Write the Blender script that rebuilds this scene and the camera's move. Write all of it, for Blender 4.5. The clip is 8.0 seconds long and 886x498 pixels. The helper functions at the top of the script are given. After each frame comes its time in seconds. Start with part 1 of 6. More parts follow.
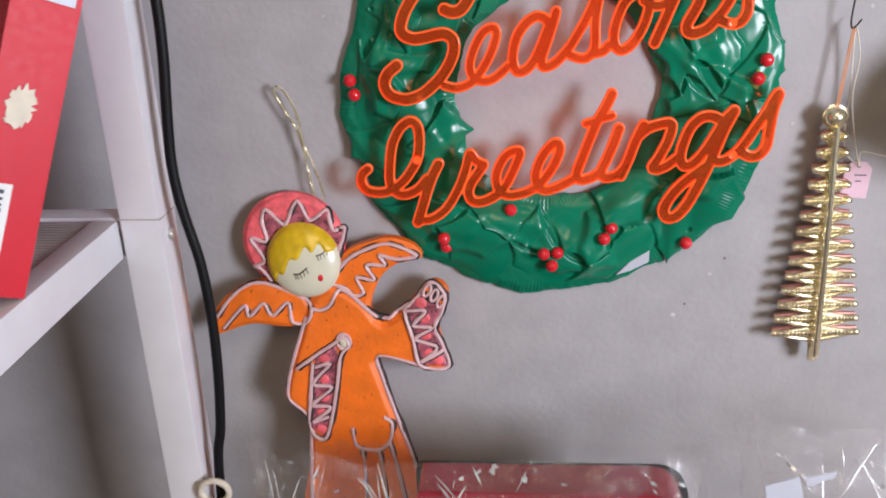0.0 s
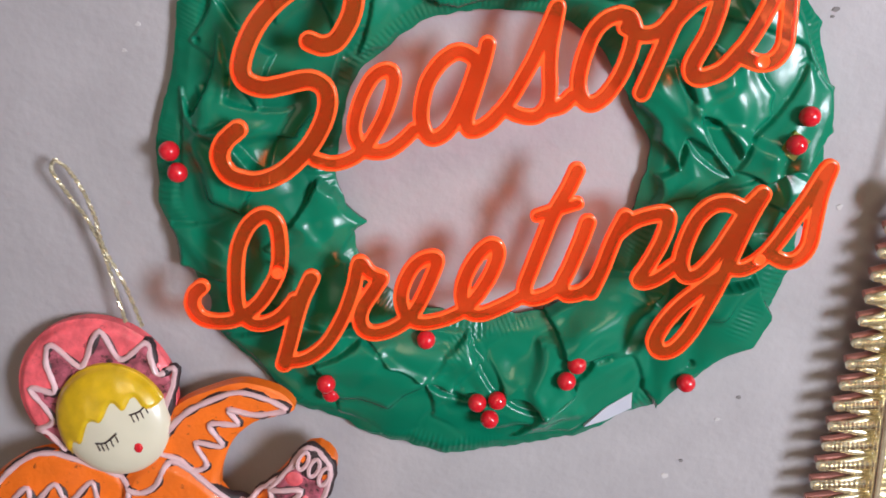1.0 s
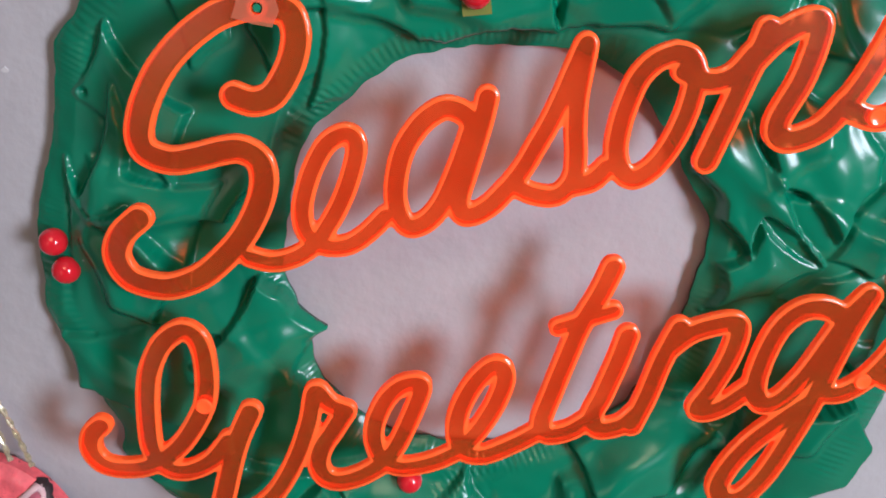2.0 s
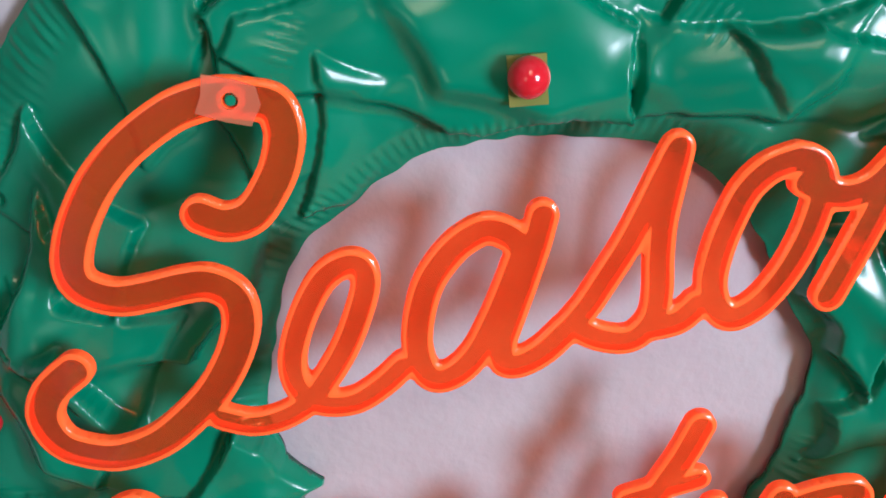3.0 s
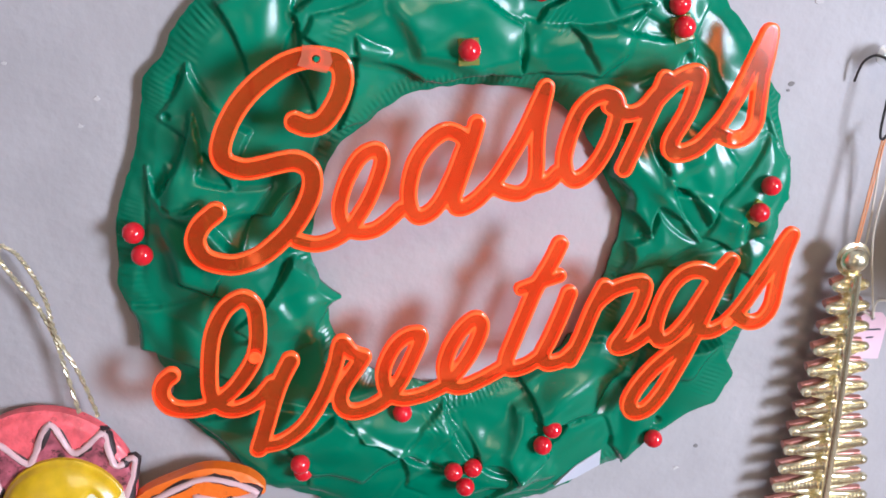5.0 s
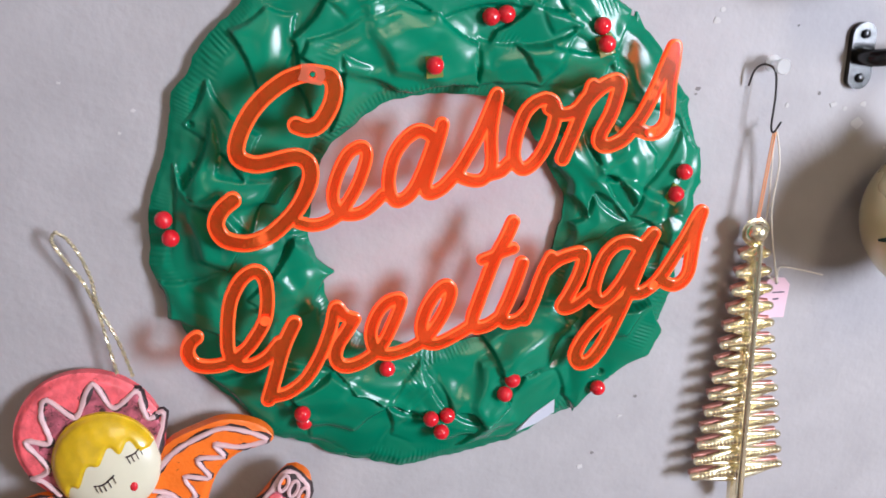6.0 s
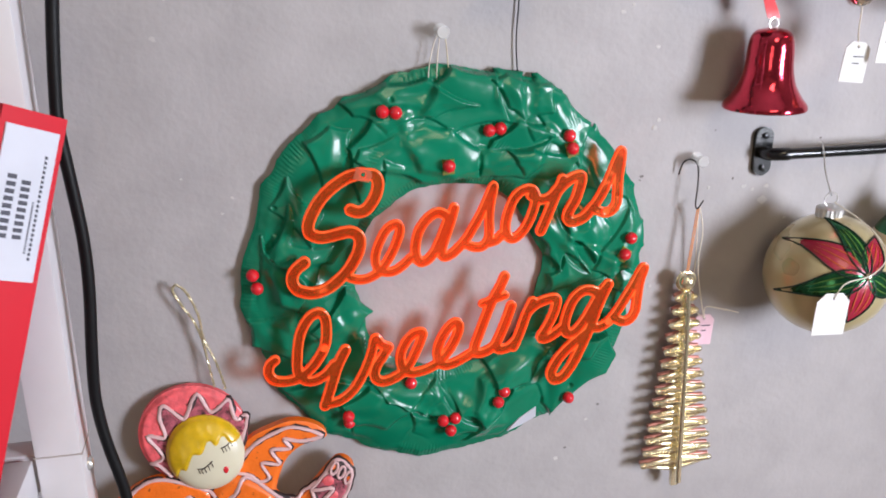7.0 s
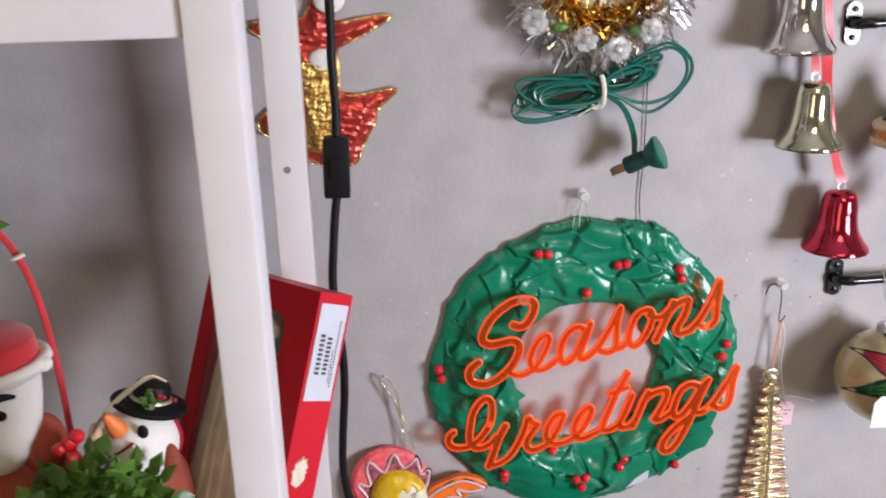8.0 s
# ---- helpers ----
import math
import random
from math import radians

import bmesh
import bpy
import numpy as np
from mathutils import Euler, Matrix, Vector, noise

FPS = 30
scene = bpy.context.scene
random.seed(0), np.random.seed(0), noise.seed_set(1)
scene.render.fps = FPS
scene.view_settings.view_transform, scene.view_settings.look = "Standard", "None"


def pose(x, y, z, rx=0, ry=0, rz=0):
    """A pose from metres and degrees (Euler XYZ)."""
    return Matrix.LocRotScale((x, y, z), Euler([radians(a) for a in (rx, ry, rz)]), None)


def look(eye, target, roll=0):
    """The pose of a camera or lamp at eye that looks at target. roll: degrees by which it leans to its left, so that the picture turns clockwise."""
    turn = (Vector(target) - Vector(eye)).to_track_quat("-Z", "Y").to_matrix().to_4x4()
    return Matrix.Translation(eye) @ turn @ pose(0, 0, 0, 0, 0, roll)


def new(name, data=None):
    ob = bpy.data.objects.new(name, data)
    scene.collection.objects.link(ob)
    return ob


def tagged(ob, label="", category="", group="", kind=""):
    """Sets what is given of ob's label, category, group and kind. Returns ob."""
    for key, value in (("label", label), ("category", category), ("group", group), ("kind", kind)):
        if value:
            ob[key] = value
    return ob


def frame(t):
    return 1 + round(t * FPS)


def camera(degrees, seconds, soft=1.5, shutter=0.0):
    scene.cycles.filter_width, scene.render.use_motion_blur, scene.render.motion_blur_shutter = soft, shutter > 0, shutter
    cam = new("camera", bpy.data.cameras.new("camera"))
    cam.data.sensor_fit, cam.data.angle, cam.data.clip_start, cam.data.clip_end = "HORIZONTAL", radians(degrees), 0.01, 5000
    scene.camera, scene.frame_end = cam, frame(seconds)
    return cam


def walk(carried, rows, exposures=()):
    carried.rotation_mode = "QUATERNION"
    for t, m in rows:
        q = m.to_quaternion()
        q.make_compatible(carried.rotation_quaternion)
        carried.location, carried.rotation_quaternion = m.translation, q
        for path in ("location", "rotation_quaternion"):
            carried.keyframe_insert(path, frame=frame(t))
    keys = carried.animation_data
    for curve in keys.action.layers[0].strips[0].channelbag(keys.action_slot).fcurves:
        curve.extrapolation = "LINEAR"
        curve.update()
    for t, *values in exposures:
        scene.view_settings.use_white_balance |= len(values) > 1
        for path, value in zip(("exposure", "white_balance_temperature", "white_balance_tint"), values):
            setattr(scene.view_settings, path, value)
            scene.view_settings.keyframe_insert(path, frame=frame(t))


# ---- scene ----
cam = camera(53.1, 8.0, soft=1.7, shutter=0.15)
PATH = [
    (0, (0.049, -0.624, 1.573), (-0.113, 1.222, 0.82), -2.2),
    (0.5, (0.052, -0.476, 1.563), (-0.053, 1.388, 0.844), -2.0),
    (1, (0.06, -0.397, 1.551), (0.038, 1.465, 0.823), -1.7),
    (1.2, (0.063, -0.375, 1.549), (0.049, 1.484, 0.813), -1.8),
    (2.3, (0.065, -0.254, 1.552), (0.042, 1.607, 0.819), -2.6),
    (2.5, (0.061, -0.238, 1.555), (0.051, 1.624, 0.825), -2.5),
    (3, (0.053, -0.208, 1.561), (0.071, 1.649, 0.819), -2.1),
    (3.5, (0.054, -0.222, 1.569), (0.086, 1.627, 0.809), -1.9),
    (4, (0.045, -0.268, 1.571), (0.164, 1.586, 0.83), -0.8),
    (4.5, (0.024, -0.323, 1.577), (0.278, 1.519, 0.841), 0.4),
    (5, (0.005, -0.375, 1.581), (0.311, 1.46, 0.847), 0.3),
    (5.2, (0.004, -0.393, 1.583), (0.326, 1.443, 0.856), 0.1),
    (6.5, (-0.031, -0.522, 1.61), (0.355, 1.322, 0.94), -0.5),
    (7, (-0.054, -0.611, 1.675), (0.334, 1.236, 1.013), -0.2),
    (7.5, (-0.077, -0.707, 1.754), (0.259, 1.162, 1.126), -0.6),
    (8, (-0.132, -0.774, 1.831), (0.05, 1.112, 1.19), -1.4),
]
EXPOSURES = [(0.0, -0.17, 6250, 12), (0.5, -0.23, 6250, 12), (1.0, -0.04, 6250, 13), (2.5, -0.18, 5900, 14), (3.0, 0.08, 5800, 14), (3.5, 0.33, 5350, 13), (4.0, 0.31, 5250, 12), (4.5, 0.19, 5600, 14), (5.0, 0.20, 5800, 13), (6.5, 0.08, 6150, 12), (7.0, -0.02, 6300, 12), (7.5, 0.03, 6350, 14), (8.0, -0.05, 6350, 13)]
walk(cam, [(t, look(eye, target, roll)) for t, eye, target, roll in PATH], EXPOSURES)
WINDOW_W, FRONT_W, PANEL_W = 25, 9, 14

# ---- world, lights ----
world = bpy.data.worlds.new("world")
scene.world = world
world.use_nodes = True
world.node_tree.nodes["Background"].inputs[0].default_value = (0.75, 0.82, 1.0, 1)
world.node_tree.nodes["Background"].inputs[1].default_value = 0.15


def area(name, eye, target, w, h, watts, colour):
    lamp = bpy.data.lights.new(name, "AREA")
    lamp.shape, lamp.size, lamp.size_y, lamp.energy, lamp.color = "RECTANGLE", w, h, watts, colour
    ob = new(name, lamp)
    ob.matrix_world = look(eye, target)
    return ob


# side window daylight; the unseen front and ceiling lamps are added warm fill
area("window_light", (0.905, -1.03, 1.59), (0.105, -0.66, 1.56), 0.34, 0.42, WINDOW_W, (0.90, 0.94, 1.02))
area("front_fill", (-1.45, -3.79, 1.55), (-1.0, 0, 1.5), 0.86, 1.2, FRONT_W, (1.0, 0.82, 0.54))
area("panel_fill", (0.2, -1.75, 2.56), (0.2, -1.75, 0), 0.5, 1.1, PANEL_W, (1.0, 0.78, 0.48))


# ---- materials ----
def nodes_of(name):
    m = bpy.data.materials.new(name)
    m.use_nodes = True
    t = m.node_tree
    return m, t, t.nodes["Principled BSDF"], t.nodes["Material Output"]


def surface(name, colour, rough=0.5, metal=0.0, vary=0.15, scale=40.0, bump=0.15, bump_scale=300.0, coat=0.0,
            depth=0.0004, sheen=0.0, tint=None, piece=0.0, spec=0.5, wash=0.0):
    """Paint, plastic, metal or card: a base colour that varies at two scales, uneven gloss and fine relief."""
    m, t, b, out = nodes_of(name)
    n, link = t.nodes, t.links.new
    co = n.new("ShaderNodeTexCoord")
    big, fine = n.new("ShaderNodeTexNoise"), n.new("ShaderNodeTexNoise")
    big.inputs["Scale"].default_value, big.inputs["Detail"].default_value = scale, 5
    fine.inputs["Scale"].default_value, fine.inputs["Detail"].default_value = bump_scale, 3
    link(co.outputs["Object"], big.inputs["Vector"])
    link(co.outputs["Object"], fine.inputs["Vector"])
    mix = n.new("ShaderNodeMix")
    mix.data_type = "RGBA"
    dark = tint or tuple(c * (1 - vary) for c in colour)
    lift = tuple(min(1, c * (1 + vary * 0.6)) for c in colour)
    mix.inputs["A"].default_value, mix.inputs["B"].default_value = (*dark, 1), (*lift, 1)
    ramp = n.new("ShaderNodeMapRange")
    ramp.inputs["From Min"].default_value, ramp.inputs["From Max"].default_value = 0.3, 0.7
    link(big.outputs["Fac"], ramp.inputs["Value"])
    link(ramp.outputs["Result"], mix.inputs["Factor"])
    last = mix.outputs["Result"]
    if piece:
        info, hsv = n.new("ShaderNodeObjectInfo"), n.new("ShaderNodeHueSaturation")
        span = n.new("ShaderNodeMapRange")
        span.inputs["To Min"].default_value, span.inputs["To Max"].default_value = 1 - piece, 1 + piece
        link(info.outputs["Random"], span.inputs["Value"])
        link(span.outputs["Result"], hsv.inputs["Value"])
        link(last, hsv.inputs["Color"])
        last = hsv.outputs["Color"]
    if wash:
        # dark antiquing left in the pits of the paint
        pit, cut, over = n.new("ShaderNodeTexNoise"), n.new("ShaderNodeMapRange"), n.new("ShaderNodeMix")
        pit.inputs["Scale"].default_value, pit.inputs["Detail"].default_value, pit.inputs["Roughness"].default_value = 190, 6, 0.75
        link(co.outputs["Object"], pit.inputs["Vector"])
        cut.inputs["From Min"].default_value, cut.inputs["From Max"].default_value = 0.66 - wash, 0.76 - wash
        link(pit.outputs["Fac"], cut.inputs["Value"])
        over.data_type = "RGBA"
        over.inputs["B"].default_value = (0.03, 0.012, 0.010, 1)
        link(cut.outputs["Result"], over.inputs["Factor"])
        link(last, over.inputs["A"])
        last = over.outputs["Result"]
    link(last, b.inputs["Base Color"])
    rr = n.new("ShaderNodeMapRange")
    rr.inputs["To Min"].default_value, rr.inputs["To Max"].default_value = max(0.02, rough * 0.8), min(1, rough * 1.25)
    link(fine.outputs["Fac"], rr.inputs["Value"])
    link(rr.outputs["Result"], b.inputs["Roughness"])
    b.inputs["Metallic"].default_value, b.inputs["Coat Weight"].default_value = metal, coat
    b.inputs["Coat Roughness"].default_value = 0.08
    b.inputs["Sheen Weight"].default_value = sheen
    b.inputs["Specular IOR Level"].default_value = spec
    if bump:
        bp = n.new("ShaderNodeBump")
        bp.inputs["Strength"].default_value, bp.inputs["Distance"].default_value = bump, depth
        link(fine.outputs["Fac"], bp.inputs["Height"])
        link(bp.outputs["Normal"], b.inputs["Normal"])
    return m


def wall_paint(name, colour):
    """Satin wall paint rolled over plaster: an orange-peel skin, faint trowel waves and scuffs."""
    m, t, b, out = nodes_of(name)
    n, link = t.nodes, t.links.new
    co = n.new("ShaderNodeTexCoord")
    peel, wave, scuff = (n.new("ShaderNodeTexNoise") for _ in range(3))
    for tex, s, d in ((peel, 190, 4), (wave, 9, 3), (scuff, 26, 8)):
        tex.inputs["Scale"].default_value, tex.inputs["Detail"].default_value = s, d
        link(co.outputs["Object"], tex.inputs["Vector"])
    mix = n.new("ShaderNodeMix")
    mix.data_type = "RGBA"
    mix.inputs["A"].default_value = (*(c * 0.93 for c in colour), 1)
    mix.inputs["B"].default_value = (*(c * 1.05 for c in colour), 1)
    rng = n.new("ShaderNodeMapRange")
    rng.inputs["From Min"].default_value, rng.inputs["From Max"].default_value = 0.35, 0.68
    link(scuff.outputs["Fac"], rng.inputs["Value"])
    link(rng.outputs["Result"], mix.inputs["Factor"])
    link(mix.outputs["Result"], b.inputs["Base Color"])
    b.inputs["Roughness"].default_value = 0.6
    b.inputs["Specular IOR Level"].default_value = 0.22
    b1, b2 = n.new("ShaderNodeBump"), n.new("ShaderNodeBump")
    b1.inputs["Strength"].default_value, b1.inputs["Distance"].default_value = 0.28, 0.0015
    b2.inputs["Strength"].default_value, b2.inputs["Distance"].default_value = 0.35, 0.006
    link(peel.outputs["Fac"], b1.inputs["Height"])
    link(wave.outputs["Fac"], b2.inputs["Height"])
    link(b2.outputs["Normal"], b1.inputs["Normal"])
    link(b1.outputs["Normal"], b.inputs["Normal"])
    return m


def gloss_weight(n, link, base):
    """The share of light that a clear skin mirrors: little face on, more at a slant."""
    lw, power, rise = n.new("ShaderNodeLayerWeight"), n.new("ShaderNodeMath"), n.new("ShaderNodeMath")
    power.operation, rise.operation = "POWER", "MULTIPLY_ADD"
    power.inputs[1].default_value = 4.5
    link(lw.outputs["Facing"], power.inputs[0])
    link(power.outputs[0], rise.inputs[0])
    rise.inputs[1].default_value, rise.inputs[2].default_value = 0.6, base
    return lw, rise.outputs[0]


def clear(name, tint=(1, 1, 1), gloss=0.06, haze=0.0, wrinkle=0.0, wrinkle_scale=90.0, ior=1.5):
    """Thin clear sheet: lets light straight through, with a reflecting skin."""
    m, t, b, out = nodes_of(name)
    n, link = t.nodes, t.links.new
    see, shine, skin = n.new("ShaderNodeBsdfTransparent"), n.new("ShaderNodeBsdfGlossy"), n.new("ShaderNodeMixShader")
    see.inputs["Color"].default_value = (*tint, 1)
    shine.inputs["Roughness"].default_value = gloss
    fr = gloss_weight(n, link, ((ior - 1) / (ior + 1)) ** 2)
    link(fr[1], skin.inputs[0])
    body = see.outputs[0]
    if haze:
        dif, fog = n.new("ShaderNodeBsdfDiffuse"), n.new("ShaderNodeMixShader")
        dif.inputs["Color"].default_value = (*(0.85 * c for c in tint), 1)
        fog.inputs[0].default_value = haze
        link(see.outputs[0], fog.inputs[1])
        link(dif.outputs[0], fog.inputs[2])
        body = fog.outputs[0]
    link(body, skin.inputs[1])
    link(shine.outputs[0], skin.inputs[2])
    if wrinkle:
        co, tex, bp = n.new("ShaderNodeTexCoord"), n.new("ShaderNodeTexNoise"), n.new("ShaderNodeBump")
        tex.inputs["Scale"].default_value, tex.inputs["Detail"].default_value = wrinkle_scale, 4
        link(co.outputs["Object"], tex.inputs["Vector"])
        bp.inputs["Strength"].default_value, bp.inputs["Distance"].default_value = wrinkle, 0.004
        link(tex.outputs["Fac"], bp.inputs["Height"])
        link(bp.outputs["Normal"], shine.inputs["Normal"])
        link(bp.outputs["Normal"], fr[0].inputs["Normal"])
    link(skin.outputs[0], out.inputs["Surface"])
    return m


def film(name, shine_part, haze):
    """Very thin crinkled plastic film: nearly all light goes straight through, a little is mirrored by the wrinkles."""
    m, t, b, out = nodes_of(name)
    n, link = t.nodes, t.links.new
    see, shine, dif = n.new("ShaderNodeBsdfTransparent"), n.new("ShaderNodeBsdfGlossy"), n.new("ShaderNodeBsdfDiffuse")
    dif.inputs["Color"].default_value = (0.8, 0.8, 0.8, 1)
    shine.inputs["Roughness"].default_value = 0.12
    fog, skin = n.new("ShaderNodeMixShader"), n.new("ShaderNodeMixShader")
    fog.inputs[0].default_value, skin.inputs[0].default_value = haze, shine_part
    co, tex, bp = n.new("ShaderNodeTexCoord"), n.new("ShaderNodeTexNoise"), n.new("ShaderNodeBump")
    tex.inputs["Scale"].default_value, tex.inputs["Detail"].default_value, tex.inputs["Distortion"].default_value = 60, 5, 1.5
    link(co.outputs["Object"], tex.inputs["Vector"])
    bp.inputs["Strength"].default_value, bp.inputs["Distance"].default_value = 1.0, 0.006
    link(tex.outputs["Fac"], bp.inputs["Height"])
    link(bp.outputs["Normal"], shine.inputs["Normal"])
    link(see.outputs[0], fog.inputs[1])
    link(dif.outputs[0], fog.inputs[2])
    link(fog.outputs[0], skin.inputs[1])
    link(shine.outputs[0], skin.inputs[2])
    link(skin.outputs[0], out.inputs["Surface"])
    return m


def acrylic(name):
    """Fluorescent orange acrylic sheet: the face lets orange light through, the cut edge's glow is put into a bright
    rim band.
    """
    m, t, b, out = nodes_of(name)
    n, link = t.nodes, t.links.new
    see, dif, tra, shine = (n.new("ShaderNodeBsdf" + k) for k in ("Transparent", "Diffuse", "Translucent", "Glossy"))
    see.inputs["Color"].default_value = (1.0, 0.36, 0.17, 1)
    co, tex = n.new("ShaderNodeTexCoord"), n.new("ShaderNodeTexNoise")
    tex.inputs["Scale"].default_value, tex.inputs["Detail"].default_value = 70, 3
    link(co.outputs["Object"], tex.inputs["Vector"])
    dif.inputs["Color"].default_value = (1.45, 0.26, 0.05, 1)   # red above 1: the dye's glow is put into the colour
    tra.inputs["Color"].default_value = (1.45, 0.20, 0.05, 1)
    shine.inputs["Roughness"].default_value = 0.17
    glow, face, rim, skin = (n.new("ShaderNodeMixShader") for _ in range(4))
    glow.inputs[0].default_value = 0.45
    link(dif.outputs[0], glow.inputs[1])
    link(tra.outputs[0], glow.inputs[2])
    # band along the edge, nearly opaque, imitates the light gathered there
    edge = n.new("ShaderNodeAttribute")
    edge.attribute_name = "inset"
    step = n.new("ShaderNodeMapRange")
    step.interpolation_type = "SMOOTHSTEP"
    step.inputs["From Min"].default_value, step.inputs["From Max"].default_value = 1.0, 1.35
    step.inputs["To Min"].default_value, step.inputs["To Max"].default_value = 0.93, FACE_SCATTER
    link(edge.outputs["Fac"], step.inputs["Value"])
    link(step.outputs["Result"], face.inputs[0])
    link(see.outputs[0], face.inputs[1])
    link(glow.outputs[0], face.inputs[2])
    fr, bp = gloss_weight(n, link, 0.038), n.new("ShaderNodeBump")
    bp.inputs["Strength"].default_value, bp.inputs["Distance"].default_value = 0.12, 0.001
    link(tex.outputs["Fac"], bp.inputs["Height"])
    link(bp.outputs["Normal"], shine.inputs["Normal"])
    link(fr[1], skin.inputs[0])
    link(face.outputs[0], skin.inputs[1])
    link(shine.outputs[0], skin.inputs[2])
    link(skin.outputs[0], out.inputs["Surface"])
    return m


FACE_SCATTER = 0.19
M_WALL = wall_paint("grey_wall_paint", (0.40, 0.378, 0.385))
# darker than the grey so that the unseen walls bounce less light
M_LOWBOUNCE = wall_paint("low_bounce_wall_paint", (0.24, 0.22, 0.20))
M_CEIL = surface("ceiling_paint", (0.55, 0.54, 0.52), 0.8)
M_FLOOR = surface("floor_board", (0.22, 0.15, 0.10), 0.45, scale=8)
M_GREEN = surface("green_moulded_plastic", (0.003, 0.175, 0.092), 0.24, vary=0.2, scale=14, bump=0.12, bump_scale=95,
                  coat=0.0, depth=0.0012, piece=0.05, spec=0.42)
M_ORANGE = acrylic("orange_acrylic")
M_BERRY = surface("red_berry_plastic", (0.62, 0.012, 0.022), 0.15, vary=0.1, bump=0.05, coat=0.4)
M_GLUE = clear("dried_glue", (0.62, 0.60, 0.16), 0.2, haze=0.35, wrinkle=0.4)
M_WHITE = surface("white_metal_paint", (0.64, 0.62, 0.645), 0.32, vary=0.04, bump=0.12, bump_scale=120)
M_SHELF = surface("grey_ribbed_plastic", (0.42, 0.38, 0.36), 0.55)
M_BLACK = surface("black_rubber", (0.006, 0.006, 0.007), 0.5, vary=0.2, spec=0.2)
M_IRON = surface("black_iron_paint", (0.008, 0.008, 0.009), 0.22, coat=0.0, spec=0.5, bump=0.2, bump_scale=150)
M_GOLD = surface("gold_plating", (0.96, 0.86, 0.62), 0.24, metal=0.92, vary=0.12, scale=120, bump=0.15, bump_scale=500)
M_TREE_REFLECT = surface("pink_reflection_tint", (0.50, 0.22, 0.18), 0.35, metal=0.6, vary=0.2)
M_GOLDCORD = surface("gold_thread", (0.60, 0.53, 0.36), 0.35, metal=0.6, vary=0.3, scale=900)
M_PAPER = surface("white_card", (0.68, 0.67, 0.66), 0.7, vary=0.04)
M_PINKPAPER = surface("pink_card", (0.72, 0.48, 0.56), 0.7, vary=0.05)
M_INK = surface("dark_ink", (0.05, 0.05, 0.07), 0.6)
M_THREAD = surface("white_thread", (0.70, 0.64, 0.55), 0.8)
M_PEACH = surface("peach_thread", (0.72, 0.32, 0.15), 0.7)
M_WIRE = surface("dark_wire", (0.045, 0.042, 0.045), 0.35, metal=0.6)
M_PIN = clear("clear_pin_plastic", (0.93, 0.93, 0.93), 0.05, haze=0.38)
M_STEEL = surface("steel", (0.72, 0.71, 0.70), 0.3, metal=0.7)
M_BRASS = surface("dull_brass", (0.42, 0.27, 0.16), 0.35, metal=1.0)
M_REDCARD = surface("red_printed_card", (0.50, 0.010, 0.022), 0.42, vary=0.08, scale=20, coat=0.0, spec=0.2)
M_TORN = surface("torn_card", (0.62, 0.55, 0.45), 0.9, vary=0.12, scale=150)
M_LABEL = surface("pale_label", (0.50, 0.51, 0.58), 0.5, vary=0.05)
M_PINK = surface("pink_craft_paint", (0.84, 0.125, 0.145), 0.5, vary=0.3, scale=150, bump=0.9, bump_scale=330, coat=0.15, depth=0.0008, wash=0.05)
M_ORPAINT = surface("orange_craft_paint", (0.86, 0.165, 0.008), 0.45, vary=0.14, scale=60, bump=0.6, bump_scale=330, coat=0.2, depth=0.0008, wash=0.045)
M_YEL = surface("yellow_craft_paint", (0.66, 0.42, 0.008), 0.3, vary=0.2, scale=120, coat=0.3)
M_CREAM = surface("cream_craft_paint", (0.66, 0.62, 0.47), 0.3, vary=0.06, coat=0.4)
M_PIPE = surface("pale_pink_piping", (0.64, 0.42, 0.43), 0.4, vary=0.12, scale=200, coat=0.2)
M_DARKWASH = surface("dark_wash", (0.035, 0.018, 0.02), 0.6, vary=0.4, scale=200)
M_MAROON = surface("maroon_lacquer", (0.24, 0.016, 0.030), 0.2, vary=0.2, scale=12, coat=0.3)
M_BAG = film("clear_bag", 0.05, 0.022)
M_GLINT = film("bag_glint", 0.35, 0.5)
M_FROST = clear("frosted_acrylic", (1.0, 0.50, 0.26), 0.3, haze=0.24, wrinkle=0.3)
M_MAUVE = surface("mauve_wash", (0.44, 0.10, 0.14), 0.55, vary=0.7, scale=160, bump=0.5, bump_scale=420, wash=0.12)
M_WOOD = surface("ledge_wood", (0.24, 0.16, 0.10), 0.5, vary=0.3, scale=9)
M_CORD = surface("green_cord", (0.006, 0.12, 0.088), 0.32, vary=0.15)
# darker copy of the cord's green: the plug body's shade as colour
M_PLUG_SHADED = surface("shaded_green_rubber", (0.004, 0.045, 0.036), 0.5, vary=0.15)
M_REDGLASS = surface("red_mirror_glass", (0.62, 0.050, 0.085), 0.10, metal=0.9, vary=0.2, scale=60, bump=0.45, bump_scale=75, depth=0.0012)
M_SILVGLASS = surface("silver_mirror_glass", (0.86, 0.82, 0.76), 0.08, metal=0.95, vary=0.15, scale=60, bump=0.45, bump_scale=75, depth=0.0012)
M_GRGLASS = surface("olive_mirror_glass", (0.76, 0.73, 0.54), 0.09, metal=0.92, vary=0.2, scale=60, bump=0.45, bump_scale=75, depth=0.0012)
M_DKGREEN = surface("green_mirror_glass", (0.02, 0.13, 0.05), 0.15, metal=0.7, vary=0.4, scale=80)
M_PEARL = surface("pearl_gold_glass", (0.56, 0.47, 0.26), 0.28, metal=0.35, vary=0.1, scale=16, coat=0.5, bump=0.02, bump_scale=14)
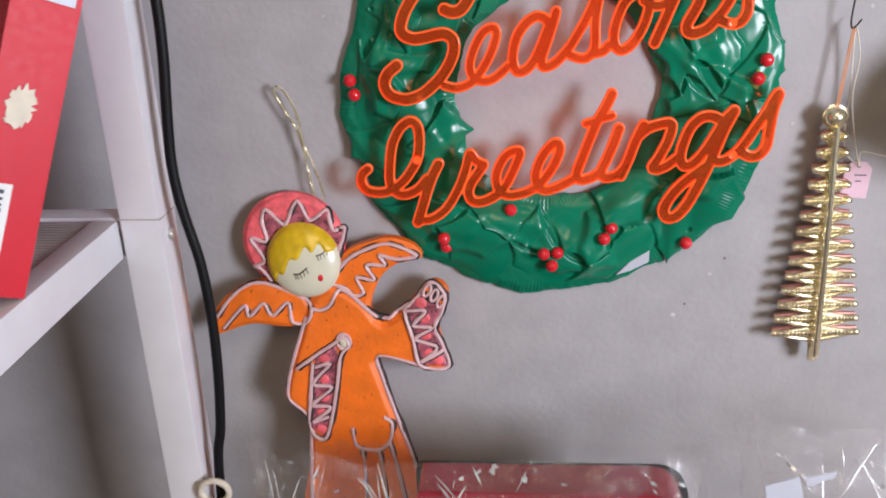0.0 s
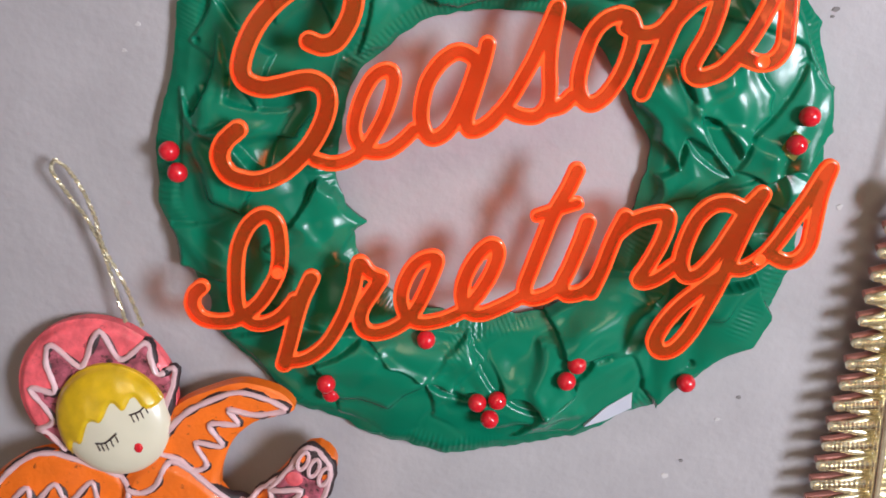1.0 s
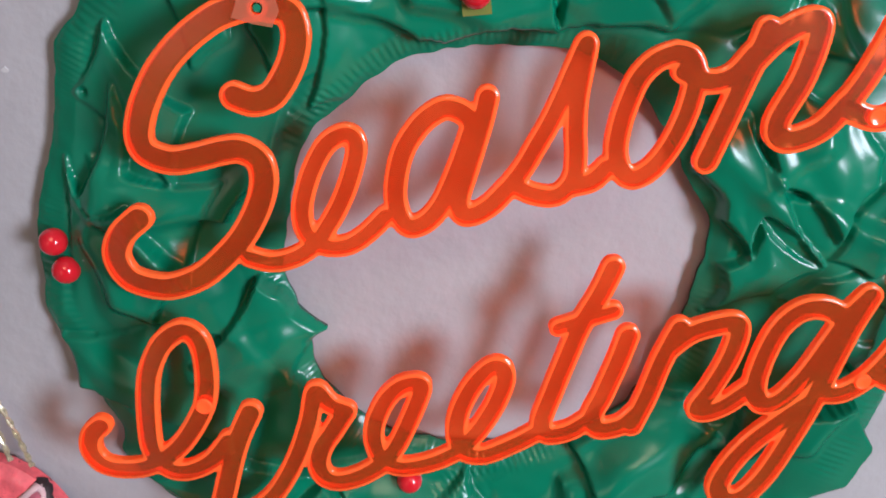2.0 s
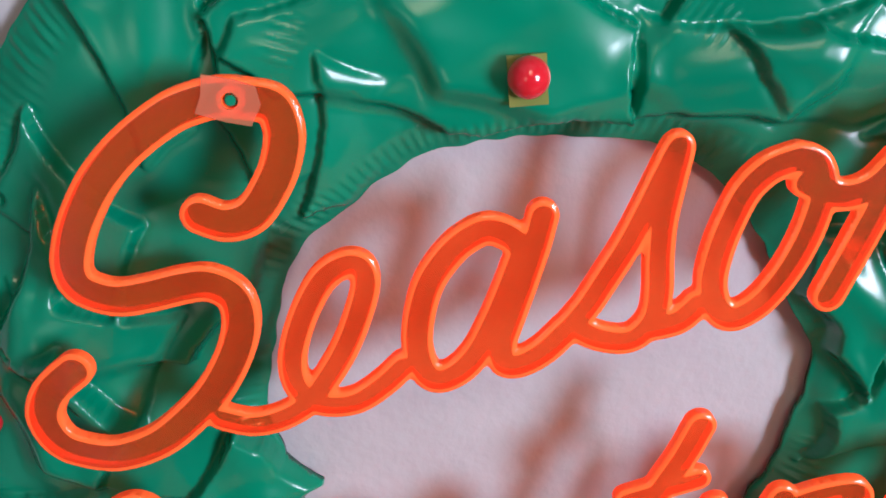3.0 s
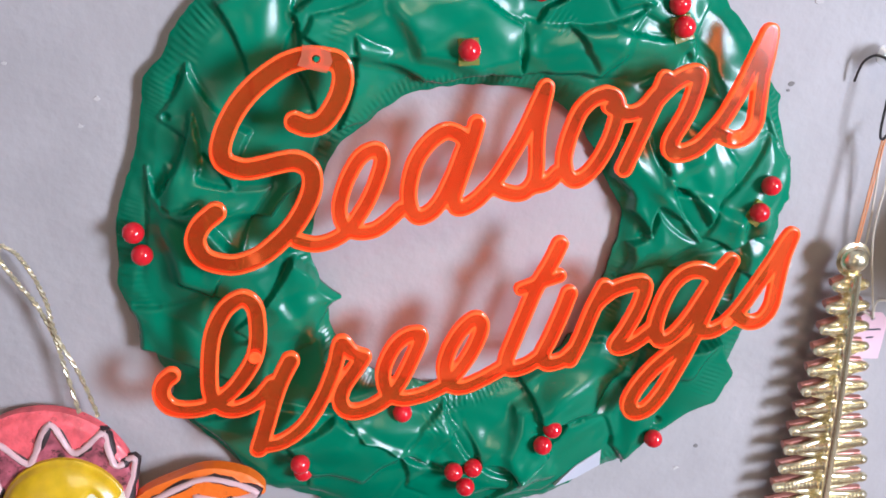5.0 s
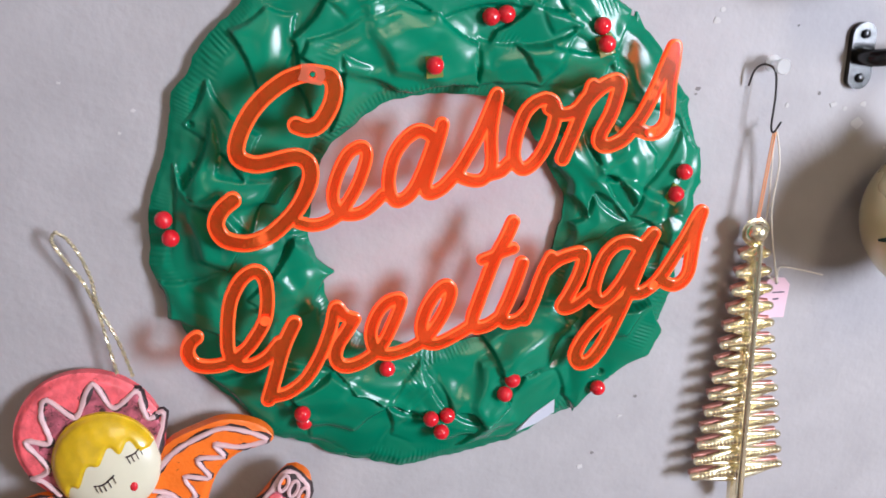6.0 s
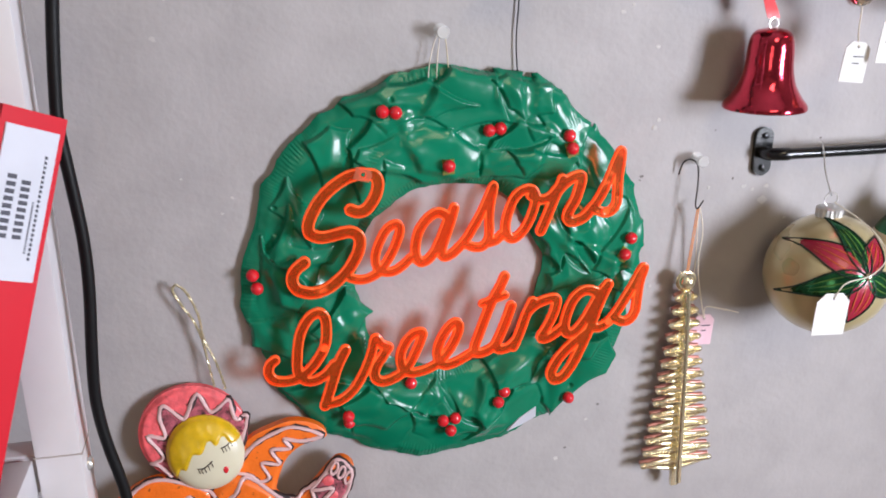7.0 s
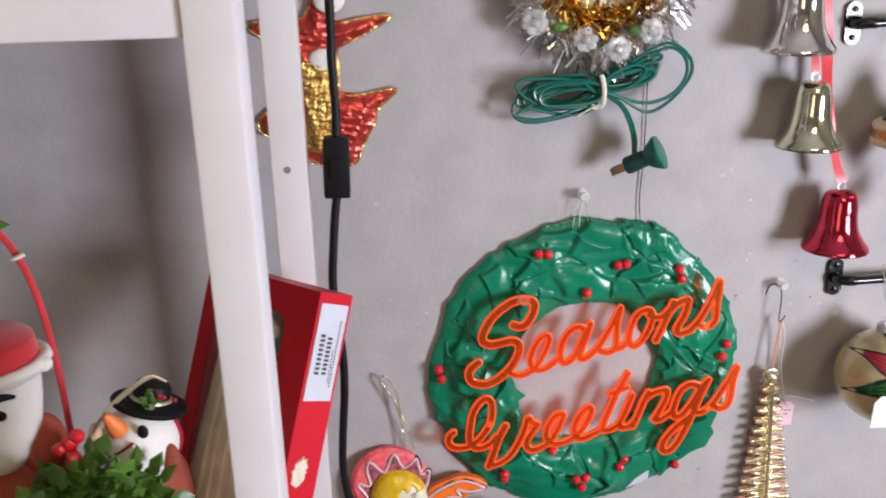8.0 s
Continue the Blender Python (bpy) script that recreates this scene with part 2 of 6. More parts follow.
M_GOLDBAND = surface("gold_band", (0.62, 0.34, 0.10), 0.25, metal=0.7, vary=0.3, scale=150)
M_CREAMBAND = surface("cream_glitter_band", (0.68, 0.57, 0.42), 0.6, vary=0.2, scale=400, bump=0.6, bump_scale=900)
M_RIBBON = surface("red_satin_ribbon", (0.68, 0.035, 0.045), 0.35, vary=0.15, sheen=0.4)
M_FOIL = surface("red_foil", (0.62, 0.075, 0.06), 0.25, metal=0.75, vary=0.3, scale=60, bump=0.9, bump_scale=90, depth=0.004)
M_GOLDFOIL = surface("gold_foil", (0.78, 0.52, 0.16), 0.22, metal=0.9, vary=0.3, scale=90, bump=1.0, bump_scale=160, depth=0.004)
M_TINSEL = surface("silver_tinsel", (0.86, 0.85, 0.84), 0.22, metal=1.0, vary=0.2)
M_GTINSEL = surface("gold_tinsel", (0.85, 0.52, 0.10), 0.12, metal=1.0, vary=0.2)
M_FELT = surface("red_felt", (0.55, 0.02, 0.03), 0.9, vary=0.12, sheen=0.3)
M_FLUFF = surface("white_fluff", (0.76, 0.73, 0.70), 0.9, vary=0.08, bump=0.8, bump_scale=200)
M_RUST = surface("rust_felt", (0.30, 0.055, 0.03), 0.9, vary=0.25)
M_LEAF = surface("plastic_holly", (0.085, 0.19, 0.030), 0.4, vary=0.6, scale=45, piece=0.45)
M_CARROT = surface("carrot_orange", (0.75, 0.19, 0.04), 0.5)
M_PEACHY = surface("peach_felt", (0.66, 0.42, 0.28), 0.9, vary=0.1)
M_ROBE = surface("beige_cloth", (0.74, 0.67, 0.48), 0.9, vary=0.2, scale=60, bump=0.5)
M_PETAL = surface("red_petal_paint", (0.30, 0.008, 0.045), 0.25, scale=190, tint=(0.30, 0.02, 0.03))
M_GLITTER = surface("dark_green_glitter", (0.012, 0.035, 0.022), 0.4, metal=0.4, vary=0.6, scale=900, bump=0.8, bump_scale=1200)
M_VEIN = surface("orange_vein_paint", (0.55, 0.11, 0.03), 0.35)
M_CHIP = surface("bare_plaster", (0.52, 0.50, 0.49), 0.9)
M_HOLE = surface("dark_hole", (0.20, 0.185, 0.18), 0.9)
M_GLASS = clear("window_glass", (0.96, 0.97, 0.97), 0.02)
M_PANEL = surface("lamp_frame", (0.8, 0.8, 0.8), 0.5)


# ---- building tools ----
class Geo:
    """Gathers the faces of one mesh."""

    def __init__(self):
        self.v, self.f, self.m = [], [], []

    def add(self, verts, faces, mat=0, place=None):
        k = len(self.v)
        self.v += [tuple(place @ Vector(p)) for p in verts] if place else [tuple(p) for p in verts]
        self.f += [tuple(k + i for i in f) for f in faces]
        self.m += [mat] * len(faces)
        return self

    def tube(self, path, radius, mat=0, sides=8, closed=False):
        """A round rod along a path; radius: one number, or one for each point."""
        pts = [Vector(p) for p in path]
        n = len(pts)
        rad = radius if hasattr(radius, "__len__") else [radius] * n
        verts, up = [], None
        for i, p in enumerate(pts):
            a = pts[(i - 1) % n] if closed or i else p
            b = pts[(i + 1) % n] if closed or i < n - 1 else p
            d = (b - a).normalized()
            if up is None:
                up = d.orthogonal().normalized()
            up = (up - up.dot(d) * d).normalized()
            side = d.cross(up)
            verts += [p + rad[i] * (math.cos(s) * up + math.sin(s) * side) for s in (k / sides * math.tau for k in range(sides))]
        faces = []
        for i in range(n if closed else n - 1):
            j = (i + 1) % n
            faces += [(i * sides + k, i * sides + (k + 1) % sides, j * sides + (k + 1) % sides, j * sides + k) for k in range(sides)]
        if not closed:
            faces += [tuple(range(sides))[::-1], tuple((n - 1) * sides + k for k in range(sides))]
        return self.add(verts, faces, mat)

    def lathe(self, profile, mat=0, place=None, sides=32):
        """A turned form round z; profile: (radius, height) from one end to the other."""
        verts, faces, n = [], [], len(profile)
        for r, z in profile:
            verts += [(r * math.cos(k / sides * math.tau), r * math.sin(k / sides * math.tau), z) for k in range(sides)]
        for i in range(n - 1):
            faces += [(i * sides + k, i * sides + (k + 1) % sides, (i + 1) * sides + (k + 1) % sides, (i + 1) * sides + k) for k in range(sides)]
        if profile[0][0] > 1e-6:
            faces.append(tuple(range(sides))[::-1])
        if profile[-1][0] > 1e-6:
            faces.append(tuple((n - 1) * sides + k for k in range(sides)))
        return self.add(verts, faces, mat, place)

    def ball(self, centre, r, mat=0, sides=20, rings=12, squash=(1, 1, 1)):
        prof = [(r * math.sin(i / rings * math.pi), -r * math.cos(i / rings * math.pi)) for i in range(rings + 1)]
        prof[0], prof[-1] = (1e-7, -r), (1e-7, r)
        return self.lathe(prof, mat, Matrix.Translation(centre) @ Matrix.Diagonal((*squash, 1)), sides)

    def block(self, lo, hi, mat=0, bevel=0.0, place=None):
        bm = bmesh.new()
        c = [(a + b) / 2 for a, b in zip(lo, hi)]
        s = [b - a for a, b in zip(lo, hi)]
        bmesh.ops.create_cube(bm, size=1, matrix=Matrix.Translation(c) @ Matrix.Diagonal((*s, 1)))
        if bevel:
            bmesh.ops.bevel(bm, geom=bm.edges[:], offset=bevel, segments=2, affect="EDGES", profile=0.7)
        bm.verts.index_update()
        self.add([v.co for v in bm.verts], [[v.index for v in f.verts] for f in bm.faces], mat, place)
        bm.free()
        return self

    def slab(self, outline, y0, y1, mat=0, place=None):
        """A flat piece: an outline in x and z, from y0 (back) to y1 (front)."""
        n = len(outline)
        verts = [(x, y0, z) for x, z in outline] + [(x, y1, z) for x, z in outline]
        faces = [tuple(range(n)), tuple(range(n, 2 * n))[::-1]]
        faces += [(i, n + i, n + (i + 1) % n, (i + 1) % n) for i in range(n)]
        return self.add(verts, faces, mat, place)

    def make(self, name, mats, parent=None, label="", sharp=40, category="", group="", kind="", at=None):
        me = bpy.data.meshes.new(name)
        me.from_pydata(self.v, [], self.f)
        for m in mats if isinstance(mats, (list, tuple)) else [mats]:
            me.materials.append(m)
        me.polygons.foreach_set("material_index", self.m)
        me.polygons.foreach_set("use_smooth", [True] * len(self.f))
        bm = bmesh.new()
        bm.from_mesh(me)
        bmesh.ops.recalc_face_normals(bm, faces=bm.faces)
        bm.to_mesh(me)
        bm.free()
        me.set_sharp_from_angle(angle=radians(sharp))
        ob = new(name, me)
        if at is not None:
            me.transform(Matrix.Translation(at).inverted())
            ob.location = at
        if parent:
            ob.parent = parent
            if at is not None:
                ob.location = Vector(at) - parent.location
            else:
                me.transform(Matrix.Translation(parent.location).inverted())
        return tagged(ob, label, category, group, kind)


def thing(name, base, label, category, group=""):
    """An Empty at a thing's base, to hold its parts."""
    ob = new(name)
    ob.empty_display_size = 0.02
    ob.location = base
    return tagged(ob, label, category, group)


def curve(points, per=8, closed=False):
    """A smooth line through the points (Catmull-Rom)."""
    p = [np.array(q, float) for q in points]
    n, out = len(p), []
    for i in range(n if closed else n - 1):
        a, b, c, d = (p[(i + k) % n] if closed else p[min(max(i + k, 0), n - 1)] for k in (-1, 0, 1, 2))
        for s in range(per):
            u = s / per
            out.append(0.5 * (2 * b + (c - a) * u + (2 * a - 5 * b + 4 * c - d) * u * u + (3 * b - a - 3 * c + d) * u ** 3))
    if not closed:
        out.append(p[-1])
    return np.array(out)


def stroke_field(gx, gz, strokes):
    """How far each place of a grid lies inside the nearest stroke of a pen; strokes: points, half width."""
    best = np.full(gx.shape, -1e3)
    for pts, half in strokes:
        for a, b in zip(pts[:-1], pts[1:]):
            lo, hi = np.minimum(a, b) - half - 3, np.maximum(a, b) + half + 3
            i0, i1 = np.searchsorted(gx[0], (lo[0], hi[0]))
            j0, j1 = np.searchsorted(gz[:, 0], (lo[1], hi[1]))
            x, z = gx[j0:j1, i0:i1] - a[0], gz[j0:j1, i0:i1] - a[1]
            d = b - a
            u = np.clip((x * d[0] + z * d[1]) / max(d @ d, 1e-9), 0, 1)
            r = half - np.hypot(x - u * d[0], z - u * d[1])
            best[j0:j1, i0:i1] = np.maximum(best[j0:j1, i0:i1], r)
    return best


def polygon_field(gx, gz, poly):
    """Signed distance into a polygon, positive inside."""
    p = np.array(poly, float)
    dist, inside = np.full(gx.shape, 1e9), np.zeros(gx.shape, bool)
    for a, b in zip(p, np.roll(p, -1, 0)):
        d = b - a
        u = np.clip(((gx - a[0]) * d[0] + (gz - a[1]) * d[1]) / max(d @ d, 1e-9), 0, 1)
        dist = np.minimum(dist, np.hypot(gx - a[0] - u * d[0], gz - a[1] - u * d[1]))
        cross = (a[1] > gz) != (b[1] > gz)
        with np.errstate(divide="ignore", invalid="ignore"):
            inside ^= cross & (gx < (b[0] - a[0]) * (gz - a[1]) / (b[1] - a[1] if b[1] != a[1] else 1e-9) + a[0])
    return np.where(inside, dist, -dist)


def grid(x0, x1, z0, z1, step):
    return np.meshgrid(np.arange(x0, x1 + step, step), np.arange(z0, z1 + step, step))


def sheet(gx, gz, field, step, front, back):
    """Verts and faces of the part of a grid that lies inside a field, its rim drawn to the field's edge.
    front and back: depth y over the grid. In millimetres."""
    dz, dx = np.gradient(field, step)
    size = np.maximum(np.hypot(dx, dz), 0.3)
    shift = np.where(field < 0, -field, 0) / size
    shift = np.minimum(shift, step * 1.5)
    px, pz = gx + shift * dx / size, gz + shift * dz / size
    inn = field > 0
    cell = inn[:-1, :-1] | inn[1:, :-1] | inn[:-1, 1:] | inn[1:, 1:]
    rows, cols = np.nonzero(cell)
    nx = gx.shape[1]
    a = rows * nx + cols
    quads = np.stack([a, a + 1, a + nx + 1, a + nx], 1)
    used = np.unique(quads)
    index = np.full(gx.size, -1)
    index[used] = np.arange(len(used))
    q = index[quads]
    k = len(used)
    fy, by = front.ravel()[used], back.ravel()[used]
    vx, vz = px.ravel()[used], pz.ravel()[used]
    verts = np.concatenate([np.stack([vx, fy, vz], 1), np.stack([vx, by, vz], 1)])
    edges = np.concatenate([q[:, [i, (i + 1) % 4]] for i in range(4)])
    key = np.sort(edges, 1)
    _, first, count = np.unique(key[:, 0] * k * 2 + key[:, 1], return_index=True, return_counts=True)
    rim = edges[first[count == 1]]
    side = np.stack([rim[:, 1], rim[:, 0], rim[:, 0] + k, rim[:, 1] + k], 1)
    faces = np.concatenate([q, q[:, ::-1] + k, side])
    return verts, faces, used


# ---- the room ----
def wall_piece(name, lo, hi, mat, label=""):
    return Geo().block(lo, hi, mat=0).make(name, mat, kind="structure", label=label)


wall_north = wall_piece("wall_north", (-2.0, 0.0, 0.0), (1.05, 0.12, 2.6), M_WALL, "grey painted wall with orange-peel plaster and pin holes")
# south, west and east walls are unseen; they close the room, kept dark
south = Geo()
for lo, hi in (((-2.0, -3.92, 0.0), (-1.92, -3.8, 2.6)), ((-0.98, -3.92, 0.0), (1.05, -3.8, 2.6)), ((-1.92, -3.92, 0.0), (-0.98, -3.8, 0.91)), ((-1.92, -3.92, 2.19), (-0.98, -3.8, 2.6))):
    south.block(lo, hi)
south.make("wall_south", M_LOWBOUNCE, kind="structure")
# unseen window, added as a frame for the front fill lamp
added_front = thing("added_window", (-1.45, -3.87, 0.91), "unseen wide white framed window added round the front fill lamp", "window")
added_front["kind"] = "structure"
sf = Geo()
for lo, hi in (((-1.92, -3.90, 0.91), (-1.88, -3.84, 2.19)), ((-1.02, -3.90, 0.91), (-0.98, -3.84, 2.19)), ((-1.88, -3.90, 0.91), (-1.02, -3.84, 0.95)), ((-1.88, -3.90, 2.15), (-1.02, -3.84, 2.19))):
    sf.block(lo, hi, bevel=0.004)
sf.make("window_frame", M_WHITE, added_front)
Geo().block((-1.88, -3.873, 0.95), (-1.02, -3.867, 2.15)).make("pane", M_GLASS, added_front).visible_shadow = False
wall_piece("wall_west", (-2.12, -3.92, 0.0), (-2.0, 0.12, 2.6), M_LOWBOUNCE)
wall_piece("floor", (-2.12, -3.92, -0.1), (1.05, 0.12, 0.0), M_FLOOR)
wall_piece("ceiling", (-2.12, -3.92, 2.6), (1.05, 0.12, 2.7), M_CEIL)
# the east wall with the shop window's opening
east = Geo()
for lo, hi in (((0.93, -3.8, 0), (1.05, -1.25, 2.6)), ((0.93, -0.81, 0), (1.05, 0.0, 2.6)),
               ((0.93, -1.25, 0), (1.05, -0.81, 1.28)), ((0.93, -1.25, 1.90), (1.05, -0.81, 2.6))):
    east.block(lo, hi)
east.make("wall_east", M_LOWBOUNCE, kind="structure")
window = thing("window_1", (0.98, -1.03, 1.28), "white framed side window with a clear pane", "window")
window["kind"] = "structure"
wf = Geo()
for lo, hi in (((0.95, -1.25, 1.28), (1.01, -1.22, 1.90)), ((0.95, -0.84, 1.28), (1.01, -0.81, 1.90)),
               ((0.95, -1.22, 1.28), (1.01, -0.84, 1.31)), ((0.95, -1.22, 1.87), (1.01, -0.84, 1.90))):
    wf.block(lo, hi, bevel=0.004)
wf.make("window_frame", M_WHITE, window)
pane = Geo().block((0.977, -1.22, 1.31), (0.983, -0.84, 1.87)).make("pane", M_GLASS, window)
pane.visible_shadow = False
# unseen ceiling panel, added to carry the warm fill from above
for x, y in ((0.2, -1.75),):
    panel = thing("fill_panel", (x, y, 2.6), "unseen flat white panel frame added round the ceiling fill lamp", "light", "ceiling lights")
    fr = Geo()
    for lo, hi in (((x - 0.29, y - 0.59, 2.565), (x - 0.255, y + 0.59, 2.6)), ((x + 0.255, y - 0.59, 2.565), (x + 0.29, y + 0.59, 2.6)),
                   ((x - 0.255, y - 0.59, 2.565), (x + 0.255, y - 0.555, 2.6)), ((x - 0.255, y + 0.555, 2.565), (x + 0.255, y + 0.59, 2.6))):
        fr.block(lo, hi)
    fr.make("frame", M_PANEL, panel)
# the ledge under the wall, on which the bagged goods stand
LEDGE = 1.08
ledge = thing("display_ledge", (0.15, -0.17, LEDGE), "brown wooden display ledge along the grey wall", "ledge")
Geo().block((-0.14, -0.36, LEDGE - 0.03), (0.92, -0.001, LEDGE), bevel=0.003).make("board", M_WOOD, ledge)
for x in (-0.10, 0.86):
    Geo().block((x, -0.34, 0.001), (x + 0.04, -0.30, LEDGE - 0.03), bevel=0.002).make("leg", M_WOOD, ledge)
    Geo().block((x, -0.045, 0.001), (x + 0.04, -0.005, LEDGE - 0.03), bevel=0.002).make("leg", M_WOOD, ledge)
# knocks and pin holes in the plaster
rng = random.Random(4)
for x, z, r, m in ((-0.117, 1.614, 0.0022, 0), (0.333, 1.478, 0.0042, 0), (0.229, 1.503, 0.0016, 1), (0.043, 1.501, 0.0012, 1),
                   (0.306, 1.497, 0.0012, 1), (0.316, 1.490, 0.0025, 0), (-0.075, 1.505, 0.0012, 0), (-0.083, 1.494, 0.001, 0),
                   (0.205, 1.31, 0.0013, 1), (0.195, 1.297, 0.0014, 0), (-0.045, 1.36, 0.0014, 1), (-0.01, 1.338, 0.001, 1),
                   (0.243, 1.412, 0.0016, 0), (0.170, 1.263, 0.002, 0), (0.178, 1.272, 0.0013, 1), (0.206, 1.625, 0.0022, 0),
                   (0.214, 1.630, 0.0015, 0), (-0.108, 1.52, 0.001, 0), (0.235, 1.60, 0.0016, 0), (0.336, 1.489, 0.0022, 0), (0.324, 1.487, 0.0016, 0), (0.287, 1.536, 0.0009, 1), (0.237, 1.540, 0.0022, 0), (0.240, 1.546, 0.0016, 0), (0.228, 1.500, 0.0009, 1), (0.355, 1.462, 0.0014, 0), (0.378, 1.526, 0.0010, 1), (0.286, 1.491, 0.0016, 0), (0.199, 1.506, 0.0012, 0)):
    k = 9
    ring = [(x + r * rng.uniform(0.6, 1.25) * math.cos(a), z + 0.8 * r * rng.uniform(0.6, 1.25) * math.sin(a)) for a in (i / k * math.tau for i in range(k))]
    Geo().slab(ring, 0.002, -0.0004).make("plaster_chip" if m == 0 else "pin_hole", M_HOLE if m else M_CHIP, wall_north)


# ---- the wreath ----
CX, CZ = 0.0785, 1.4345          # its middle on the wall
STEP = 0.65                      # millimetres
OUTER = [151, 156, 156, 156.5, 156.5, 154.5, 159, 159.5, 156.5, 158, 158, 155, 156, 156, 155.5, 155, 151, 151,
         155, 152, 149, 155.5, 153.5, 157, 150.5, 152.5, 152, 150, 147, 147, 147, 149.5, 152, 155, 150.5, 149.5]
INNER = [71, 73, 70, 70, 71.5, 73.5, 75, 75.5, 73.5, 73, 73.5, 75, 74, 73.5, 75.5, 73.5, 71, 71,
         71.5, 69, 69, 73.5, 74.5, 76, 74.5, 73, 72, 71.5, 72.5, 74.5, 75.5, 75, 72, 68, 68.5, 69.5]
# holly leaves, the lowest first: how far each stands off, then its stalk and the spines round its rim, in millimetres from the middle
HOLLY_LEFT = ((1.0, [(-91, 70), (-103, 109), (-85, 120), (-71, 116), (-73, 100), (-79, 79)]),
         (1.2, [(-101, 33), (-130, 64), (-116, 86), (-108, 70), (-93, 58)]),
         (1.4, [(-102, -1), (-134, 30), (-116, 67), (-116, 39), (-86, 35)]),
         (1.6, [(-119, -31), (-148, -17), (-136, 44), (-130, 26), (-116, 29), (-102, 7)]),
         (1.4, [(-95, -66), (-149, -41), (-151, -19), (-122, -15), (-111, -9), (-79, -2), (-87, -34)]),
         (1.8, [(-106, -31), (-79, 1), (-72, -6), (-58, -22), (-67, -29), (-72, -41), (-89, -55)]))
HOLLY_LOW = ((1.0, [(-47, -80), (-95, -66), (-129, -77), (-110, -106), (-89, -123), (-66, -111)]),
         (1.2, [(-12, -109), (-64, -79), (-87, -91), (-78, -123), (-50, -141), (-37, -131), (-32, -121)]),
         (1.6, [(-69, -73), (-51, -92), (-36, -101), (-21, -109), (-6, -93), (-12, -78), (-39, -68)]),
         (1.8, [(2, -112), (-12, -78), (-23, -88), (-33, -103), (-10, -116)]),
         (1.8, [(24, -123), (5, -113), (-11, -115), (-33, -104), (-31, -125), (-13, -142), (7, -140), (21, -134)]))
HOLLY_LOW_RIGHT = ((2.2, [(80, -59), (39, -44), (25, -70), (7, -73), (-10, -77), (-2, -93), (5, -113), (17, -113), (24, -124), (40, -111), (36, -97), (62, -89)]),
         (2.4, [(76, -83), (62, -90), (49, -95), (41, -105), (39, -113), (24, -120), (9, -138), (39, -137), (69, -121), (75, -102)]),
         (2.8, [(66, -50), (45, -47), (25, -69), (34, -89), (49, -95), (71, -92), (86, -71)]),
         (3.0, [(85, -53), (68, -91), (74, -111), (83, -127), (90, -112), (102, -101), (126, -88), (135, -73), (124, -52)]))
HOLLY_RIGHT = ((1.2, [(95, -14), (118, -12), (148, -32), (153, -8), (131, 3), (106, -7)]),
         (1.6, [(92, -12), (70, -19), (77, -10), (75, -2), (84, 2), (87, 14), (108, -3)]),
         (2.0, [(138, 48), (115, 14), (109, 1), (122, -5), (142, -1), (154, 16), (152, 36)]),
         (2.4, [(94, 57), (84, 42), (89, 26), (99, 24), (111, 7), (116, 18), (123, 25), (123, 35), (114, 49)]),
         (2.8, [(63, 50), (65, 31), (74, 22), (74, 15), (84, 1), (87, 17), (108, -2), (92, 27), (80, 50)]))
HOLLY_TOP_RIGHT = ((1.2, [(74, 72), (136, 55), (149, 36), (128, 87), (109, 114), (103, 102)]),
         (1.4, [(95, 82), (106, 113), (81, 140), (57, 158), (59, 126), (72, 103)]),
         (1.8, [(76, 106), (60, 103), (53, 123), (53, 152), (30, 158), (30, 133), (41, 117)]),
         (1.8, [(73, 104), (40, 98), (20, 102), (20, 77), (36, 78), (53, 76), (63, 84)]),
         (2.4, [(96, 93), (70, 94), (58, 98), (40, 98), (47, 88), (53, 76), (71, 74), (88, 77)]))
HOLLY_TOP = ((1.0, [(-16, 127), (0, 158), (-39, 155), (-59, 142), (-44, 132)]),
         (1.4, [(41, 118), (32, 152), (0, 158), (-12, 146), (-24, 125), (0, 112)]),
         (1.6, [(74, 123), (75, 143), (40, 151), (28, 148), (41, 128), (53, 118)]),
         (1.6, [(20, 130), (-17, 150), (-48, 147), (-78, 135), (-69, 126), (-55, 122), (-46, 112), (-33, 122), (-15, 123)]),
         (2.0, [(-1, 115), (-20, 119), (-39, 114), (-66, 104), (-70, 96), (-59, 87), (-40, 85), (-21, 76), (-14, 75), (20, 77), (20, 99)]),
         (1.4, [(-49, 96), (-32, 90), (-39, 86), (-29, 82), (-18, 74), (-33, 70), (-45, 59), (-57, 56)]))
STROKES = ((-14, -83, 35, 9), (9, -73, 20, 9), (-54, 56, 60, 8), (-110, 102, 40, 9), (35, 101, -35, 7), (-56, 99, 70, 6), (92, 118, 20, 8), (118, -72, 65, 9))
MOULD_HOLES = ((-126, 64.5), (96, -96), (-43, 137), (25, 152))


def smooth(e0, e1, x):
    u = np.clip((x - e0) / (e1 - e0), 0, 1)
    return u * u * (3 - 2 * u)


def ring_radius(table, angle):
    n = len(table)
    p = angle / math.tau * n
    i = np.floor(p).astype(int)
    u = p - i
    t = np.array(table, float)
    a, b, c, d = (t[(i + k) % n] for k in (-1, 0, 1, 2))
    return 0.5 * (2 * b + (c - a) * u + (2 * a - 5 * b + 4 * c - d) * u * u + (3 * b - a - 3 * c + d) * u ** 3)


